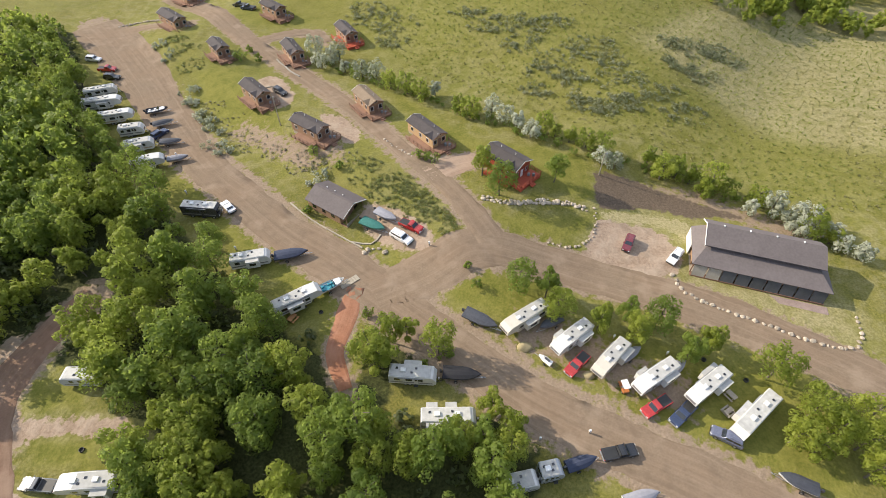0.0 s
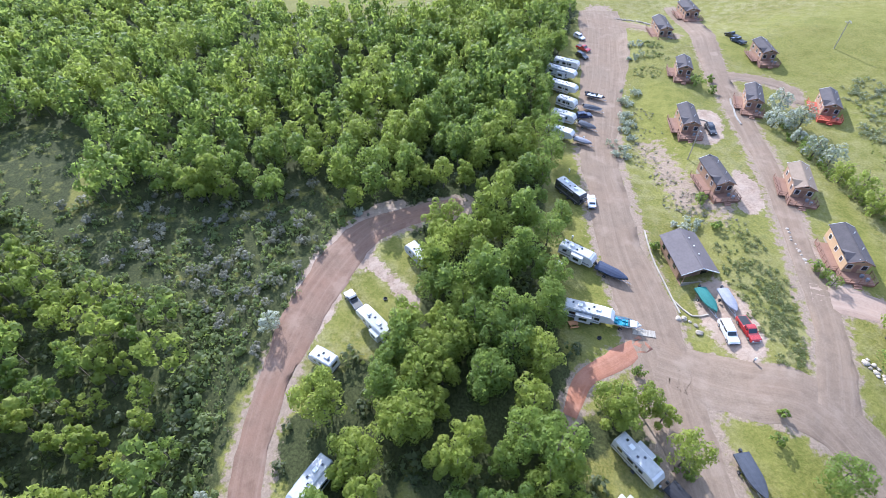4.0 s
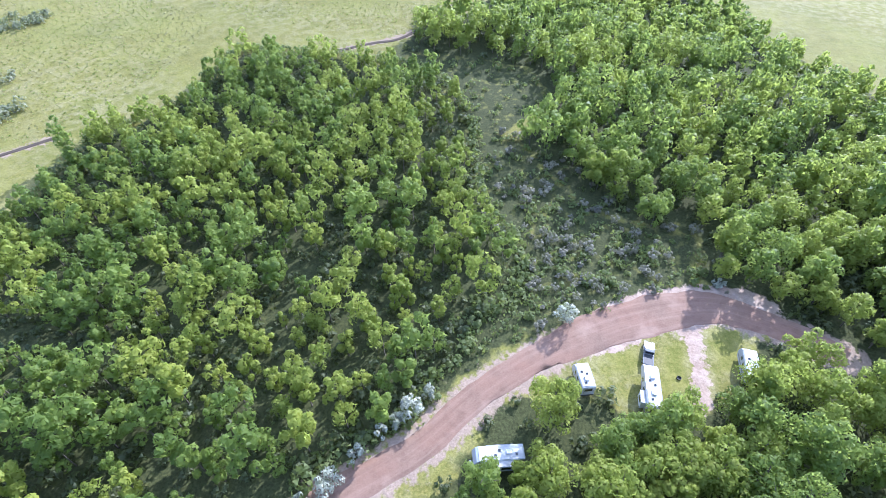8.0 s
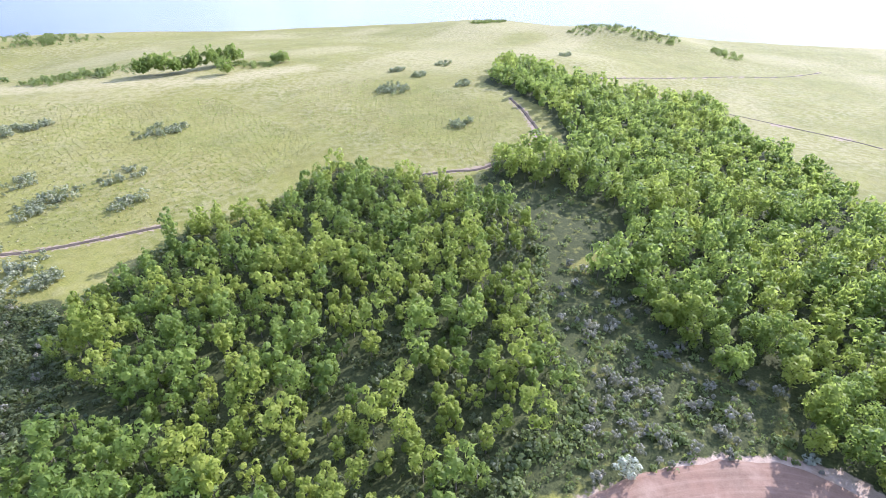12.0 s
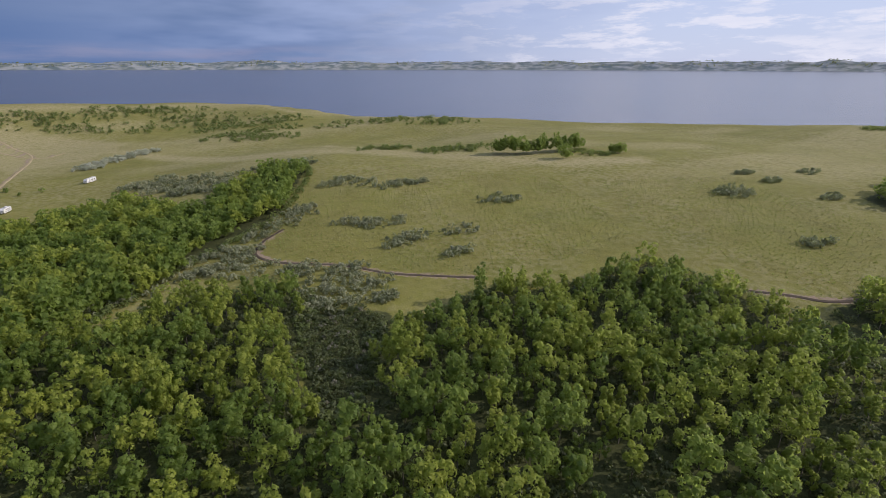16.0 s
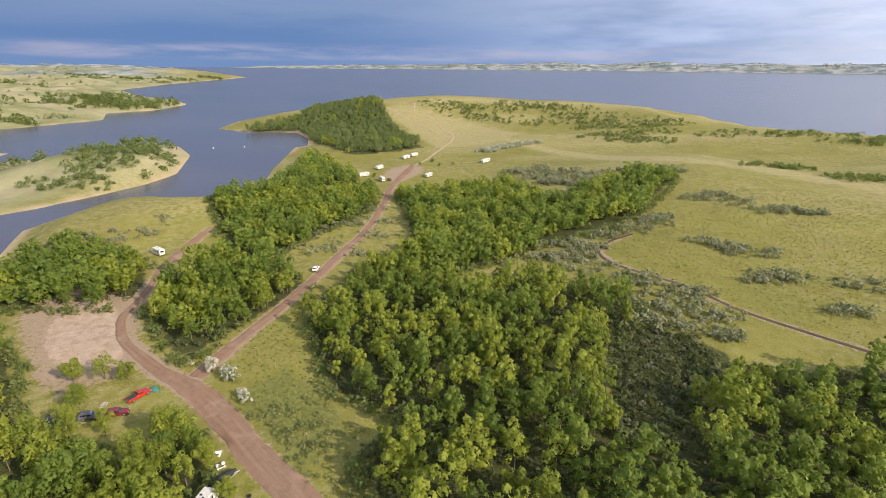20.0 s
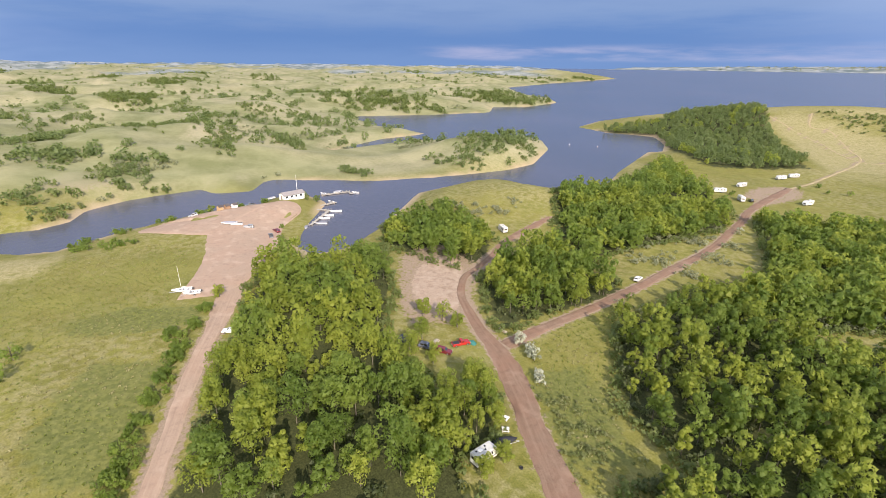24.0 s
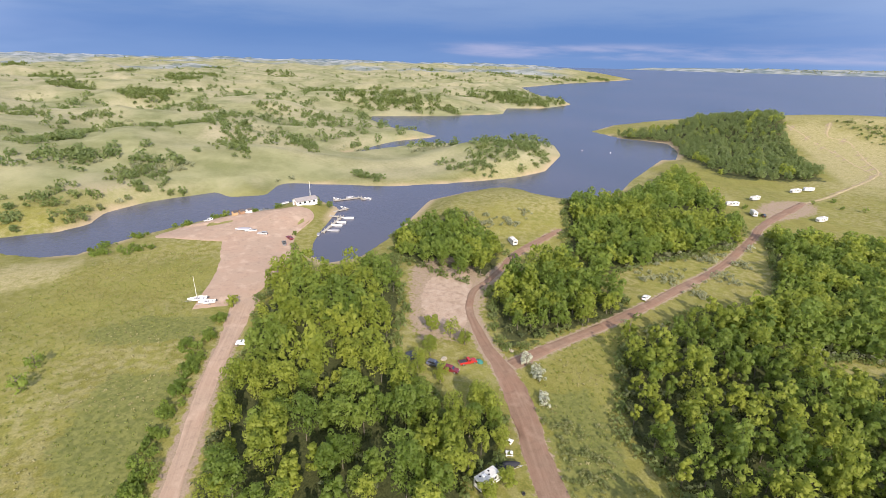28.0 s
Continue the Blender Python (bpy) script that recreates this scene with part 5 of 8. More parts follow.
BANK_BROWN = [(-56, 111), (-50, 107), (-44, 103), (-38, 100), (-32, 96), (-27, 98), (-36, 97), (-62, 118), (-67, 126)]
thicket("weeds", off_roads(clump(BANK_BROWN, 3.4, 24, 22), 0.9, False), KINDS["sage"], "leaf_dead", (0.14, 0.34), "dry grey-brown weeds on the worn bank", "weeds", 22)
LANE_SIDE = [(113.7, -219.9), (110.9, -227.8), (108.7, -237), (106.2, -246.8), (105.1, -257.6), (97.3, -194.7), (98.5, -188), (98.1, -207.5), (112.6, -192.6), (102.8, -261.9), (96.1, -197.1), (203.9, -168.9), (195, -180.1), (190.2, -197.4), (187.4, -183.9), (194, -171)] + [ (56, -89), (48, -76), (44, -74), (48, -83), (66, -86), (59, -82), (52, -80), (38, -70), (40, -80), (118, -207), (115, -227), (103, -232), (92, -224), (84, -150), (84, -190), (84, -215), (90, -240)]
LOW_SIDE = [q for q in LANE_SIDE if q[1] > -100]
thicket("weeds", off_roads(clump(LOW_SIDE, 5.0, 14, 21), 0.3), KINDS["sage"], "leaf_weed", (0.3, 0.8), "rough green weeds along the track", "weeds", 21)
thicket("shrubs", off_roads(clump([q for q in LANE_SIDE if q[1] <= -100], 5.0, 12, 13), 0.3), KINDS["clump"], "leaf_sage", (0.4, 1.0), "grey-green brush along the track", "shrubs", 13)
FIELD_SIDE = [(158, -20), (154, -14), (131, -8), (124, -4), (116, 0), (107, 3), (100, 6), (140, -12), (168, -26), (148, -14), (93, 8)]
thicket("shrubs", off_roads(clump(FIELD_SIDE, 3.0, 14, 14), 0.2), KINDS["bush"], "leaf", (0.5, 1.1), "green brush beside the marina road", "shrubs", 14)
CHANNEL = [(285, 15), (285, 0), (290, -15), (294, -35), (300, -55), (301, -75), (308, -92), (270, 5), (262, -8)]
thicket("shrubs", dry_land(clump(CHANNEL, 5, 16, 15), 0.5), KINDS["low"], "leaf", (0.6, 1.3), "green reeds and brush at the water's edge", "shrubs", 15)

# brush in the hollows of the far side, from near to far
FAR_BRUSH = [(367, -330), (363, -345), (352, -352), (350, -180), (342, -258), (312, -265), (328, -298), (363, -336), (329, -349), (558, -60), (455, -108), (486, -181), (691, -277), (679, 20), (763, 53),
             (517, 33), (726, -16), (821, -88), (754, -133), (443, 11), (390, -29), (335, 45), (352, 17), (912, -226), (723, -223), (560, 0), (600, -90), (640, -150), (520, -120)]
FAR_WOODS = [(849, -885), (826, -794), (1872, -1700), (1553, -1642), (852, -442), (874, -516), (784, -523), (866, -761), (838, -838), (1321, -3), (2098, -157), (1466, -230), (1820, -613), (2363, -1077), (1435, -848), (2437, -1663),
             (2032, -1816), (1577, -1819), (1551, -2028), (1147, -126), (2412, -518), (2405, 147), (1067, -431), (2123, 48), (1200, -600), (1700, -300), (1600, -1200), (1000, -100)]
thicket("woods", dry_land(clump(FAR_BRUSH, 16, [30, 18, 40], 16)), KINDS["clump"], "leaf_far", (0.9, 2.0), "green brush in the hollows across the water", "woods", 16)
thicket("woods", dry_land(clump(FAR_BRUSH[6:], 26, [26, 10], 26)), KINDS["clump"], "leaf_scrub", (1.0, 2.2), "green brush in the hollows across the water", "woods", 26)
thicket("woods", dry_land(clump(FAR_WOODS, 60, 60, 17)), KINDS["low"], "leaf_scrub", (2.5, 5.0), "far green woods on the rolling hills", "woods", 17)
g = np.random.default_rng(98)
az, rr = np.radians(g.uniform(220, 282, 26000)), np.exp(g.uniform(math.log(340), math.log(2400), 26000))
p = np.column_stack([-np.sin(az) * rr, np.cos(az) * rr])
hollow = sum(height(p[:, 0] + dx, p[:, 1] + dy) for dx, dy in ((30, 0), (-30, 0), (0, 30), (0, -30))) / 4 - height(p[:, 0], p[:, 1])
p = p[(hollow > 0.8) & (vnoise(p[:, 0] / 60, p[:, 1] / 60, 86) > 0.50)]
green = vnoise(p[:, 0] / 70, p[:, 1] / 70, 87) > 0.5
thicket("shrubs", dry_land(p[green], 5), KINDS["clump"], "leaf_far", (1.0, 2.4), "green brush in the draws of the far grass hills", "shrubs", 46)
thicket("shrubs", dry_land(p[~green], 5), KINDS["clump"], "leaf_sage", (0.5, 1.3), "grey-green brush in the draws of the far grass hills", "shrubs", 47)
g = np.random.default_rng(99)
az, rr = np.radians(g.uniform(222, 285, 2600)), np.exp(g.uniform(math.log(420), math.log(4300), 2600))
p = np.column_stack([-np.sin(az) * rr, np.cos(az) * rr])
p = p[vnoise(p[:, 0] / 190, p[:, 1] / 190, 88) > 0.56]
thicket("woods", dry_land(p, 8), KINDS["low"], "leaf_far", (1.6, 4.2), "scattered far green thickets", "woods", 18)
az, rr = np.radians(g.uniform(62, 205, 2200)), g.uniform(4680, 4900, 2200)
p = np.column_stack([-np.sin(az) * rr, np.cos(az) * rr])
p = p[vnoise(p[:, 0] / 150, p[:, 1] / 150, 89) > 0.5]
thicket("woods", dry_land(p, 8), KINDS["low"], "leaf_sage", (2.0, 5.0), "dark woods along the far shore's bluffs", "woods", 19)

# ---------------------------------------------------------------- modelling helpers
def part(name, bm, material, parent=None, label="", at=None, flat=True):
    """Links a bmesh as one mesh object, under a thing if one is given."""
    me = bpy.data.meshes.new(name)
    bmesh.ops.recalc_face_normals(bm, faces=bm.faces)
    bm.to_mesh(me)
    bm.free()
    me.materials.append(M[material] if isinstance(material, str) else material)
    if not flat:
        for q in me.polygons:
            q.use_smooth = True
    ob = new(name, me)
    if parent is not None:
        ob.parent = parent
    if at is not None:
        ob.matrix_basis = at
    if label:
        ob["label"] = label
    return ob


def twin(ob, at):
    """Another part on the same mesh."""
    o = ob.copy()
    scene.collection.objects.link(o)
    o.matrix_basis = at
    return o


def box(bm, x0, x1, y0, y1, z0, z1, bevel=0.0):
    c = [bm.verts.new((x, y, z)) for x in (x0, x1) for y in (y0, y1) for z in (z0, z1)]
    fs = [bm.faces.new([c[i] for i in q]) for q in ((0, 1, 3, 2), (4, 6, 7, 5), (0, 4, 5, 1), (2, 3, 7, 6), (0, 2, 6, 4), (1, 5, 7, 3))]
    if bevel:
        es = list({e for f in fs for e in f.edges})
        bmesh.ops.bevel(bm, geom=es, offset=bevel, segments=2, affect="EDGES", profile=0.5)
    return bm


def block(x0, x1, y0, y1, z0, z1, bevel=0.0):
    return box(bmesh.new(), x0, x1, y0, y1, z0, z1, bevel)


def extrude(profile, y0, y1, bevel=0.0, bm=None):
    """A side outline (x, z) drawn out across y."""
    bm = bm or bmesh.new()
    a = [bm.verts.new((x, y0, z)) for x, z in profile]
    b = [bm.verts.new((x, y1, z)) for x, z in profile]
    fs = [bm.faces.new(a[::-1]), bm.faces.new(b)]
    for i in range(len(a)):
        j = (i + 1) % len(a)
        fs.append(bm.faces.new((a[i], a[j], b[j], b[i])))
    if bevel:
        bmesh.ops.bevel(bm, geom=list({e for f in fs for e in f.edges}), offset=bevel, segments=2, affect="EDGES", profile=0.5)
    return bm


def tube(a, b, r, n=8, r2=None, bm=None):
    bm = bm or bmesh.new()
    a, b = Vector(a), Vector(b)
    axis = (b - a).normalized()
    s = axis.orthogonal().normalized()
    t = axis.cross(s)
    lo = [bm.verts.new(a + (s * math.cos(k * math.tau / n) + t * math.sin(k * math.tau / n)) * r) for k in range(n)]
    hi = [bm.verts.new(b + (s * math.cos(k * math.tau / n) + t * math.sin(k * math.tau / n)) * (r if r2 is None else r2)) for k in range(n)]
    for k in range(n):
        bm.faces.new((lo[k], lo[(k + 1) % n], hi[(k + 1) % n], hi[k]))
    bm.faces.new(lo[::-1]), bm.faces.new(hi)
    return bm


def ground_pose(x, y, heading, lift=0.0, length=4.0):
    """Stands on the ground, tilted with its slope along the heading."""
    c, s = math.cos(radians(heading)), math.sin(radians(heading))
    h = length / 2
    za, zb = float(height(x + c * h, y + s * h)), float(height(x - c * h, y - s * h))
    return Matrix.Translation((x, y, (za + zb) / 2 + lift)) @ Matrix.Rotation(radians(heading), 4, "Z") @ Matrix.Rotation(-math.atan2(za - zb, length), 4, "Y")


def paint(name, c, rough=0.35, coat=0.4, metal=0.0, vary=0.04):
    return plain(name, tuple(0.88 * v for v in c), tuple(min(1.08 * v, 0.95) for v in c), 9, 0.7, rough, metal, 0.002, coat, 0.5, vary)


M["white_shell"] = paint("white_fibreglass", (0.64, 0.63, 0.60), 0.4, 0.2)
M["cream_shell"] = paint("cream_fibreglass", (0.60, 0.56, 0.47), 0.45, 0.2)
M["grey_shell"] = paint("grey_fibreglass", (0.42, 0.44, 0.46), 0.4, 0.2)
M["black_shell"] = paint("black_fibreglass", (0.035, 0.035, 0.04), 0.3, 0.4)
M["membrane"] = plain("roof_membrane", (0.34, 0.335, 0.315), (0.55, 0.54, 0.51), 1.6, 0.35, 0.75, relief=0.004)
M["stripe"] = paint("trim_stripe", (0.20, 0.19, 0.20), 0.4)
M["tan_stripe"] = paint("tan_stripe", (0.42, 0.33, 0.23), 0.4)
M["glass"] = paint("dark_glass", (0.02, 0.024, 0.03), 0.08, 0.8)
M["tyre"] = plain("tyre_rubber", (0.018, 0.018, 0.018), (0.035, 0.034, 0.033), 20, 2, 0.9, relief=0.004)
M["rim"] = plain("wheel_rim", (0.42, 0.42, 0.43), (0.55, 0.55, 0.55), 12, 2, 0.35, 0.8, 0.002)
M["steel"] = plain("galvanised_steel", (0.38, 0.39, 0.40), (0.52, 0.53, 0.54), 10, 1, 0.45, 0.7, 0.003)
M["black_steel"] = plain("black_steel", (0.03, 0.03, 0.03), (0.06, 0.06, 0.06), 10, 1, 0.5, 0.3, 0.003)
M["plastic"] = plain("white_plastic", (0.66, 0.66, 0.64), (0.80, 0.80, 0.78), 8, 1, 0.55, relief=0.003)
M["lens"] = paint("clear_lens", (0.75, 0.75, 0.72), 0.1, 0.8)
M["tail"] = paint("red_lens", (0.40, 0.02, 0.02), 0.15, 0.6)
M["awning"] = plain("awning_cloth", (0.20, 0.21, 0.22), (0.30, 0.31, 0.32), 14, 1, 0.85, relief=0.004)
CAR = {"white": (0.80, 0.80, 0.80), "red": (0.42, 0.025, 0.022), "maroon": (0.17, 0.02, 0.03), "black": (0.018, 0.018, 0.02), "navy": (0.025, 0.04, 0.09),
       "slate": (0.13, 0.14, 0.20), "silver": (0.42, 0.43, 0.44), "grey": (0.16, 0.165, 0.17), "blue": (0.05, 0.11, 0.26)}
for key, value in CAR.items():
    M["car_" + key] = paint(key + "_car_paint", value, 0.25, 0.9, 0.15)
HULL = {"teal": (0.03, 0.36, 0.42), "green": (0.03, 0.15, 0.13), "grey": (0.24, 0.24, 0.27), "black": (0.02, 0.02, 0.025), "navy": (0.035, 0.045, 0.08), "white": (0.80, 0.80, 0.79), "charcoal": (0.06, 0.065, 0.08)}
for key, value in HULL.items():
    M["hull_" + key] = paint(key + "_gel_coat", value, 0.3, 0.5)
    M["cover_" + key] = plain(key + "_canvas", tuple(v * 0.8 for v in value), tuple(min(v * 1.25 + 0.01, 0.9) for v in value), 10, 1.2, 0.85, relief=0.02)


def wheel(parent, x, y, r=0.36, w=0.24, name="wheel"):
    if "tyre_mesh" not in TREES:
        t = part("wheel", tube((0, -0.5, 0), (0, 0.5, 0), 1.0, 18), "tyre")
        q = part("rim", tube((0, -0.53, 0), (0, 0.53, 0), 0.58, 12), "rim")
        TREES["tyre_mesh"] = (t.data, q.data)
        bpy.data.objects.remove(t), bpy.data.objects.remove(q)
    tm, rm = TREES["tyre_mesh"]
    o = new(name, tm)
    o.parent = parent
    o.matrix_basis = Matrix.Translation((x, y, r)) @ Matrix.Diagonal((r, w, r, 1))
    i = new("rim", rm)
    i.parent = o
    return o


def panel(name, mat, parent, x0, x1, y0, y1, z0, z1, label=""):
    return part(name, block(x0, x1, y0, y1, z0, z1), mat, parent, label)


# ---------------------------------------------------------------- campers
def camper(x, y, heading, length=9.0, style="fifth", shell="white_shell", stripe="stripe", slides=(), label="", awning=True, turn=0):
    """A towed camper, nose towards +x: style fifth (raised nose), trailer or van (a motorhome)."""
    root = new({"fifth": "fifth_wheel_camper", "trailer": "travel_trailer", "van": "motorhome"}[style])
    root.matrix_world = ground_pose(x, y, heading + turn, 0.0, length)
    h, w = length / 2, 1.24
    if style == "fifth":
        side = [(-h, 0.65), (h - 2.6, 0.65), (h - 2.4, 1.45), (h - 0.5, 1.50), (h, 1.9), (h - 0.15, 2.7), (h - 0.9, 3.35), (h - 2.6, 3.45), (-h + 0.15, 3.25), (-h, 3.1)]
        top = 3.3
    elif style == "trailer":
        side = [(-h, 0.55), (h - 0.5, 0.55), (h, 1.0), (h, 1.9), (h - 0.5, 2.85), (h - 0.9, 3.0), (-h + 0.12, 3.0), (-h, 2.85)]
        top = 3.0
    else:
        side = [(-h, 0.5), (h - 0.2, 0.5), (h, 0.8), (h - 0.05, 1.5), (h - 0.25, 3.0), (h - 0.5, 3.2), (-h + 0.1, 3.2), (-h, 3.05)]
        top = 3.2
    part("body", extrude(side, -w, w, 0.07), shell, root)
    roof_x1 = h - (2.5 if style == "fifth" else 0.95 if style == "trailer" else 0.55)
    part("roof", block(-h + 0.2, roof_x1, -w + 0.12, w - 0.12, top - 0.06, top + (0.10 if style != "fifth" else 0.13), 0.03), "membrane", root, "white rubber roof membrane")
    for s in (-1, 1):
        panel("stripe", stripe, root, -h + 0.1, h - (2.7 if style == "fifth" else 0.6), min(s * w, s * (w + 0.015)), max(s * w, s * (w + 0.015)), 1.05, 1.35)
        for k, (a, b) in enumerate(((0.12, 0.24), (0.36, 0.5), (0.62, 0.72))):
            xa, xb = -h + length * a, -h + length * b
            panel("window", "glass", root, xa, xb, min(s * w, s * (w + 0.02)), max(s * w, s * (w + 0.02)), 1.75, 2.45)
    door = panel("door", shell, root, -h + length * 0.535, -h + length * 0.535 + 0.68, -w - 0.035, -w, 0.8, 2.7)
    panel("window", "glass", door, -h + length * 0.535 + 0.14, -h + length * 0.535 + 0.54, -w - 0.05, -w - 0.035, 1.9, 2.45)
    panel("step", "black_steel", root, -h + length * 0.535, -h + length * 0.535 + 0.68, -w - 0.42, -w + 0.02, 0.42, 0.48)
    panel("rear_window", "glass", root, -h - 0.02, -h, -0.7, 0.7, 1.75, 2.45)
    panel("bumper", "black_steel", root, -h - 0.14, -h + 0.04, -1.1, 1.1, 0.45, 0.6)
    if style == "van":
        panel("windshield", "glass", root, h - 0.16, h - 0.06, -1.1, 1.1, 1.55, 2.5)
        for s in (-1, 1):
            panel("headlight", "lens", root, h - 0.03, h + 0.03, s * 0.85 - 0.18, s * 0.85 + 0.18, 0.85, 1.1)
    elif style == "fifth":
        panel("nose_cap", "stripe", root, h - 0.22, h - 0.02, -0.9, 0.9, 2.05, 2.5)
        part("landing_gear", tube((h - 2.2, 0.8, 0.0), (h - 2.2, 0.8, 1.5), 0.06), "black_steel", root)
        part("landing_gear", tube((h - 2.2, -0.8, 0.0), (h - 2.2, -0.8, 1.5), 0.06), "black_steel", root)
    else:
        panel("front_window", "glass", root, h - 0.01, h + 0.015, -0.8, 0.8, 1.35, 1.85)
        bm = tube((h - 0.3, 0.55, 0.52), (h + 1.2, 0.0, 0.5), 0.05, 6)
        tube((h - 0.3, -0.55, 0.52), (h + 1.2, 0.0, 0.5), 0.05, 6, bm=bm)
        part("hitch", bm, "black_steel", root)
        part("propane_tank", tube((h + 0.35, 0.14, 0.55), (h + 0.35, 0.14, 1.0), 0.15, 12), "plastic", root)
        part("jack", tube((h + 0.9, 0, 0.0), (h + 0.9, 0, 0.95), 0.04), "black_steel", root)
    ac = part("air_conditioner", block(-0.45, 0.45, -0.38, 0.38, 0, 0.30, 0.08), "plastic", root, at=Matrix.Translation((-h + length * 0.30, 0, top + 0.1)))
    if length > 8.5:
        twin(ac, Matrix.Translation((-h + length * 0.66, 0, top + 0.1)))
    v = part("roof_vent", block(-0.19, 0.19, -0.19, 0.19, 0, 0.12, 0.03), "glass", root, at=Matrix.Translation((-h + length * 0.16, 0.35, top + 0.1)))
    twin(v, Matrix.Translation((-h + length * 0.48, -0.35, top + 0.1)))
    twin(v, Matrix.Translation((-h + length * 0.57, 0.45, top + 0.1)))
    for a, n, s in slides:
        xa = -h + length * a
        b = part("slide_out", block(xa, xa + n, min(s * (w - 0.1), s * (w + 0.85)), max(s * (w - 0.1), s * (w + 0.85)), 0.95, 2.8, 0.05), shell, root)
        panel("window", "glass", b, xa + n * 0.25, xa + n * 0.75, min(s * (w + 0.85), s * (w + 0.87)), max(s * (w + 0.85), s * (w + 0.87)), 1.6, 2.3)
        panel("slide_topper", "membrane", b, xa - 0.03, xa + n + 0.03, min(s * (w - 0.05), s * (w + 0.92)), max(s * (w - 0.05), s * (w + 0.92)), 2.805, 2.84)
    if awning:
        part("awning", tube((-h + length * 0.2, -w - 0.1, top - 0.25), (-h + length * 0.72, -w - 0.1, top - 0.25), 0.09, 10), "awning", root)
    part("ladder", extrude([(-h - 0.08, 0.9), (-h - 0.04, 0.9), (-h - 0.04, top), (-h - 0.08, top)], 0.8, 0.85), "steel", root)
    for s in (-1, 1):
        if style == "van":
            for xx in (h - 1.4, -h + 2.2):
                wheel(root, xx, s * 1.08, 0.44, 0.28)
        else:
            for xx in (-0.75 - length * 0.06, 0.05 - length * 0.06):
                wheel(root, xx, s * 1.1, 0.36, 0.22)
    return tagged(root, label or "white fifth-wheel camper parked on its gravel site", "camper", "campers on the sites")


# ---------------------------------------------------------------- cars
def car(x, y, heading, kind="suv", colour="white", label="", turn=0):
    root = new({"suv": "car", "pickup": "pickup_truck", "sedan": "car", "van": "van"}[kind])
    length = {"suv": 4.9, "pickup": 5.7, "sedan": 4.7, "van": 5.5}[kind]
    root.matrix_world = ground_pose(x, y, heading + turn, 0.0, length)
    h, mat = length / 2, "car_" + colour
    body = [(-h, 0.45), (-h + 0.1, 0.32), (h - 0.1, 0.30), (h, 0.5), (h - 0.03, 0.80), (h - 0.25, 0.98), (h - 1.35, 1.08)]
    if kind == "pickup":
        body += [(-0.35, 1.10), (-0.4, 1.12), (-h + 0.03, 1.10), (-h, 0.95)]
        cabin = [(h - 1.45, 1.05), (h - 2.15, 1.72), (h - 2.5, 1.80), (-0.25, 1.78), (-0.42, 1.05)]
    elif kind == "sedan":
        body += [(-h + 0.9, 1.05), (-h + 0.05, 0.98), (-h, 0.8)]
        cabin = [(h - 1.4, 1.0), (h - 2.2, 1.42), (h - 2.6, 1.47), (-h + 1.3, 1.42), (-h + 0.55, 1.0)]
    else:
        body += [(-h + 0.05, 1.12), (-h, 0.95)]
        cabin = [(h - 1.4, 1.05), (h - 2.1, 1.70), (h - 2.5, 1.80), (-h + 0.45, 1.78), (-h + 0.06, 1.05)]
    w = 0.98 if kind in ("pickup", "van") else 0.92
    part("body", extrude(body, -w, w, 0.07), mat, root)
    part("cabin", extrude(cabin, -w + 0.13, w - 0.13, 0.06), mat, root)
    (ax, az), (bx, bz) = cabin[0], cabin[1]
    dx, dz = (bx - ax), (bz - az)
    pane = [(ax + dx * 0.14 + 0.02, az + dz * 0.14), (ax + dx * 0.9 + 0.02, az + dz * 0.9), (ax + dx * 0.9 - 0.05, az + dz * 0.9), (ax + dx * 0.14 - 0.05, az + dz * 0.14)]
    part("windshield", extrude(pane, -w + 0.22, w - 0.22), "glass", root)
    (ax, az), (bx, bz) = cabin[-1], cabin[-2]
    dx, dz = (bx - ax), (bz - az)
    pane = [(ax + dx * 0.3 - 0.025, az + dz * 0.3), (ax + dx * 0.88 - 0.025, az + dz * 0.88), (ax + dx * 0.88 + 0.05, az + dz * 0.88), (ax + dx * 0.3 + 0.05, az + dz * 0.3)]
    part("rear_window", extrude(pane, -w + 0.25, w - 0.25), "glass", root)
    zt = cabin[2][1]
    sx0, sx1 = cabin[-2][0] + 0.15, cabin[1][0] - 0.05
    for s in (-1, 1):
        y0 = s * (w - 0.13)
        mid = (sx0 + sx1) / 2
        for a, b in ((sx0, mid - 0.06), (mid + 0.06, sx1)):
            panel("side_window", "glass", root, a, b, min(y0, y0 + s * 0.015), max(y0, y0 + s * 0.015), 1.16, zt - 0.16)
        panel("headlight", "lens", root, h - 0.08, h + 0.01, s * (w - 0.3) - 0.16, s * (w - 0.3) + 0.16, 0.66, 0.82)
        panel("tail_light", "tail", root, -h - 0.01, -h + 0.06, s * (w - 0.14) - 0.08, s * (w - 0.14) + 0.08, 0.70, 0.98)
        part("mirror", block(cabin[0][0] - 0.45, cabin[0][0] - 0.3, min(s * (w - 0.05), s * (w + 0.17)), max(s * (w - 0.05), s * (w + 0.17)), 1.08, 1.24, 0.03), mat, root)
        for xx in (h - 0.95, -h + 1.05):
            wheel(root, xx, s * (w - 0.10), 0.37 if kind != "sedan" else 0.33, 0.24)
    panel("bumper", "steel" if kind == "pickup" else "black_steel", root, h - 0.02, h + 0.09, -w + 0.08, w - 0.08, 0.42, 0.58)
    panel("rear_bumper", "steel" if kind == "pickup" else "black_steel", root, -h - 0.10, -h + 0.02, -w + 0.08, w - 0.08, 0.44, 0.58)
    if kind == "pickup":
        panel("bed_liner", "black_steel", root, -h + 0.14, -0.52, -w + 0.16, w - 0.16, 1.105, 1.125, "dark open truck bed")
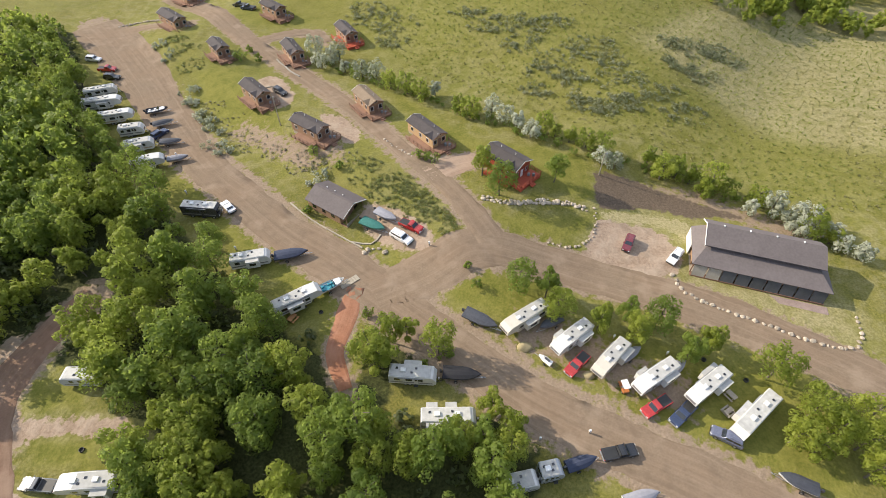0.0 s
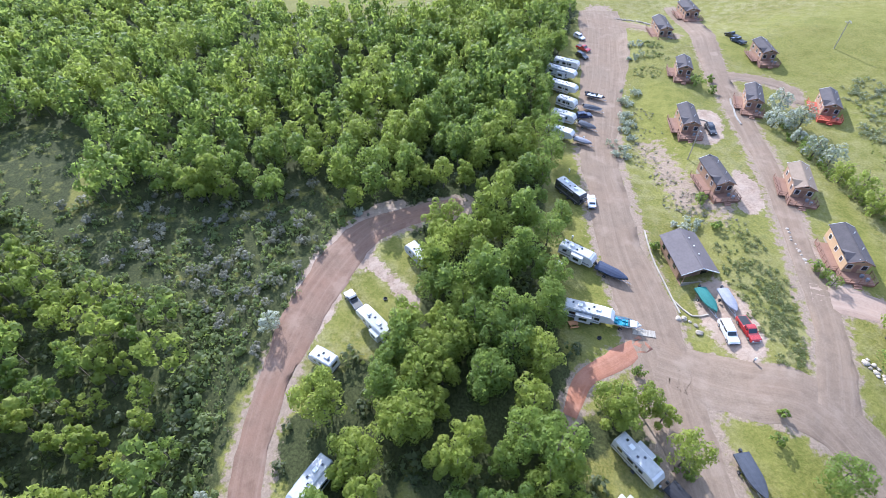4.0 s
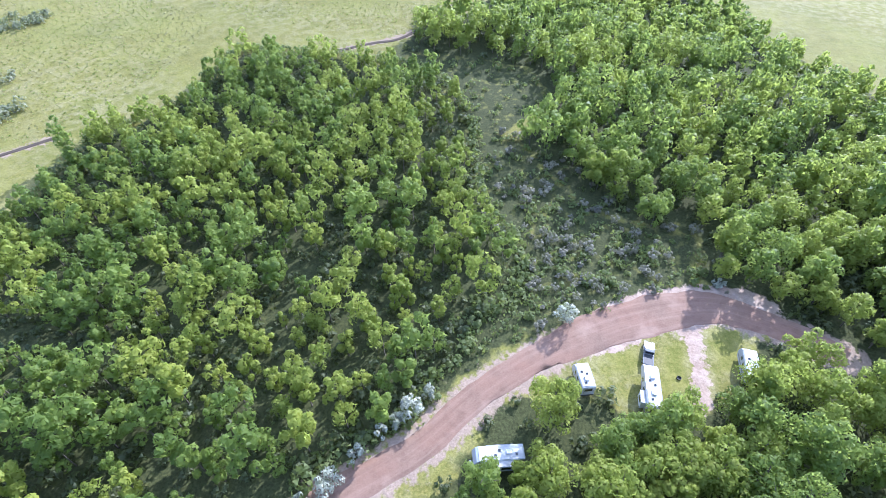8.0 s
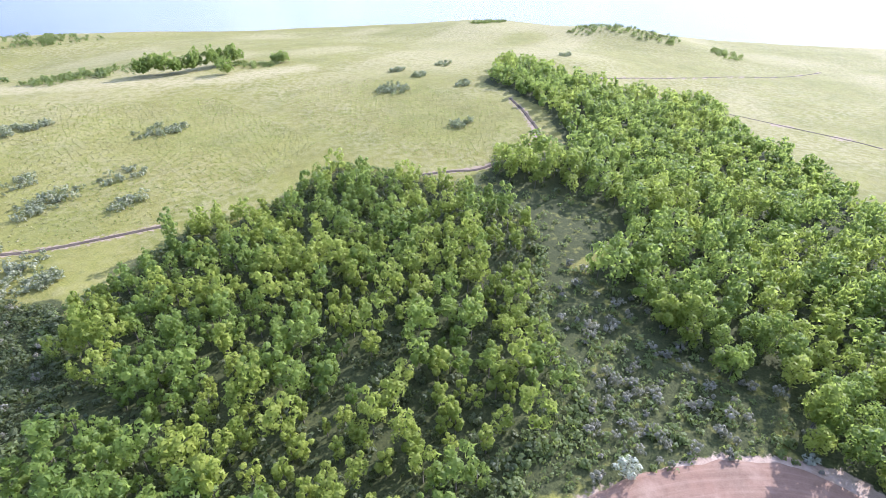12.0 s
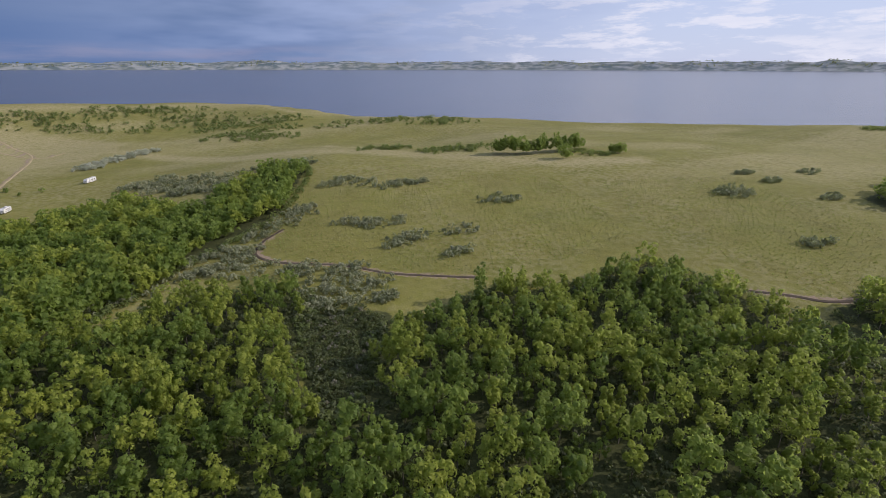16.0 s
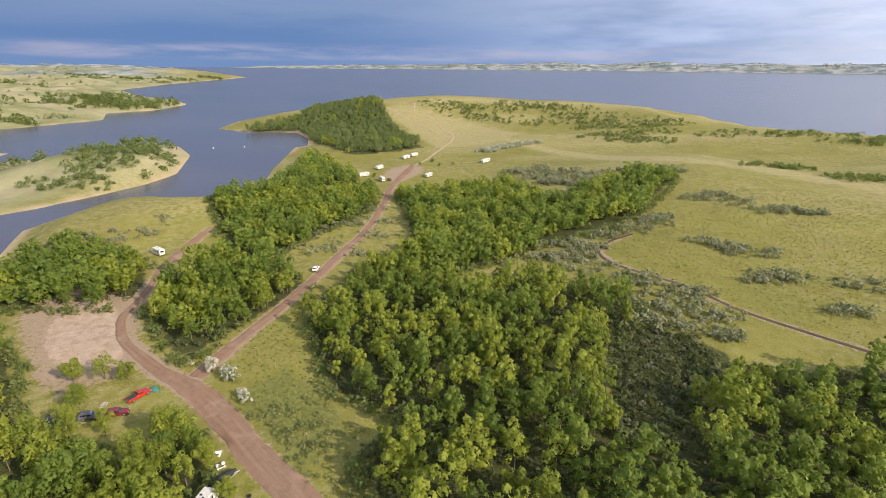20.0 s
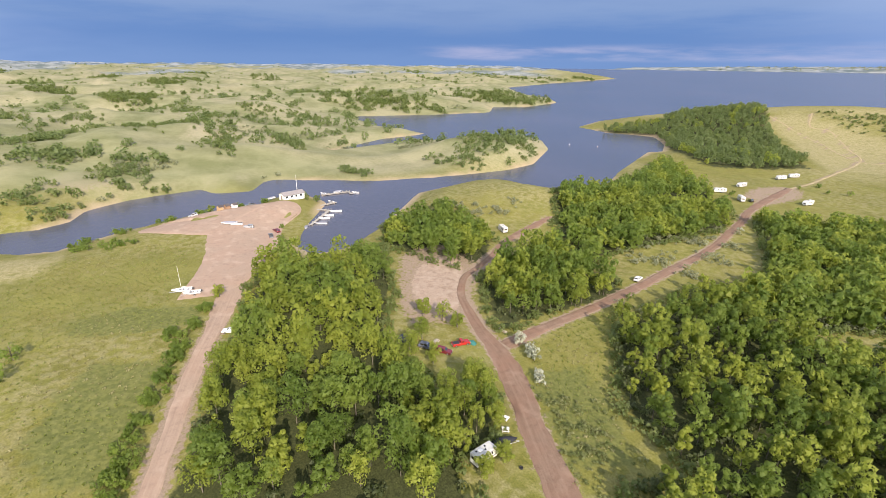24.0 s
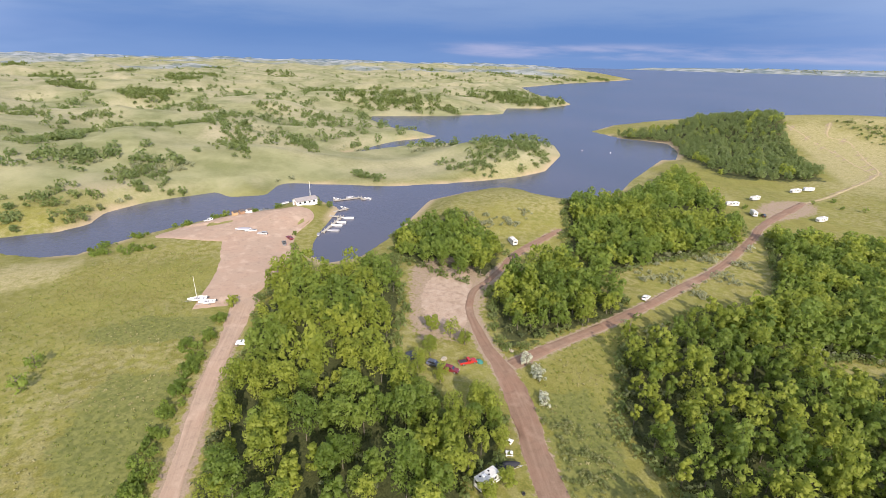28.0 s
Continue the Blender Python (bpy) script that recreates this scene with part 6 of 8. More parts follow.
    if kind in ("suv", "van"):
        for s in (-1, 1):
            part("roof_rack", tube((-h + 0.7, s * 0.62, zt + 0.04), (h - 2.6, s * 0.62, zt + 0.04), 0.025, 6), "black_steel", root)
    return tagged(root, label, {"pickup": "pickup", "van": "van"}.get(kind, "car"))


# ---------------------------------------------------------------- boats
def hull_mesh(length, width, deep, top=False, swell=0.0):
    """A lofted hull, bow at +x; or the lid over it."""
    bm = bmesh.new()
    rows = []
    n = 9
    for i in range(n):
        u = i / (n - 1)
        x = -length / 2 + length * u
        half = width / 2 * (1 - max(0, (u - 0.45) / 0.55) ** 2.2) + 0.02
        keel = 0.0 + deep * 0.75 * max(0, (u - 0.6) / 0.4) ** 2
        rim = deep * (1 + 0.22 * u * u)
        if top:
            ridge = rim + swell * math.sin(math.pi * min(1, 0.18 + u * 0.8))
            sec = [(-half - 0.03, rim - 0.12), (-half, rim + 0.02), (-half * 0.5, rim + (ridge - rim) * 0.75), (0, ridge), (half * 0.5, rim + (ridge - rim) * 0.75), (half, rim + 0.02), (half + 0.03, rim - 0.12)]
        else:
            sec = [(-half, rim), (-half * 0.92, keel + (rim - keel) * 0.45), (-half * 0.45, keel + 0.06), (0, keel), (half * 0.45, keel + 0.06), (half * 0.92, keel + (rim - keel) * 0.45), (half, rim)]
        rows.append([bm.verts.new((x, q, z)) for q, z in sec])
    for a, b in zip(rows, rows[1:]):
        for k in range(len(a) - 1):
            bm.faces.new((a[k], a[k + 1], b[k + 1], b[k]))
    bm.faces.new(rows[0][::-1])
    return bm


def boat(x, y, heading, length=6.0, colour="white", cover="", label="", z=None, trailer=True, turn=0, name="boat"):
    root = new(name)
    if z is None:
        root.matrix_world = ground_pose(x, y, heading + turn, 0.0, length)
        base = 0.55
    else:
        root.matrix_world = Matrix.Translation((x, y, z)) @ Matrix.Rotation(radians(heading + turn), 4, "Z")
        base, trailer = -0.25, False
    up = Matrix.Translation((0, 0, base))
    wide, deep = length * 0.37, 0.85
    part("hull", hull_mesh(length, wide, deep), "hull_" + colour, root, at=up)
    if cover:
        part("cover", hull_mesh(length * 0.985, wide, deep, True, 0.5), "cover_" + cover, root, "taut " + cover + " canvas cover", at=up)
    else:
        deck = part("deck", block(length * 0.12, length * 0.36, -wide * 0.36, wide * 0.36, deep - 0.04, deep + 0.08, 0.05), "hull_white", root, at=up)
        teal = "teal" in label
        panel("floor", "teal" if teal else "plastic", root, -length * 0.44, length * 0.14, -wide * 0.40, wide * 0.40, base + 0.30, base + 0.34)
        for k, xx in enumerate((-0.36, -0.12, 0.0)):
            for s in (-1, 1):
                part("seat", block(length * xx, length * xx + 0.5, s * wide * 0.2 - 0.26, s * wide * 0.2 + 0.26, base + 0.34, base + 0.80, 0.06), "teal" if teal else "hull_white" if colour != "white" else "hull_grey", root)
        part("windshield", extrude([(length * 0.10, deep + 0.05), (length * 0.06, deep + 0.45), (length * 0.05, deep + 0.45), (length * 0.085, deep + 0.05)], -wide * 0.36, wide * 0.36), "glass", root, at=up)
    part("outboard_motor", block(-length / 2 - 0.55, -length / 2 - 0.05, -0.18, 0.18, base + 0.55, base + 1.25, 0.07), "black_shell", root)
    if trailer:
        bm = tube((-length * 0.45, 0.5, 0.5), (length * 0.3, 0.35, 0.5), 0.05, 6)
        tube((-length * 0.45, -0.5, 0.5), (length * 0.3, -0.35, 0.5), 0.05, 6, bm=bm)
        tube((length * 0.3, 0.35, 0.5), (length * 0.62, 0, 0.48), 0.05, 6, bm=bm)
        tube((length * 0.3, -0.35, 0.5), (length * 0.62, 0, 0.48), 0.05, 6, bm=bm)
        tube((-length * 0.15, -wide * 0.5, 0.36), (-length * 0.15, wide * 0.5, 0.36), 0.05, 6, bm=bm)
        part("trailer_frame", bm, "steel", root)
        part("trailer_jack", tube((length * 0.56, 0, 0.0), (length * 0.56, 0, 0.7), 0.035, 6), "black_steel", root)
        for s in (-1, 1):
            wheel(root, -length * 0.15, s * (wide * 0.5 + 0.08), 0.33, 0.2)
    return tagged(root, label, "boat")


def jet_ski(x, y, heading):
    root = new("jet_ski")
    root.matrix_world = ground_pose(x, y, heading, 0.0, 2.6)
    part("hull", hull_mesh(2.8, 1.1, 0.5), "hull_white", root, at=Matrix.Translation((0, 0, 0.4)))
    part("cover", hull_mesh(2.75, 1.1, 0.5, True, 0.35), "hull_white", root, at=Matrix.Translation((0, 0, 0.4)))
    part("seat", block(-0.9, 0.2, -0.2, 0.2, 1.15, 1.4, 0.08), "cover_charcoal", root)
    part("handlebar", tube((0.35, -0.4, 1.5), (0.35, 0.4, 1.5), 0.03, 6), "black_steel", root)
    part("trailer_frame", tube((-1.2, 0, 0.36), (2.3, 0, 0.40), 0.05, 6), "steel", root)
    for s in (-1, 1):
        wheel(root, -0.3, s * 0.7, 0.26, 0.16)
    tagged(root, "white jet ski on a small trailer by the road", "jet ski")

# ---------------------------------------------------------------- cabins, shed, hall
M["log"] = plain("stained_log_siding", (0.27, 0.16, 0.095), (0.42, 0.27, 0.165), 5, 0.6, 0.7, relief=0.03)
M["log_pale"] = plain("honey_log_siding", (0.40, 0.26, 0.13), (0.54, 0.37, 0.21), 5, 0.6, 0.7, relief=0.03)
M["log_red"] = plain("red_stained_siding", (0.30, 0.055, 0.030), (0.42, 0.095, 0.050), 5, 0.6, 0.7, relief=0.03)
M["deck_brown"] = plain("brown_deck_boards", (0.21, 0.115, 0.075), (0.31, 0.18, 0.12), 7, 0.8, 0.75, relief=0.02)
M["deck_red"] = plain("red_deck_boards", (0.38, 0.070, 0.035), (0.48, 0.11, 0.06), 7, 0.8, 0.7, relief=0.02)
M["shingle"] = plain("dark_shingles", (0.055, 0.048, 0.048), (0.105, 0.09, 0.088), 9, 0.8, 0.9, relief=0.03)
M["shingle_tan"] = plain("tan_shingles", (0.17, 0.125, 0.085), (0.25, 0.19, 0.135), 9, 0.8, 0.9, relief=0.03)
M["sheet_roof"] = plain("grey_brown_metal_roof", (0.135, 0.115, 0.112), (0.185, 0.16, 0.155), 2, 0.25, 0.8, 0.0, 0.01, spec=0.2)
M["white_trim"] = plain("white_painted_trim", (0.70, 0.69, 0.66), (0.82, 0.81, 0.78), 8, 1, 0.6, relief=0.004)
M["porch_screen"] = plain("dark_screen", (0.055, 0.06, 0.07), (0.10, 0.105, 0.115), 14, 1, 0.5, relief=0.002)
M["rock"] = plain("pale_fieldstone", (0.30, 0.25, 0.19), (0.50, 0.43, 0.34), 3, 0.9, 0.9, relief=0.05, vary=0.22)
M["timber"] = plain("weathered_timber", (0.30, 0.26, 0.20), (0.44, 0.39, 0.31), 6, 0.8, 0.85, relief=0.02)
M["pale_timber"] = plain("bleached_timber", (0.27, 0.245, 0.205), (0.40, 0.37, 0.32), 6, 0.8, 0.85, relief=0.02)


def gable(length, width, eave, ridge, z0=0.0, x0=None):
    """A house body, ridge along x."""
    bm = bmesh.new()
    a, b = (-length / 2, length / 2) if x0 is None else (x0, x0 + length)
    sec = [(-width / 2, z0), (width / 2, z0), (width / 2, eave), (0, ridge), (-width / 2, eave)]
    p = [bm.verts.new((a, y, z)) for y, z in sec]
    q = [bm.verts.new((b, y, z)) for y, z in sec]
    bm.faces.new(p[::-1]), bm.faces.new(q)
    for i in range(5):
        j = (i + 1) % 5
        bm.faces.new((p[i], p[j], q[j], q[i]))
    return bm


def roof_plane(x0, x1, y_eave, z_eave, y_ridge, z_ridge, thick=0.16):
    bm = bmesh.new()
    c = [(x0, y_eave, z_eave), (x1, y_eave, z_eave), (x1, y_ridge, z_ridge), (x0, y_ridge, z_ridge)]
    lo = [bm.verts.new(q) for q in c]
    hi = [bm.verts.new((q[0], q[1], q[2] + thick)) for q in c]
    bm.faces.new(lo[::-1]), bm.faces.new(hi)
    for i in range(4):
        j = (i + 1) % 4
        bm.faces.new((lo[i], lo[j], hi[j], hi[i]))
    return bm


def railing(root, pts, z, mat, tall=1.0):
    """Posts and two rails along an open line."""
    for (ax, ay), (bx, by) in zip(pts, pts[1:]):
        for hh in (tall, tall * 0.5):
            part("rail", tube((ax, ay, z + hh), (bx, by, z + hh), 0.055, 4), mat, root)
        n = max(1, round(math.hypot(bx - ax, by - ay) / 1.5))
        for k in range(n + 1):
            u = k / n
            px, py = ax + (bx - ax) * u, ay + (by - ay) * u
            part("post", block(px - 0.06, px + 0.06, py - 0.06, py + 0.06, z - 0.05, z + tall + 0.06), mat, root)


def cabin(x, y, heading, length=8.0, width=5.2, wall="log", roof="shingle", deck="deck_brown", label="", eave=2.75, rise=0.95, side=-1, shed=False):
    """Cabin with a gabled roof, a dormer over the front and a raised deck round the front (+x) corner."""
    root = new("cabin")
    root.matrix_world = ground_pose(x, y, heading, 0.0, length)
    root.matrix_world = Matrix.Translation(root.matrix_world.translation) @ Matrix.Rotation(radians(heading), 4, "Z")
    base, h, w = 0.6, length / 2, width / 2
    part("foundation", block(-h + 0.05, h - 0.05, -w + 0.05, w - 0.05, -1.6, base), "rock", root, "pale stone foundation")
    part("wall", gable(length, width, base + eave, base + eave + rise, base - 0.02), wall, root)
    over, drop = 0.28, 0.28 * rise / w
    for s in (-1, 1):
        part("roof", roof_plane(-h - 0.4, h + 0.55, s * (w + over), base + eave - drop + 0.03, 0, base + eave + rise + 0.03), roof, root)
        part("fascia", roof_plane(h + 0.55, h + 0.6, s * (w + over + 0.03), base + eave - drop + 0.02, 0, base + eave + rise + 0.02, 0.22), "deck_brown" if wall != "log_red" else "white_trim", root)
        part("fascia", roof_plane(-h - 0.45, -h - 0.4, s * (w + over + 0.03), base + eave - drop + 0.02, 0, base + eave + rise + 0.02, 0.22), "white_trim", root)
    part("ridge_cap", block(-h - 0.42, h + 0.57, -0.14, 0.14, base + eave + rise + 0.16, base + eave + rise + 0.23), roof, root)
    for k, u in enumerate((-0.25, 0.2)):
        part("vent_pipe", tube((length * u, 0.9, base + eave + rise * 0.6), (length * u, 0.9, base + eave + rise + 0.35), 0.07, 8), "plastic", root)
    # cross gable on the sheltered side
    gx = h - 1.7
    for s in (-1, 1):
        part("dormer_roof", dormer_half(gx, w, base + eave, rise, s, side), roof, root)
    part("dormer_wall", extrude([(gx - 1.25, base + eave - 0.5), (gx + 1.25, base + eave - 0.5), (gx + 1.25, base + eave + 0.25), (gx, base + eave + rise * 0.72), (gx - 1.25, base + eave + 0.25)], min(side * (w + 0.02), side * (w - 0.6)), max(side * (w + 0.02), side * (w - 0.6))), wall, root)
    # deck
    dz = base + 0.02
    part("deck", block(h, h + 3.0, -w - 0.9, w + 0.9, dz - 0.22, dz), deck, root)
    y0, y1 = (-w - 2.5, -w) if side < 0 else (w, w + 2.5)
    part("deck", block(-h * 0.55, h, y0, y1, dz - 0.22, dz), deck, root)
    ys = side * (w + 2.45)
    railing(root, [(-h * 0.55, ys), (h, ys), (h, side * (w + 0.85)), (h + 2.95, side * (w + 0.85)), (h + 2.95, -side * (w + 0.85)), (h, -side * (w + 0.85))], dz, deck)
    part("deck_skirt", block(h + 0.05, h + 2.9, -w - 0.8, w + 0.8, -1.5, dz - 0.22), deck, root)
    part("step", block(h + 2.9, h + 3.5, -0.7, 0.7, dz - 0.42, dz - 0.22), deck, root)
    part("step", block(h + 3.4, h + 4.0, -0.7, 0.7, dz - 0.62, dz - 0.42), deck, root)
    # openings
    z1 = base + 0.95
    d = panel("door", "white_trim" if wall == "log_red" else "deck_brown", root, h, h + 0.05, -0.45, 0.45, base + 0.02, base + 2.1)
    panel("handle", "steel", d, h + 0.05, h + 0.1, 0.28, 0.36, base + 1.0, base + 1.1)
    for yy in (-w * 0.62, w * 0.62):
        f = panel("window", "white_trim", root, h, h + 0.045, yy - 0.55, yy + 0.55, z1 - 0.08, z1 + 1.18)
        panel("pane", "glass", f, h + 0.045, h + 0.06, yy - 0.46, yy + 0.46, z1, z1 + 1.1)
    f = panel("window", "white_trim", root, h, h + 0.045, -0.6, 0.6, base + eave + 0.15, base + eave + 0.95)
    panel("pane", "glass", f, h + 0.045, h + 0.06, -0.5, 0.5, base + eave + 0.22, base + eave + 0.88)
    for s in (-1, 1):
        for u in (-0.32, 0.02, 0.3):
            ya, yb = sorted((s * w, s * (w + 0.045)))
            yc, yd = sorted((s * (w + 0.045), s * (w + 0.06)))
            f = panel("window", "white_trim", root, length * u - 0.5, length * u + 0.5, ya, yb, z1 - 0.08, z1 + 1.08)
            panel("pane", "glass", f, length * u - 0.42, length * u + 0.42, yc, yd, z1, z1 + 1.0)
    # deck furniture
    for k in range(2):
        cx, cy = h + 1.1 + k * 0.9, -side * (w * 0.5) + k * 0.7
        part("deck_chair", block(cx - 0.28, cx + 0.28, cy - 0.28, cy + 0.28, dz, dz + 0.75, 0.08), "awning", root)
    return tagged(root, label, "cabin", "cabins on the terrace")


def dormer_half(gx, w, eave_z, rise, s, out):
    """One slope of the cross gable; s picks the slope, out the side it faces."""
    bm = bmesh.new()
    top, low = eave_z + rise * 0.78, eave_z + 0.12
    y0, y1 = out * (w + 0.5), out * 0.3
    c = [(gx, y0, top), (gx, y1, top), (gx + s * 1.5, out * (w - 0.5), low), (gx + s * 1.5, y0, low)]
    lo = [bm.verts.new(q) for q in c]
    hi = [bm.verts.new((q[0], q[1], q[2] + 0.14)) for q in c]
    bm.faces.new(lo), bm.faces.new(hi)
    for i in range(4):
        j = (i + 1) % 4
        bm.faces.new((lo[i], lo[j], hi[j], hi[i]))
    return bm


BROWN = "brown log cabin with a dark shingle roof and railed deck"
cabin(-34.8, 107.8, -36, 9.6, 4.1, label=BROWN)
cabin(-53.6, 125.5, -47, 9.6, 4.1, label="brown log cabin with railed deck beside the mown lawn")
cabin(-21.2, 120.8, -55, 9.0, 4.2, roof="shingle_tan", label="brown log cabin with a tan shingle roof and wide deck")
cabin(-4.6, 105.9, -50, 10.2, 4.3, wall="log_pale", label="honey-coloured log cabin with a dark roof and brown deck")
cabin(14.7, 93.4, -44, 9.6, 5.8, wall="log_red", deck="deck_red", eave=3.3, rise=1.2, label="large red cabin with dark roof and bright red deck")
cabin(-71.8, 151.2, -51, 7.4, 4.0, label="small dark brown cabin among bushes on the lawn")
cabin(-48.1, 149.8, -58, 9.2, 4.1, label="brown log cabin with railed deck by the silver hedge")
cabin(-32.7, 162.0, -59, 9.2, 4.1, deck="deck_red", label="brown log cabin with a reddish deck below the hill")
cabin(-95.7, 174.6, -41, 11.0, 4.4, label="long brown log cabin above the parking area")
cabin(-60.9, 179.4, -43, 9.4, 4.2, label="brown log cabin with dark roof at the terrace's end")
cabin(-101.3, 201.0, -38, 9.5, 5.2, label="brown log cabin with dark roof at the lane's end")


def camp_store():
    """The long brown building with a covered porch above the junction."""
    root = new("camp_store")
    root.matrix_world = Matrix.Translation((-25.6, 83.6, float(height(-25.6, 83.6)) - 0.6)) @ Matrix.Rotation(radians(-34), 4, "Z")
    length, w, eave, rise = 9.8, 3.5, 3.2, 1.5
    h = length / 2
    part("foundation", block(-h + 0.05, h - 0.05, -w + 0.05, w - 0.05, -1.4, 0.3), "rock", root)
    part("wall", gable(length, w * 2, eave, eave + rise, 0.28), "log", root)
    for s in (-1, 1):
        part("roof", roof_plane(-h - 0.4, h + 1.6, s * (w + 0.45), eave - 0.22, 0, eave + rise + 0.02), "sheet_roof", root)
        part("fascia", roof_plane(h + 1.6, h + 1.66, s * (w + 0.47), eave - 0.26, 0, eave + rise - 0.02, 0.24), "white_trim", root)
        for u in (-0.3, 0.0, 0.28):
            ya, yb = sorted((s * w, s * (w + 0.05)))
            panel("window", "glass", root, length * u - 0.5, length * u + 0.5, ya, yb, 1.3, 2.3)
        part("porch_post", block(h + 1.3, h + 1.45, s * 2.9 - 0.08, s * 2.9 + 0.08, -0.6, eave - 0.1), "log", root)
    part("ridge_cap", block(-h - 0.42, h + 1.62, -0.16, 0.16, eave + rise + 0.14, eave + rise + 0.22), "sheet_roof", root)
    part("porch_deck", block(h, h + 2.2, -w, w, -0.2, 0.25), "deck_brown", root)
    part("gate", block(h + 1.9, h + 2.0, -w, w, 0.3, 1.2), "timber", root)
    part("door", block(h, h + 0.06, -0.5, 0.5, 0.3, 2.4), "deck_brown", root)
    part("window", block(h, h + 0.05, 1.2, 2.4, 1.2, 2.2), "glass", root)
    for k in range(3):
        part("roof_vent", block(-2.5 + 2.4 * k - 0.1, -2.5 + 2.4 * k + 0.1, 0.9, 1.1, eave + rise - 0.55, eave + rise - 0.05), "white_trim", root)
    tagged(root, "brown timber store building with a grey roof and porch", "building")


camp_store()


def event_hall():
    """The long hall: low roof on all sides, a raised middle with its own roof, a screened porch in front."""
    root = new("event_hall")
    z0 = float(height(64, 66))
    root.matrix_world = Matrix.Translation((64.9, 66.2, z0)) @ Matrix.Rotation(radians(-17.5), 4, "Z")
    # local x along the front, y to the back
    hx, y0, y1 = 13.0, -6.0, 5.2
    part("foundation", block(-hx + 0.4, hx - 0.4, y0 + 0.6, y1 - 0.2, -2.5, 0.25), "rock", root)
    part("wall", block(-hx + 0.6, hx - 0.6, y0 + 2.6, y1 - 0.4, 0.2, 3.0), "log", root)
    low, mid = 3.0, 4.7
    ring_o = [(-hx, y0), (hx, y0), (hx, y1), (-hx, y1)]
    ring_i = [(-hx + 2.4, y0 + 4.4), (hx - 2.6, y0 + 4.4), (hx - 2.6, y1 - 0.6), (-hx + 2.4, y1 - 0.6)]
    for i in range(4):
        j = (i + 1) % 4
        bm = bmesh.new()
        c = [(*ring_o[i], low), (*ring_o[j], low), (*ring_i[j], mid), (*ring_i[i], mid)]
        lo = [bm.verts.new(q) for q in c]
        hi = [bm.verts.new((q[0], q[1], q[2] + 0.16)) for q in c]
        bm.faces.new(lo[::-1]), bm.faces.new(hi)
        for k in range(4):
            n = (k + 1) % 4
            bm.faces.new((lo[k], lo[n], hi[n], hi[k]))
        part("lower_roof", bm, "sheet_roof", root)
    xa, xb, ya, yb = -hx + 2.4, hx - 2.6, y0 + 4.4, y1 - 0.6
    part("clerestory_wall", block(xa, xb, ya, yb, 4.4, 5.5), "log", root)
    for k in range(7):
        x = xa + 1.4 + k * (xb - xa - 2.8) / 6
        part("clerestory_window", block(x - 1.05, x + 1.05, ya - 0.05, ya, 4.95, 5.42), "glass", root)
    yr = (ya + yb) / 2 + 1.0
    part("upper_roof", roof_plane(xa - 0.7, xb + 0.8, ya - 0.9, 5.45, yr, 7.1, 0.2), "sheet_roof", root)
    part("upper_roof", roof_plane(xa - 0.7, xb + 0.8, yb + 0.8, 5.55, yr, 7.1, 0.2), "sheet_roof", root)
    for x in (xa, xb - 0.1):
        part("gable_wall", extrude_x([(ya, 5.4), (yb, 5.4), (yr, 7.05)], x, x + 0.1), "white_trim", root)
    part("gable_trim", roof_plane(xa - 0.78, xa - 0.7, ya - 0.92, 5.4, yr, 7.06, 0.3), "white_trim", root)
    part("gable_trim", roof_plane(xa - 0.78, xa - 0.7, yb + 0.82, 5.5, yr, 7.06, 0.3), "white_trim", root)
    part("end_wall", block(-hx - 0.02, -hx + 0.12, y1 - 5.6, y1 - 0.2, 0.0, 2.95), "white_trim", root, "white end wall")
    # screened porch
    n = 9
    for k in range(n + 1):
        x = -hx + 0.5 + k * (2 * hx - 1.0) / n
        part("porch_post", block(x - 0.09, x + 0.09, y0 + 0.35, y0 + 0.55, -0.4, 3.05), "deck_brown", root)
        if k < n:
            q = (2 * hx - 1.0) / n
            part("porch_screen" if k > 1 else "porch_panel", slanted(x + 0.14, x + q - 0.14, y0 - 0.55, 0.4, y0 + 0.25, 2.9), "porch_screen" if k > 1 else "pale_timber", root)
    part("porch_rail", block(-hx + 0.4, hx - 0.4, y0 - 0.62, y0 - 0.5, 0.2, 0.45), "deck_brown", root)
    part("porch_floor", block(-hx + 0.4, hx - 0.4, y0 - 0.5, y0 + 2.6, -0.3, 0.22), "deck_brown", root)
    part("gravel_bed", block(-hx + 0.6, hx + 0.6, y0 - 3.0, y0 - 0.5, -2.0, 0.03, 0.4), "gravel_red", root, "reddish gravel bed before the porch")
    for k in range(4):
        part("roof_vent", block(-8 + k * 5 - 0.12, -8 + k * 5 + 0.12, yr - 0.2, yr + 0.2, 7.2, 7.45), "plastic", root)
    tagged(root, "long event hall with stepped grey-brown metal roofs", "building")


def extrude_x(profile, x0, x1):
    bm = bmesh.new()
    a = [bm.verts.new((x0, y, z)) for y, z in profile]
    b = [bm.verts.new((x1, y, z)) for y, z in profile]
    bm.faces.new(a[::-1]), bm.faces.new(b)
    for i in range(len(a)):
        j = (i + 1) % len(a)
        bm.faces.new((a[i], a[j], b[j], b[i]))
    return bm


def slanted(x0, x1, ya, za, yb, zb, thick=0.05):
    return roof_plane(x0, x1, ya, za, yb, zb, thick)


M["gravel_red"] = plain("reddish_gravel", (0.20, 0.145, 0.125), (0.34, 0.26, 0.23), 4, 0.6, 0.95, relief=0.08)
event_hall()


M["shingle_marina"] = plain("weathered_grey_shingle", (0.19, 0.17, 0.165), (0.29, 0.265, 0.255), 3, 0.4, 0.85, relief=0.02)


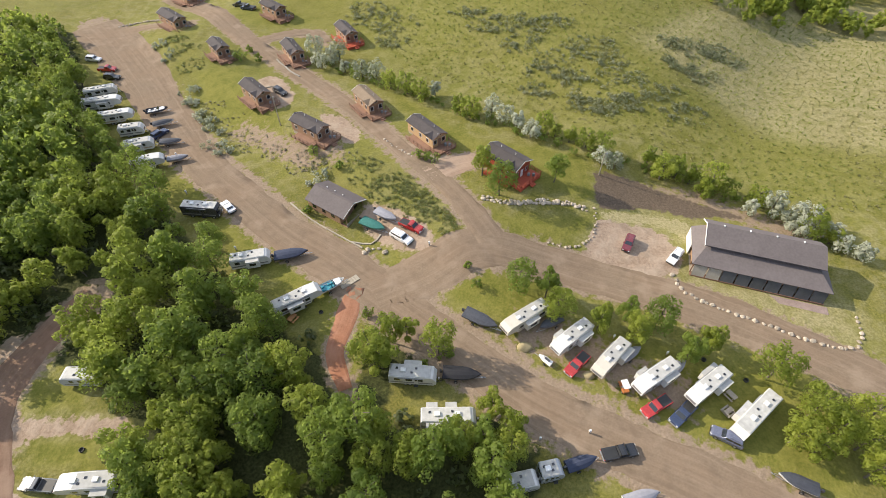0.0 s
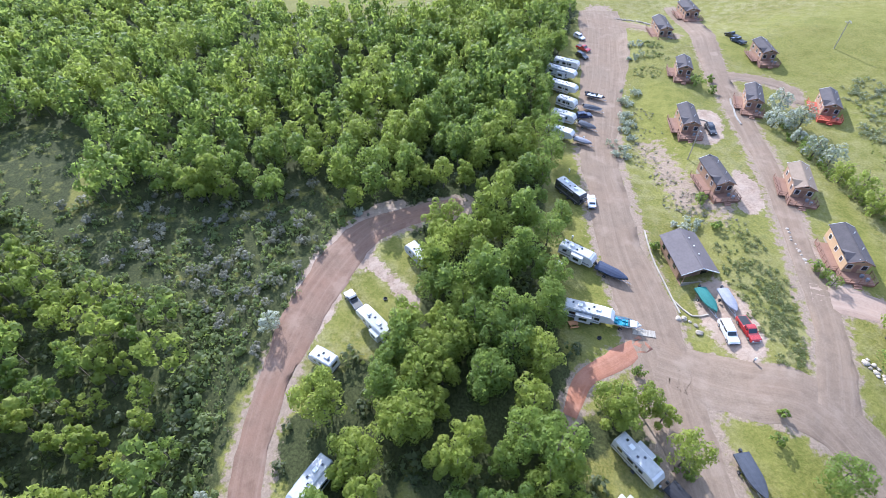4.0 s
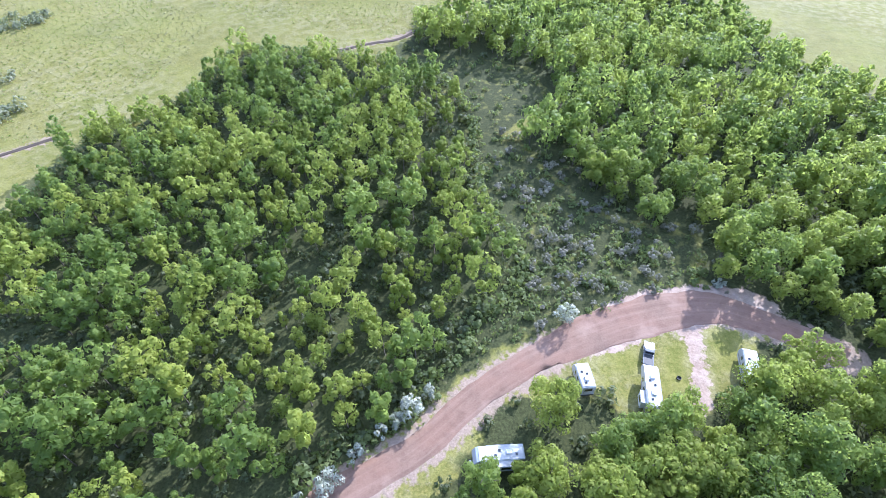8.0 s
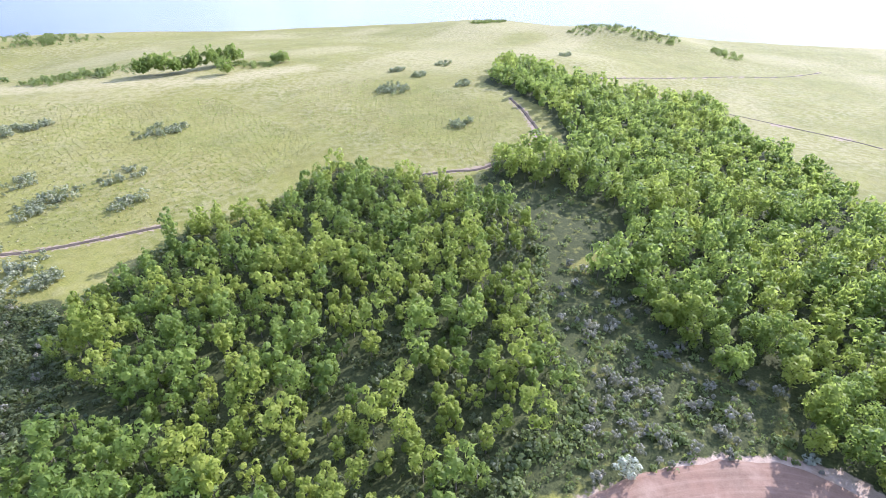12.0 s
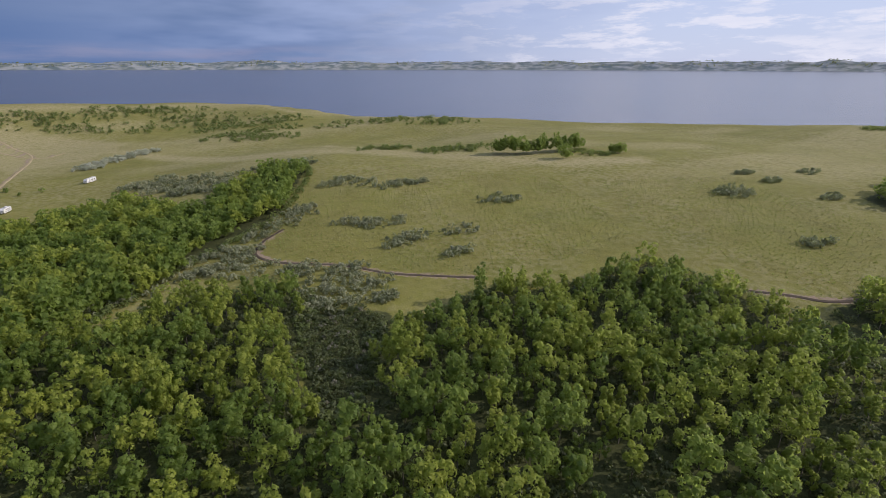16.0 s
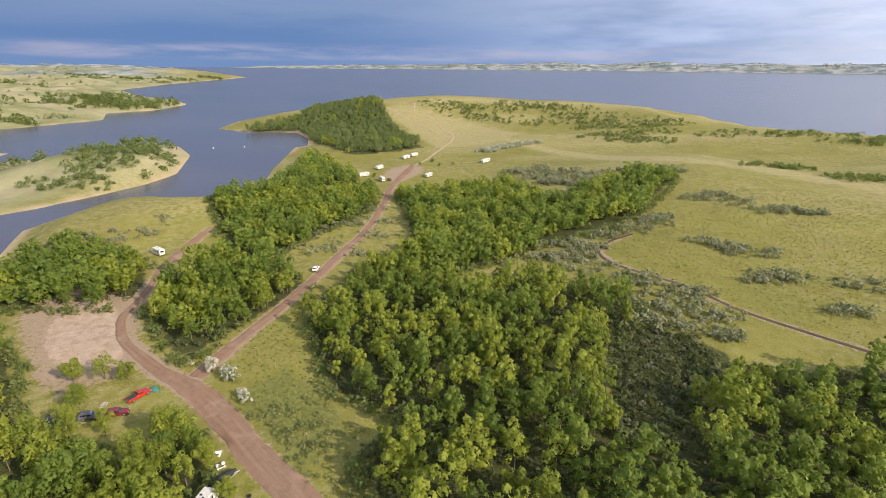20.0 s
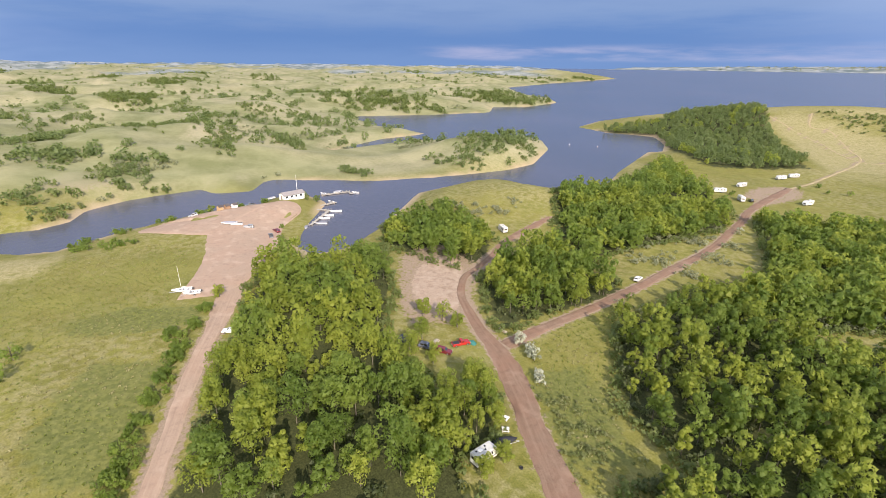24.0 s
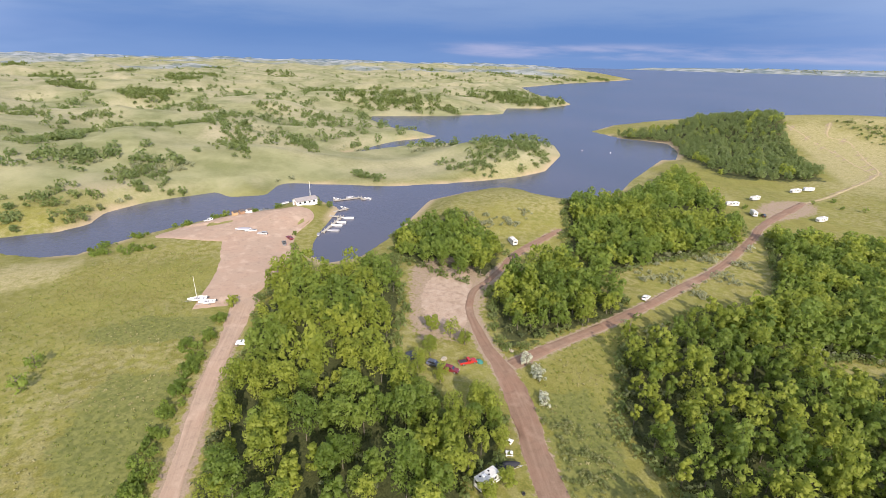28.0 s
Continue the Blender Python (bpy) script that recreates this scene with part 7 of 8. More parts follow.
def marina():
    store = new("marina_store")
    z0 = float(height(288, -104))
    store.matrix_world = Matrix.Translation((288.5, -104, max(z0, -1.6))) @ Matrix.Rotation(radians(-82), 4, "Z")
    part("wall", gable(13.5, 6.4, 2.6, 4.0, -1.0), "white_trim", store, "white painted walls")
    for s in (-1, 1):
        part("roof", roof_plane(-7.2, 7.2, s * 3.7, 2.45, 0, 4.05), "shingle_marina", store)
        for k in range(4):
            ya, yb = sorted((s * 3.2, s * 3.26))
            part("window", block(-5.6 + k * 3.1, -4.2 + k * 3.1, ya, yb, 0.9, 2.1), "glass", store)
    part("door", block(-6.81, -6.75, -0.6, 0.6, -0.2, 2.1), "deck_brown", store)
    tagged(store, "white marina store with a grey shingle roof", "building")
    pole = new("mast")
    pole.matrix_world = Matrix.Translation((303, -113, -1.5))
    part("pole", tube((0, 0, -1), (0, 0, 14), 0.16, 8, 0.08), "white_trim", pole)
    part("crossarm", tube((-1.2, 0, 10.5), (1.2, 0, 10.5), 0.06, 6), "white_trim", pole)
    tagged(pole, "tall white mast beside the marina store", "mast")
    for k, (x, y, head, n, w) in enumerate([(301, -138, -95, 18, 2.2), (279, -123, -82, 12, 1.8), (274, -109, -132, 21, 2.0), (255.5, -107.5, -45, 30, 1.6), (297, -147.5, 175, 8, 2.0)]):
        dock = new("dock")
        dock.matrix_world = Matrix.Translation((x, y, LAKE + 0.45)) @ Matrix.Rotation(radians(head), 4, "Z")
        part("decking", block(-n / 2, n / 2, -w / 2, w / 2, -0.12, 0.12), "pale_timber", dock)
        for q in range(int(n / 5) + 1):
            for s in (-1, 1):
                part("pile", tube((-n / 2 + q * 5, s * (w / 2 + 0.12), -2.5), (-n / 2 + q * 5, s * (w / 2 + 0.12), 0.9), 0.14, 6), "timber", dock)
        tagged(dock, "weathered timber dock on the bay", "dock", "docks")
    for k, (x, y, head, n) in enumerate([(245.5, -103.2, 60, 7), (252.5, -108.4, 60, 6.5), (262, -120, 60, 7), (242.7, -93.4, 150, 4.5), (305.5, -132, 20, 6), (283, -127, 10, 6.5), (305, -142, -85, 6), (256, -113, 60, 5.5), (296, -151, 30, 6)]):
        boat(x, y, head, n, "white", "" if k % 3 else "grey", "white motor boat moored at a dock", LAKE)
    for x, y, head, n in [(324.5, -79.2, 70, 5.5), (329.3, -84.3, 60, 5.0), (326.9, -91.0, 100, 6.0), (326.9, -96.7, 80, 5.0), (309.0, -98.1, 65, 5.5)]:
        boat(x, y, head, n, "white", "grey", "small white boat pulled up on the marina's shore")
    for x, y, head, n in [(187.7, -23.0, 68, 7.0), (183.1, -25.5, 70, 6.0)]:
        b = boat(x, y, head, n, "white", "", "white sailing boat parked on a trailer", name="sailboat")
        if n > 6.5:
            part("mast", tube((0, 0, 1.2), (0, 0, 10.5), 0.08, 8, 0.05), "white_trim", b)
            part("boom", tube((0, 0, 2.3), (-2.8, 0, 2.3), 0.06, 6), "white_trim", b)
    for x, y, head, kind, colour in [(256.4, -62.1, 63, "pickup", "white"), (250, -66, 60, "suv", "silver"), (234.5, -72.0, -13, "pickup", "grey"), (241, -77, 10, "suv", "maroon"), (291, -67, 80, "suv", "white"), (293, -80, 85, "pickup", "grey"), (289, -48, 80, "suv", "silver")]:
        car(x, y, head, kind, colour, colour + " vehicle parked on the marina lot")
    boat(259, -58.5, 63, 7.0, "white", "grey", "white boat on a trailer on the marina lot")
    for x, y, t in [(288, -62, "log_pale"), (289, -66, "log"), (288.5, -70, "white_trim")]:
        hut = new("hut")
        hut.matrix_world = Matrix.Translation((x, y, float(height(x, y)))) @ Matrix.Rotation(radians(-70), 4, "Z")
        part("wall", gable(2.6, 2.4, 2.3, 3.0, -0.3), t, hut)
        for s in (-1, 1):
            part("roof", roof_plane(-1.5, 1.5, s * 1.45, 2.1, 0, 3.02, 0.1), "shingle", hut)
        part("door", block(1.3, 1.34, -0.45, 0.45, 0, 1.95), "deck_brown", hut)
        tagged(hut, "small timber hut at the lot's edge", "hut", "huts at the marina")


M["sheet_roof_pale"] = plain("pale_grey_metal_roof", (0.42, 0.42, 0.43), (0.54, 0.54, 0.55), 2, 0.3, 0.5, 0.2, 0.01)
marina()

M["teal"] = plain("teal_vinyl", (0.03, 0.22, 0.30), (0.06, 0.32, 0.40), 8, 1, 0.4)
# ---------------------------------------------------------------- campers, cars and boats on their places
SLIDE = [(0.12, 3.2, 1), (0.55, 2.2, -1)]
camper(15.1, 51.5, -146, 10.2, "fifth", "cream_shell", "tan_stripe", [(0.30, 3.0, 1)], "cream fifth-wheel camper beside a green tree")
camper(23.2, 47.3, -142, 9.2, "fifth", "white_shell", "stripe", SLIDE, "white fifth-wheel camper with its slide-outs extended")
camper(29.4, 43.1, -136, 9.0, "fifth", "cream_shell", "tan_stripe", [(0.05, 3.2, 1)], "cream fifth-wheel camper on a gravel site")
camper(36.3, 39.6, -148, 9.4, "fifth", "white_shell", "stripe", SLIDE, "white fifth-wheel camper with an awning side")
camper(44.7, 37.9, -146, 9.4, "fifth", "white_shell", "tan_stripe", [(0.05, 3.6, -1), (0.1, 3.0, 1)], "white fifth-wheel camper with wide slide-outs")
camper(50.9, 33.0, -143, 11.0, "trailer", "white_shell", "stripe", [(0.45, 3.6, -1)], "long white travel trailer parked on grass")
camper(-5.4, 40.0, -4, 8.2, "trailer", "white_shell", "stripe", [(0.3, 3.0, 1)], "white travel trailer under the trees")
camper(0.7, 32.4, 1, 9.0, "trailer", "white_shell", "tan_stripe", [(0.1, 2.2, -1), (0.1, 1.8, 1), (0.45, 1.8, 1)], "white travel trailer with several slide-outs under trees")
camper(11.0, 22.4, 12, 6.2, "trailer", "white_shell", "stripe", [], "white travel trailer half hidden by trees")
camper(16.2, 24.2, 12, 3.6, "trailer", "grey_shell", "stripe", [], "small grey cargo trailer beside the trees", False)
camper(-28.5, 55.8, 32, 9.6, "fifth", "white_shell", "stripe", [(0.25, 3.0, -1)], "white fifth-wheel camper at the wood's edge")
camper(-40.4, 66.2, 14, 8.0, "trailer", "white_shell", "stripe", [(0.4, 2.6, -1)], "white travel trailer in front of the wood")
camper(-55.5, 81.0, -5, 8.6, "van", "black_shell", "stripe", [], "black motorhome with a white roof at the road's edge")
camper(-74.8, 98.3, 20, 8.0, "fifth", "white_shell", "stripe", [(0.3, 2.6, -1)], "white camper in the row beside the wood")
camper(-80.4, 106.0, 20, 7.2, "trailer", "white_shell", "tan_stripe", [(0.3, 2.4, -1)], "white camper in the row beside the wood")
camper(-85.4, 113.0, 14, 6.4, "trailer", "white_shell", "stripe", [], "short white camper in the row beside the wood")
camper(-92.4, 119.0, 17, 9.6, "fifth", "white_shell", "tan_stripe", [], "long white camper in the row beside the wood")
camper(-99.5, 126.0, 16, 10.6, "fifth", "white_shell", "stripe", [(0.4, 3.0, -1)], "long white camper with dark windows beside the wood")
camper(-103.1, 132.6, 22, 8.8, "trailer", "white_shell", "stripe", [], "white camper at the row's far end")
camper(-62.6, 39.6, 180, 6.8, "trailer", "grey_shell", "stripe", [], "silver travel trailer at the wood's edge")
camper(-53.0, 22.2, -176, 9.0, "fifth", "white_shell", "stripe", [(0.1, 2.4, 1)], "white fifth-wheel camper hitched behind a pickup")
camper(-34.2, -1.4, -71, 8.2, "trailer", "grey_shell", "stripe", [(0.2, 3.0, 1)], "grey-white travel trailer among the trees")
camper(-52.3, 10.7, -159, 5.5, "trailer", "white_shell", "stripe", [], "white trailer half hidden among trees")
camper(60.0, -57.8, -88, 6.2, "trailer", "white_shell", "stripe", [], "white travel trailer under trees by the red track")
camper(144.0, -345.7, 47, 8.0, "trailer", "white_shell", "stripe", [], "far white camper on the open campsite")
camper(142.8, -376.0, 78, 8.0, "trailer", "white_shell", "stripe", [], "far white camper on the open campsite")
camper(125.4, -334.3, -50, 7.5, "van", "white_shell", "stripe", [], "far motorhome at the end of the lane")
camper(137.5, -431.2, 72, 9.0, "trailer", "white_shell", "stripe", [], "far white camper on the open campsite")
camper(133.9, -445.6, 54, 7.5, "trailer", "white_shell", "stripe", [], "far white camper on the open campsite")
camper(96.0, -356.7, 76, 7.5, "trailer", "white_shell", "stripe", [], "far white camper behind the wood")
camper(62.2, -420.2, 63, 10.0, "trailer", "white_shell", "stripe", [], "far white camper beside the silver shrubs")
camper(168.4, -167.1, -16, 6.0, "trailer", "white_shell", "stripe", [], "white camper alone near the bay")

car(-9.3, 72.1, -38, "van", "white", "white passenger van parked at the store")
car(-7.2, 74.4, -34, "pickup", "red", "red pickup parked beside the white van")
car(40.1, 71.9, -118, "suv", "maroon", "dark maroon car alone on the gravel lot")
car(49.2, 68.2, -133, "suv", "white", "white car parked by the hall's corner")
car(23.7, 42.7, -136, "pickup", "red", "bright red pickup between two campers")
car(35.6, 34.9, -151, "pickup", "red", "red pickup in front of a camper")
car(39.7, 33.7, -142, "pickup", "navy", "dark open-topped truck by a camper")
car(45.5, 29.8, 150, "suv", "slate", "slate blue car on the grass")
car(27.6, 27.3, 10, "pickup", "black", "black pickup with a covered trailer behind")
car(-50.4, 82.9, 135, "sedan", "white", "white car beside the motorhome")
car(-116.0, 154.1, 174, "suv", "white", "white car at the wood's edge", 180)
car(-108.8, 148.0, 178, "pickup", "red", "red pickup at the wood's edge", 180)
car(-104.9, 142.9, 175, "suv", "black", "black car at the wood's edge", 180)
car(-61.4, 22.3, 176, "pickup", "grey", "grey pickup hitched to a fifth-wheel camper")
car(-47.6, 128.0, -40, "suv", "black", "black car beside a cabin")
car(-75.4, 187.0, 157, "pickup", "black", "black pickup parked on the terrace lawn")
car(-71.5, 184.0, 165, "pickup", "navy", "dark blue pickup parked on the terrace lawn")
car(-49.5, 152.5, -60, "pickup", "silver", "silver pickup beside a cabin")
car(99.1, -83.2, -106, "pickup", "red", "bright red pickup beside the gravel pad")
car(98.7, -76.4, -148, "suv", "maroon", "dark maroon car on the grass under trees")
car(103.6, -73.7, -151, "suv", "slate", "slate car on the grass under trees")
car(94.4, -170.5, -80, "suv", "white", "small white car at the lane's edge")
car(-78.0, 112.4, 60, "suv", "navy", "dark blue car between two boats")
car(120.8, -337.6, -50, "suv", "black", "dark car beside a far motorhome")
car(147.0, -29.0, 60, "sedan", "white", "small white cart at the road's edge")

boat(6.9, 51.7, 150, 7.0, "charcoal", "charcoal", "dark covered boat on a trailer at the roadside", turn=180)
boat(-32.5, 68.1, 13, 7.0, "charcoal", "navy", "dark covered boat on a trailer", turn=0)
boat(-22.7, 59.9, 33, 5.6, "white", "", "white speedboat with a teal interior on a trailer")
boat(-15.7, 75.9, -32, 6.5, "green", "green", "teal-green covered boat by the store")
boat(-12.9, 77.8, -36, 6.0, "grey", "grey", "grey covered boat by the store")
boat(3.1, 40.5, -5, 6.8, "black", "black", "black covered boat behind a trailer")
boat(21.2, 25.6, -163, 5.2, "navy", "navy", "covered dark boat behind the black pickup", turn=180)
boat(53.4, 22.9, 154, 5.6, "white", "charcoal", "white boat with a charcoal cover on the grass")
boat(-68.6, 101.0, 14, 5.2, "grey", "grey", "grey covered boat beside a camper")
boat(-73.2, 108.3, 8, 5.6, "grey", "charcoal", "charcoal covered boat beside a camper")
boat(-78.6, 117.2, 22, 5.6, "white", "charcoal", "white boat with a dark cover beside a camper")
boat(-83.0, 123.6, 19, 6.0, "charcoal", "", "dark open boat with white seats beside a camper")
boat(29.2, 20.6, 16, 5.6, "white", "grey", "grey covered white boat near the hedge")
boat(33.6, 44.6, -148, 4.8, "grey", "grey", "grey covered boat between two campers", turn=180)
boat(40.8, 41.8, -146, 5.4, "charcoal", "grey", "grey covered boat between two campers", turn=180)
boat(20.0, 51.0, -150, 5.2, "charcoal", "charcoal", "dark tarpaulin-covered boat beside a cream camper")
boat(60.5, -64.5, -114, 5.6, "black", "black", "black covered boat behind the trailer under trees")
jet_ski(18.1, 43.5, 137)

# ---------------------------------------------------------------- stones, kerbs, poles, tables, fire rings
def stone_mesh(seed):
    g = random.Random(seed)
    bm = bmesh.new()
    bmesh.ops.create_icosphere(bm, subdivisions=2, radius=1.0)
    sx, sy, sz = g.uniform(0.8, 1.2), g.uniform(0.65, 1.0), g.uniform(0.5, 0.75)
    for v in bm.verts:
        n = noise.noise(v.co * 1.3 + Vector((seed * 7.1, 0, 0)))
        v.co = Vector((v.co.x * sx, v.co.y * sy, v.co.z * sz)) * (1 + 0.35 * n)
    me = bpy.data.meshes.new("boulder")
    bm.to_mesh(me)
    bm.free()
    me.materials.append(M["rock"])
    return me


STONES = [stone_mesh(k) for k in range(6)]


def stones(line, size, gap, label, group, seed):
    g = random.Random(seed)
    p = lane(line, gap)
    for q in p:
        x, y = q[0] + g.uniform(-0.25, 0.25), q[1] + g.uniform(-0.25, 0.25)
        s = size * g.uniform(0.65, 1.3)
        o = new("boulder", g.choice(STONES))
        o.matrix_world = Matrix.Translation((x, y, float(height(x, y)) + s * 0.25)) @ Matrix.Rotation(g.uniform(0, 6.28), 4, "Z") @ Matrix.Diagonal((s, s, s, 1))
        tagged(o, label, "boulder", group)


HALL = "pale boulder in the row below the hall"
stones([(47.5, 63.5), (48.2, 60), (51.1, 57), (55.6, 54.5), (60, 52.4), (64.3, 50), (68.8, 47.9), (72.1, 46.9), (75.3, 46.5), (77.6, 47.8), (79.4, 50.8), (80, 53.5)], 0.45, 1.0, HALL, "boulders below the hall", 1)
stones([(8.4, 82.9), (10.7, 82.1), (15.3, 81.5), (20, 82), (24.8, 82.7), (29.3, 82.5), (32.5, 81.2)], 0.5, 0.75, "pale stone of the red cabin's garden wall", "stones of the garden wall", 2)
stones([(9.0, 83.7), (13, 82.4), (18, 82.4), (23, 83.3), (28, 83.3), (32, 82.2)], 0.42, 0.95, "pale stone of the red cabin's garden wall", "stones of the garden wall", 3)
stones([(22.6, 71.4), (24.8, 70.7), (27.2, 70.6), (30.1, 71.5), (32.6, 74), (34.0, 77), (34.6, 82)], 0.34, 0.95, "white stone edging a planting bed", "stones round the bed", 4)
stones([(-15.6, 105.1), (-13.2, 102.6), (-10.6, 100.2), (-8.2, 97.9)], 0.32, 0.9, "pale stone along a cabin's driveway", "stones by the driveway", 5)
stones([(99.1, -99.8), (96.2, -99.1)], 0.6, 3.0, "pale boulder marking the track junction", "boulders at the junction", 6)
stones([(-17.2, 69.5), (-15.4, 70.6), (-12.9, 69.4)], 0.5, 1.6, "pale boulder at the road junction", "boulders at the junction", 7)
stones([(-118, 178), (-110, 181), (-103, 181), (-98, 179)], 0.6, 1.1, "pale stone in the wall at the lane's bend", "stones of the lane wall", 8)


def kerb(line, label, mat="timber", tall=0.25, wide=0.3):
    p = lane(line, 2.2)
    root = new("timber_edging")
    root.matrix_world = Matrix.Translation((p[0][0], p[0][1], 0))
    for a, b in zip(p, p[1:]):
        za, zb = float(height(*a)), float(height(*b))
        d = Vector((b[0] - a[0], b[1] - a[1], zb - za))
        bm = block(0.02, d.length - 0.02, -wide / 2, wide / 2, -0.1, tall)
        part("beam", bm, mat, root, at=Matrix.Translation((a[0] - p[0][0], a[1] - p[0][1], za)) @ d.to_track_quat("X", "Z").to_matrix().to_4x4())
    tagged(root, label, "edging")


kerb([(-53.2, 147.9), (-51.4, 145.4), (-49.5, 143.4), (-47.1, 140.3), (-44, 137.6)], "pale timber kerb beside the cabin lane", "pale_timber", 0.4, 0.4)
kerb([(-36.5, 85.0), (-32.1, 80.8), (-28.4, 77.8), (-24.7, 75.3), (-21.2, 72.9), (-17.8, 70.7)], "weathered timber edging along the road bank")
kerb([(-20.5, 72.5), (-16.0, 71.8), (-14.0, 74.0)], "weathered timber edging below the store")
kerb([(-53.4, 131.0), (-49.6, 132.0), (-46.0, 127.0)], "pale timber edging round a cabin's drive")


def picnic_table(x, y, heading, mat="timber", label="weathered wooden picnic table on the grass"):
    root = new("picnic_table")
    root.matrix_world = ground_pose(x, y, heading, 0.0, 1.8)
    for k in range(4):
        part("plank", block(-0.9, 0.9, -0.38 + k * 0.195, -0.20 + k * 0.195, 0.72, 0.76), mat, root)
    for s in (-1, 1):
        part("bench", block(-0.9, 0.9, s * 0.72 - 0.14, s * 0.72 + 0.14, 0.42, 0.46), mat, root)
        part("leg", extrude([(s * 0.65 - 0.04, 0), (s * 0.65 + 0.04, 0), (s * 0.65 + 0.04, 0.72), (s * 0.65 - 0.04, 0.72)], -0.7, 0.7), mat, root)
    tagged(root, label, "table", "picnic tables")


M["orange_timber"] = plain("orange_stained_timber", (0.42, 0.20, 0.08), (0.55, 0.29, 0.13), 6, 0.8, 0.8, relief=0.02)
picnic_table(-29.1, 52.4, 60, "orange_timber", "orange-brown picnic table by the wood")
picnic_table(47.5, 34.2, 30)
picnic_table(-41.5, 61.8, 10, "white_trim", "white picnic table beside a trailer")
picnic_table(66.8, -70.6, 20, "white_trim", "white picnic table beside the red track")
picnic_table(63.8, -67.8, 50, "white_trim", "white picnic table beside the red track")
picnic_table(49.0, 37.0, 120)
picnic_table(104.5, -78.0, 120)


def fire_ring(x, y):
    root = new("fire_ring")
    root.matrix_world = Matrix.Translation((x, y, float(height(x, y))))
    bm = bmesh.new()
    n = 16
    rings = [(0.42, 0.0), (0.42, 0.3), (0.36, 0.3), (0.36, 0.05)]
    v = [[bm.verts.new((r * math.cos(k * math.tau / n), r * math.sin(k * math.tau / n), z)) for k in range(n)] for r, z in rings]
    for a, b in zip(v, v[1:]):
        for k in range(n):
            bm.faces.new((a[k], a[(k + 1) % n], b[(k + 1) % n], b[k]))
    part("ring", bm, "black_steel", root)
    part("ash_bed", tube((0, 0, 0.02), (0, 0, 0.08), 0.35, 14), "tyre", root, "grey ash in the ring")
    tagged(root, "rusty black steel fire ring on the lawn", "fire ring", "fire rings")


for x, y in [(-57.8, 27.7), (-66, 39.5), (53, 40), (53.5, -62.5), (-24, 54), (47, 44)]:
    fire_ring(x, y)


def footbridge():
    root = new("footbridge")
    root.matrix_world = Matrix.Translation((-19.4, 61.4, float(height(-19.4, 61.4)) + 0.14)) @ Matrix.Rotation(radians(40), 4, "Z")
    for k in range(14):
        part("plank", block(-2.1 + k * 0.3, -1.83 + k * 0.3, -0.75, 0.75, 0.02, 0.10), "timber", root)
    for s in (-1, 1):
        part("beam", block(-2.15, 2.1, s * 0.6 - 0.07, s * 0.6 + 0.07, -0.1, 0.02), "timber", root)
    tagged(root, "low plank footbridge over the roadside ditch", "footbridge")


footbridge()


def pole(x, y, tall, label, lean=0.0, arm=False):
    root = new("utility_pole")
    root.matrix_world = Matrix.Translation((x, y, float(height(x, y)) - 0.3)) @ Matrix.Rotation(radians(lean), 4, "Y")
    part("shaft", tube((0, 0, 0), (0, 0, tall), 0.15, 8, 0.10), "timber", root)
    if arm:
        part("crossarm", block(-0.9, 0.9, -0.06, 0.06, tall - 0.7, tall - 0.55), "timber", root)
        for s in (-0.8, 0, 0.8):
            part("insulator", tube((s, 0, tall - 0.55), (s, 0, tall - 0.35), 0.05, 6), "plastic", root)
    part("lamp_head", block(-0.1, 0.6, -0.12, 0.12, tall - 0.25, tall - 0.1, 0.04), "steel", root)
    tagged(root, label, "pole", "poles")


pole(-44.2, 112.5, 9, "wooden yard light pole on the lawn")
pole(37.8, 93.3, 7, "wooden pole at the lawn's corner")
pole(-45.5, 192, 9, "wooden utility pole on the terrace", arm=True)


def pedestal(x, y):
    root = new("power_pedestal")
    root.matrix_world = Matrix.Translation((x, y, float(height(x, y))))
    part("post", block(-0.1, 0.1, -0.1, 0.1, -0.2, 0.7), "timber", root)
    part("box", block(-0.17, 0.17, -0.12, 0.12, 0.6, 1.25, 0.02), "plastic", root, "white meter box")
    tagged(root, "white electric pedestal beside a campsite", "pedestal", "electric pedestals")


for x, y in [(15.4, 29.4), (23.6, 30.6), (20.5, 56.2), (31.6, 48.4), (40.5, 45.0), (48.5, 41.5), (-3.2, 69.5), (-26.5, 60.5), (-45, 70), (-62, 88), (-70, 103), (56, 37)]:
    pedestal(x, y)


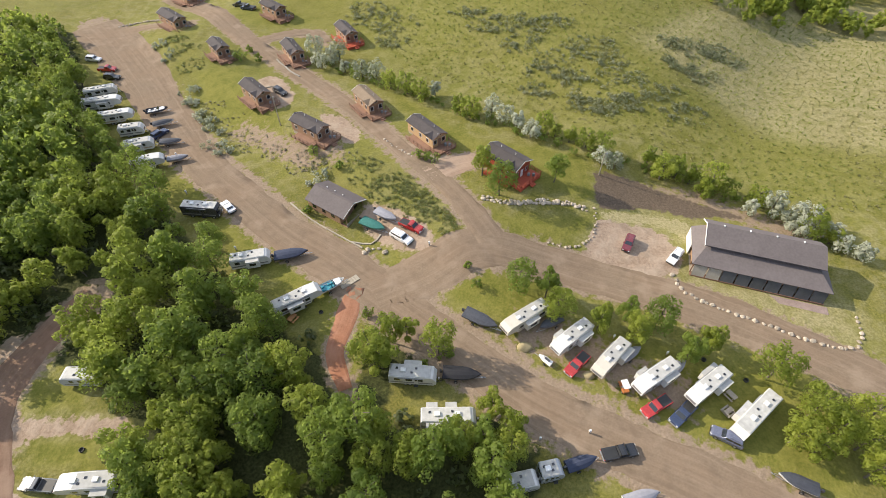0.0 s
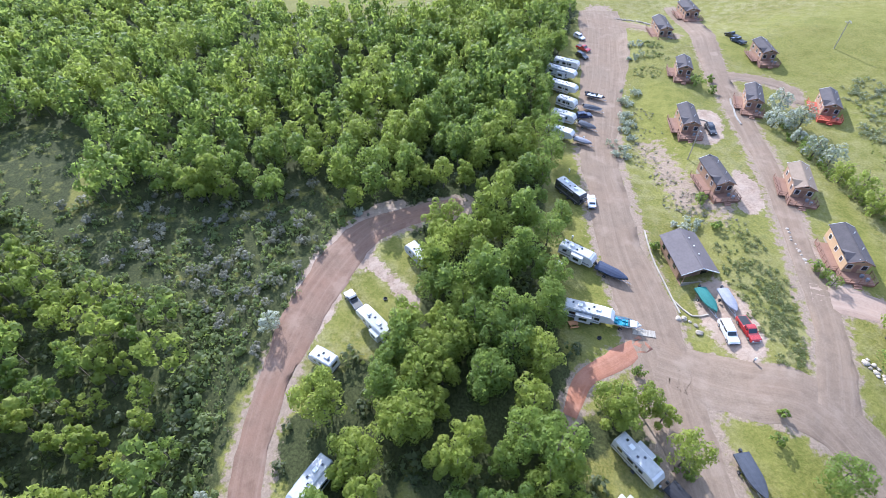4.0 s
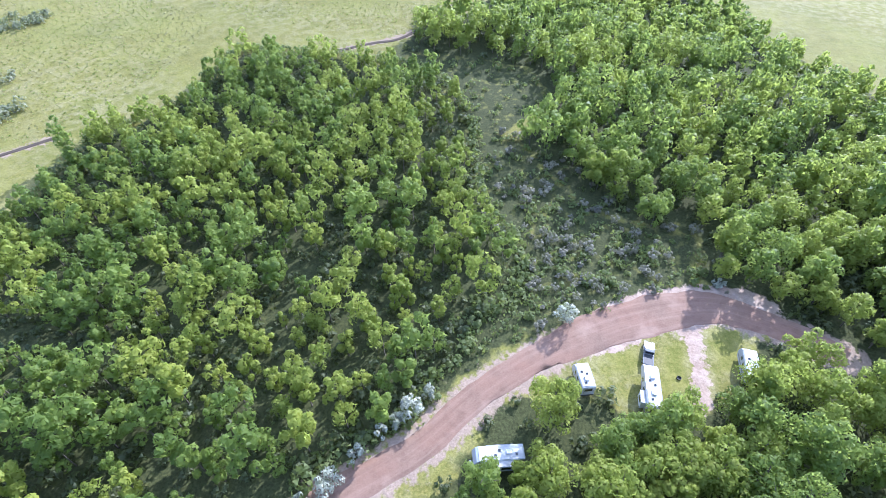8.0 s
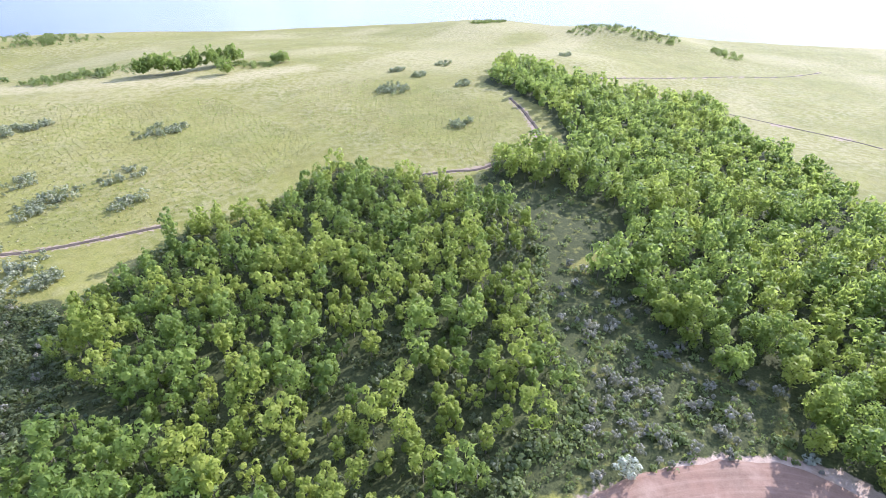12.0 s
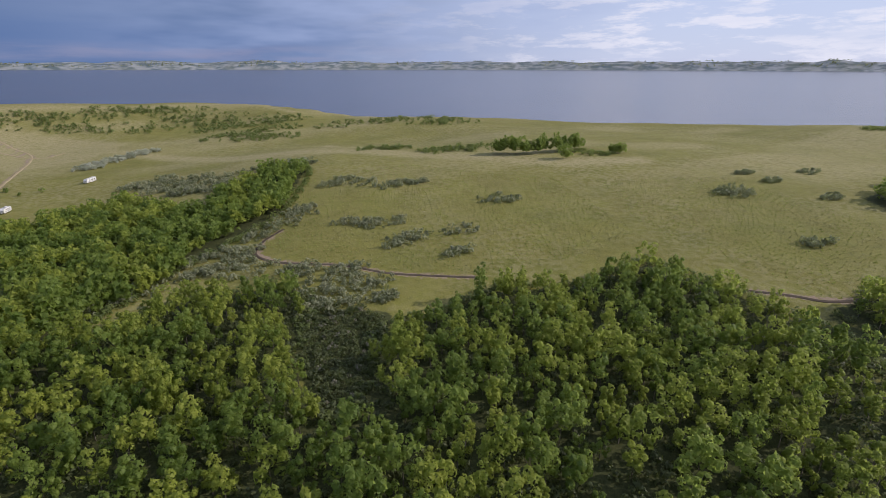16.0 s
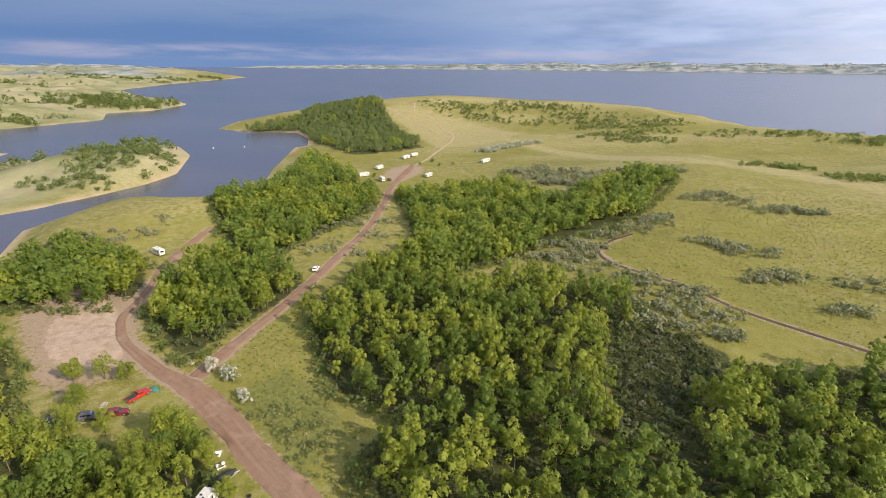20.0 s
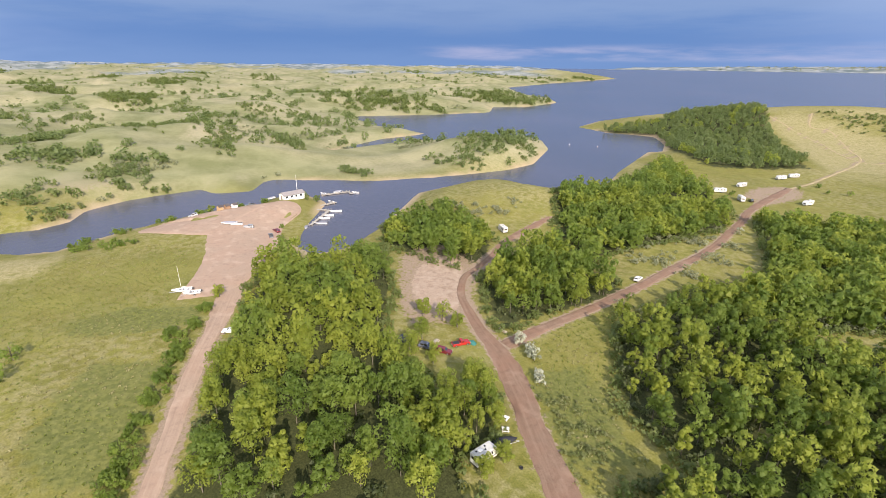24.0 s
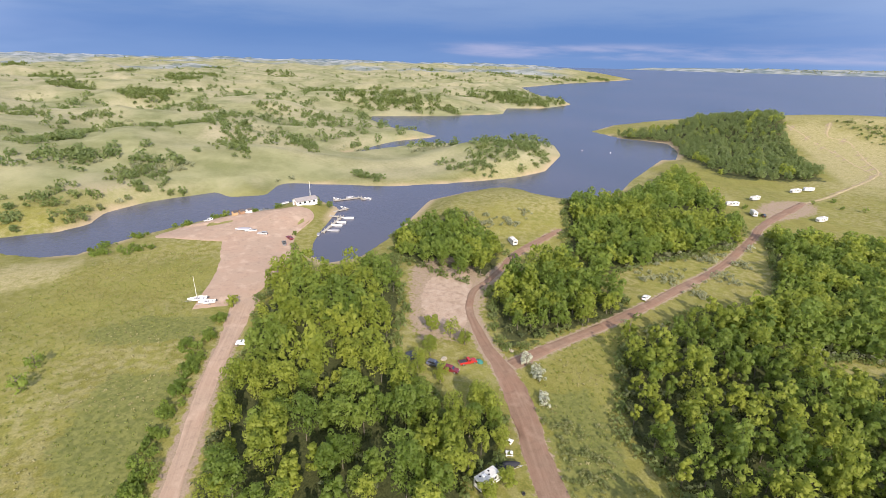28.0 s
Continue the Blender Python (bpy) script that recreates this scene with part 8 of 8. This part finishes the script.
def tarp_pile(x, y, mat, label, size=1.2):
    root = new("covered_pile")
    root.matrix_world = Matrix.Translation((x, y, float(height(x, y))))
    bm = bmesh.new()
    bmesh.ops.create_icosphere(bm, subdivisions=3, radius=1.0)
    for v in bm.verts:
        n = noise.noise(v.co * 1.7 + Vector((x, y, 0)))
        v.co = Vector((v.co.x * size * 1.3, v.co.y * size * 0.9, max(v.co.z, -0.05) * size * 0.8)) * (1 + 0.25 * n)
    part("tarpaulin", bm, mat, root, flat=False)
    tagged(root, label, "pile")


M["straw"] = plain("dry_straw", (0.26, 0.21, 0.11), (0.40, 0.33, 0.19), 9, 1, 0.95, relief=0.08)
tarp_pile(14.8, 46.4, "straw", "heap of dry brush beside the road")
tarp_pile(25.5, 40.8, "straw", "heap of dry brush beside the road", 0.9)
tarp_pile(111.6, -70.5, "cover_charcoal", "dark tarpaulin-covered pile under the trees", 1.8)
tarp_pile(97.6, -86.6, "cover_green", "small green tent beside the red pickup", 1.1)


def golf_cart(x, y, heading):
    root = new("golf_cart")
    root.matrix_world = ground_pose(x, y, heading, 0.0, 2.2)
    part("body", extrude([(-1.1, 0.35), (1.1, 0.35), (1.15, 0.6), (0.6, 0.85), (0.3, 0.5), (-0.2, 0.5), (-0.3, 0.85), (-1.1, 0.85)], -0.55, 0.55, 0.04), "cart_orange", root)
    part("roof", block(-0.95, 0.75, -0.6, 0.6, 1.75, 1.83, 0.03), "plastic", root, "white plastic roof")
    for s in (-1, 1):
        for xx in (-0.85, 0.6):
            part("post", tube((xx, s * 0.5, 0.6), (xx, s * 0.52, 1.76), 0.025, 6), "black_steel", root)
        for xx in (-0.75, 0.75):
            wheel(root, xx, s * 0.5, 0.24, 0.18)
    part("seat", block(-0.35, 0.1, -0.5, 0.5, 0.7, 0.95, 0.05), "awning", root)
    tagged(root, "orange golf cart with a white roof by the road", "golf cart")


M["cart_orange"] = paint("orange_cart_paint", (0.50, 0.18, 0.06), 0.4)
golf_cart(31.0, 38.4, 100)


def buoy(x, y):
    root = new("buoy")
    root.matrix_world = Matrix.Translation((x, y, LAKE))
    part("float", tube((0, 0, -0.3), (0, 0, 0.9), 0.55, 10, 0.35), "plastic", root)
    part("band", tube((0, 0, 0.35), (0, 0, 0.55), 0.50, 10, 0.47), "cart_orange", root)
    tagged(root, "white mooring buoy on the bay", "buoy", "buoys")


buoy(355, -449), buoy(329, -465)
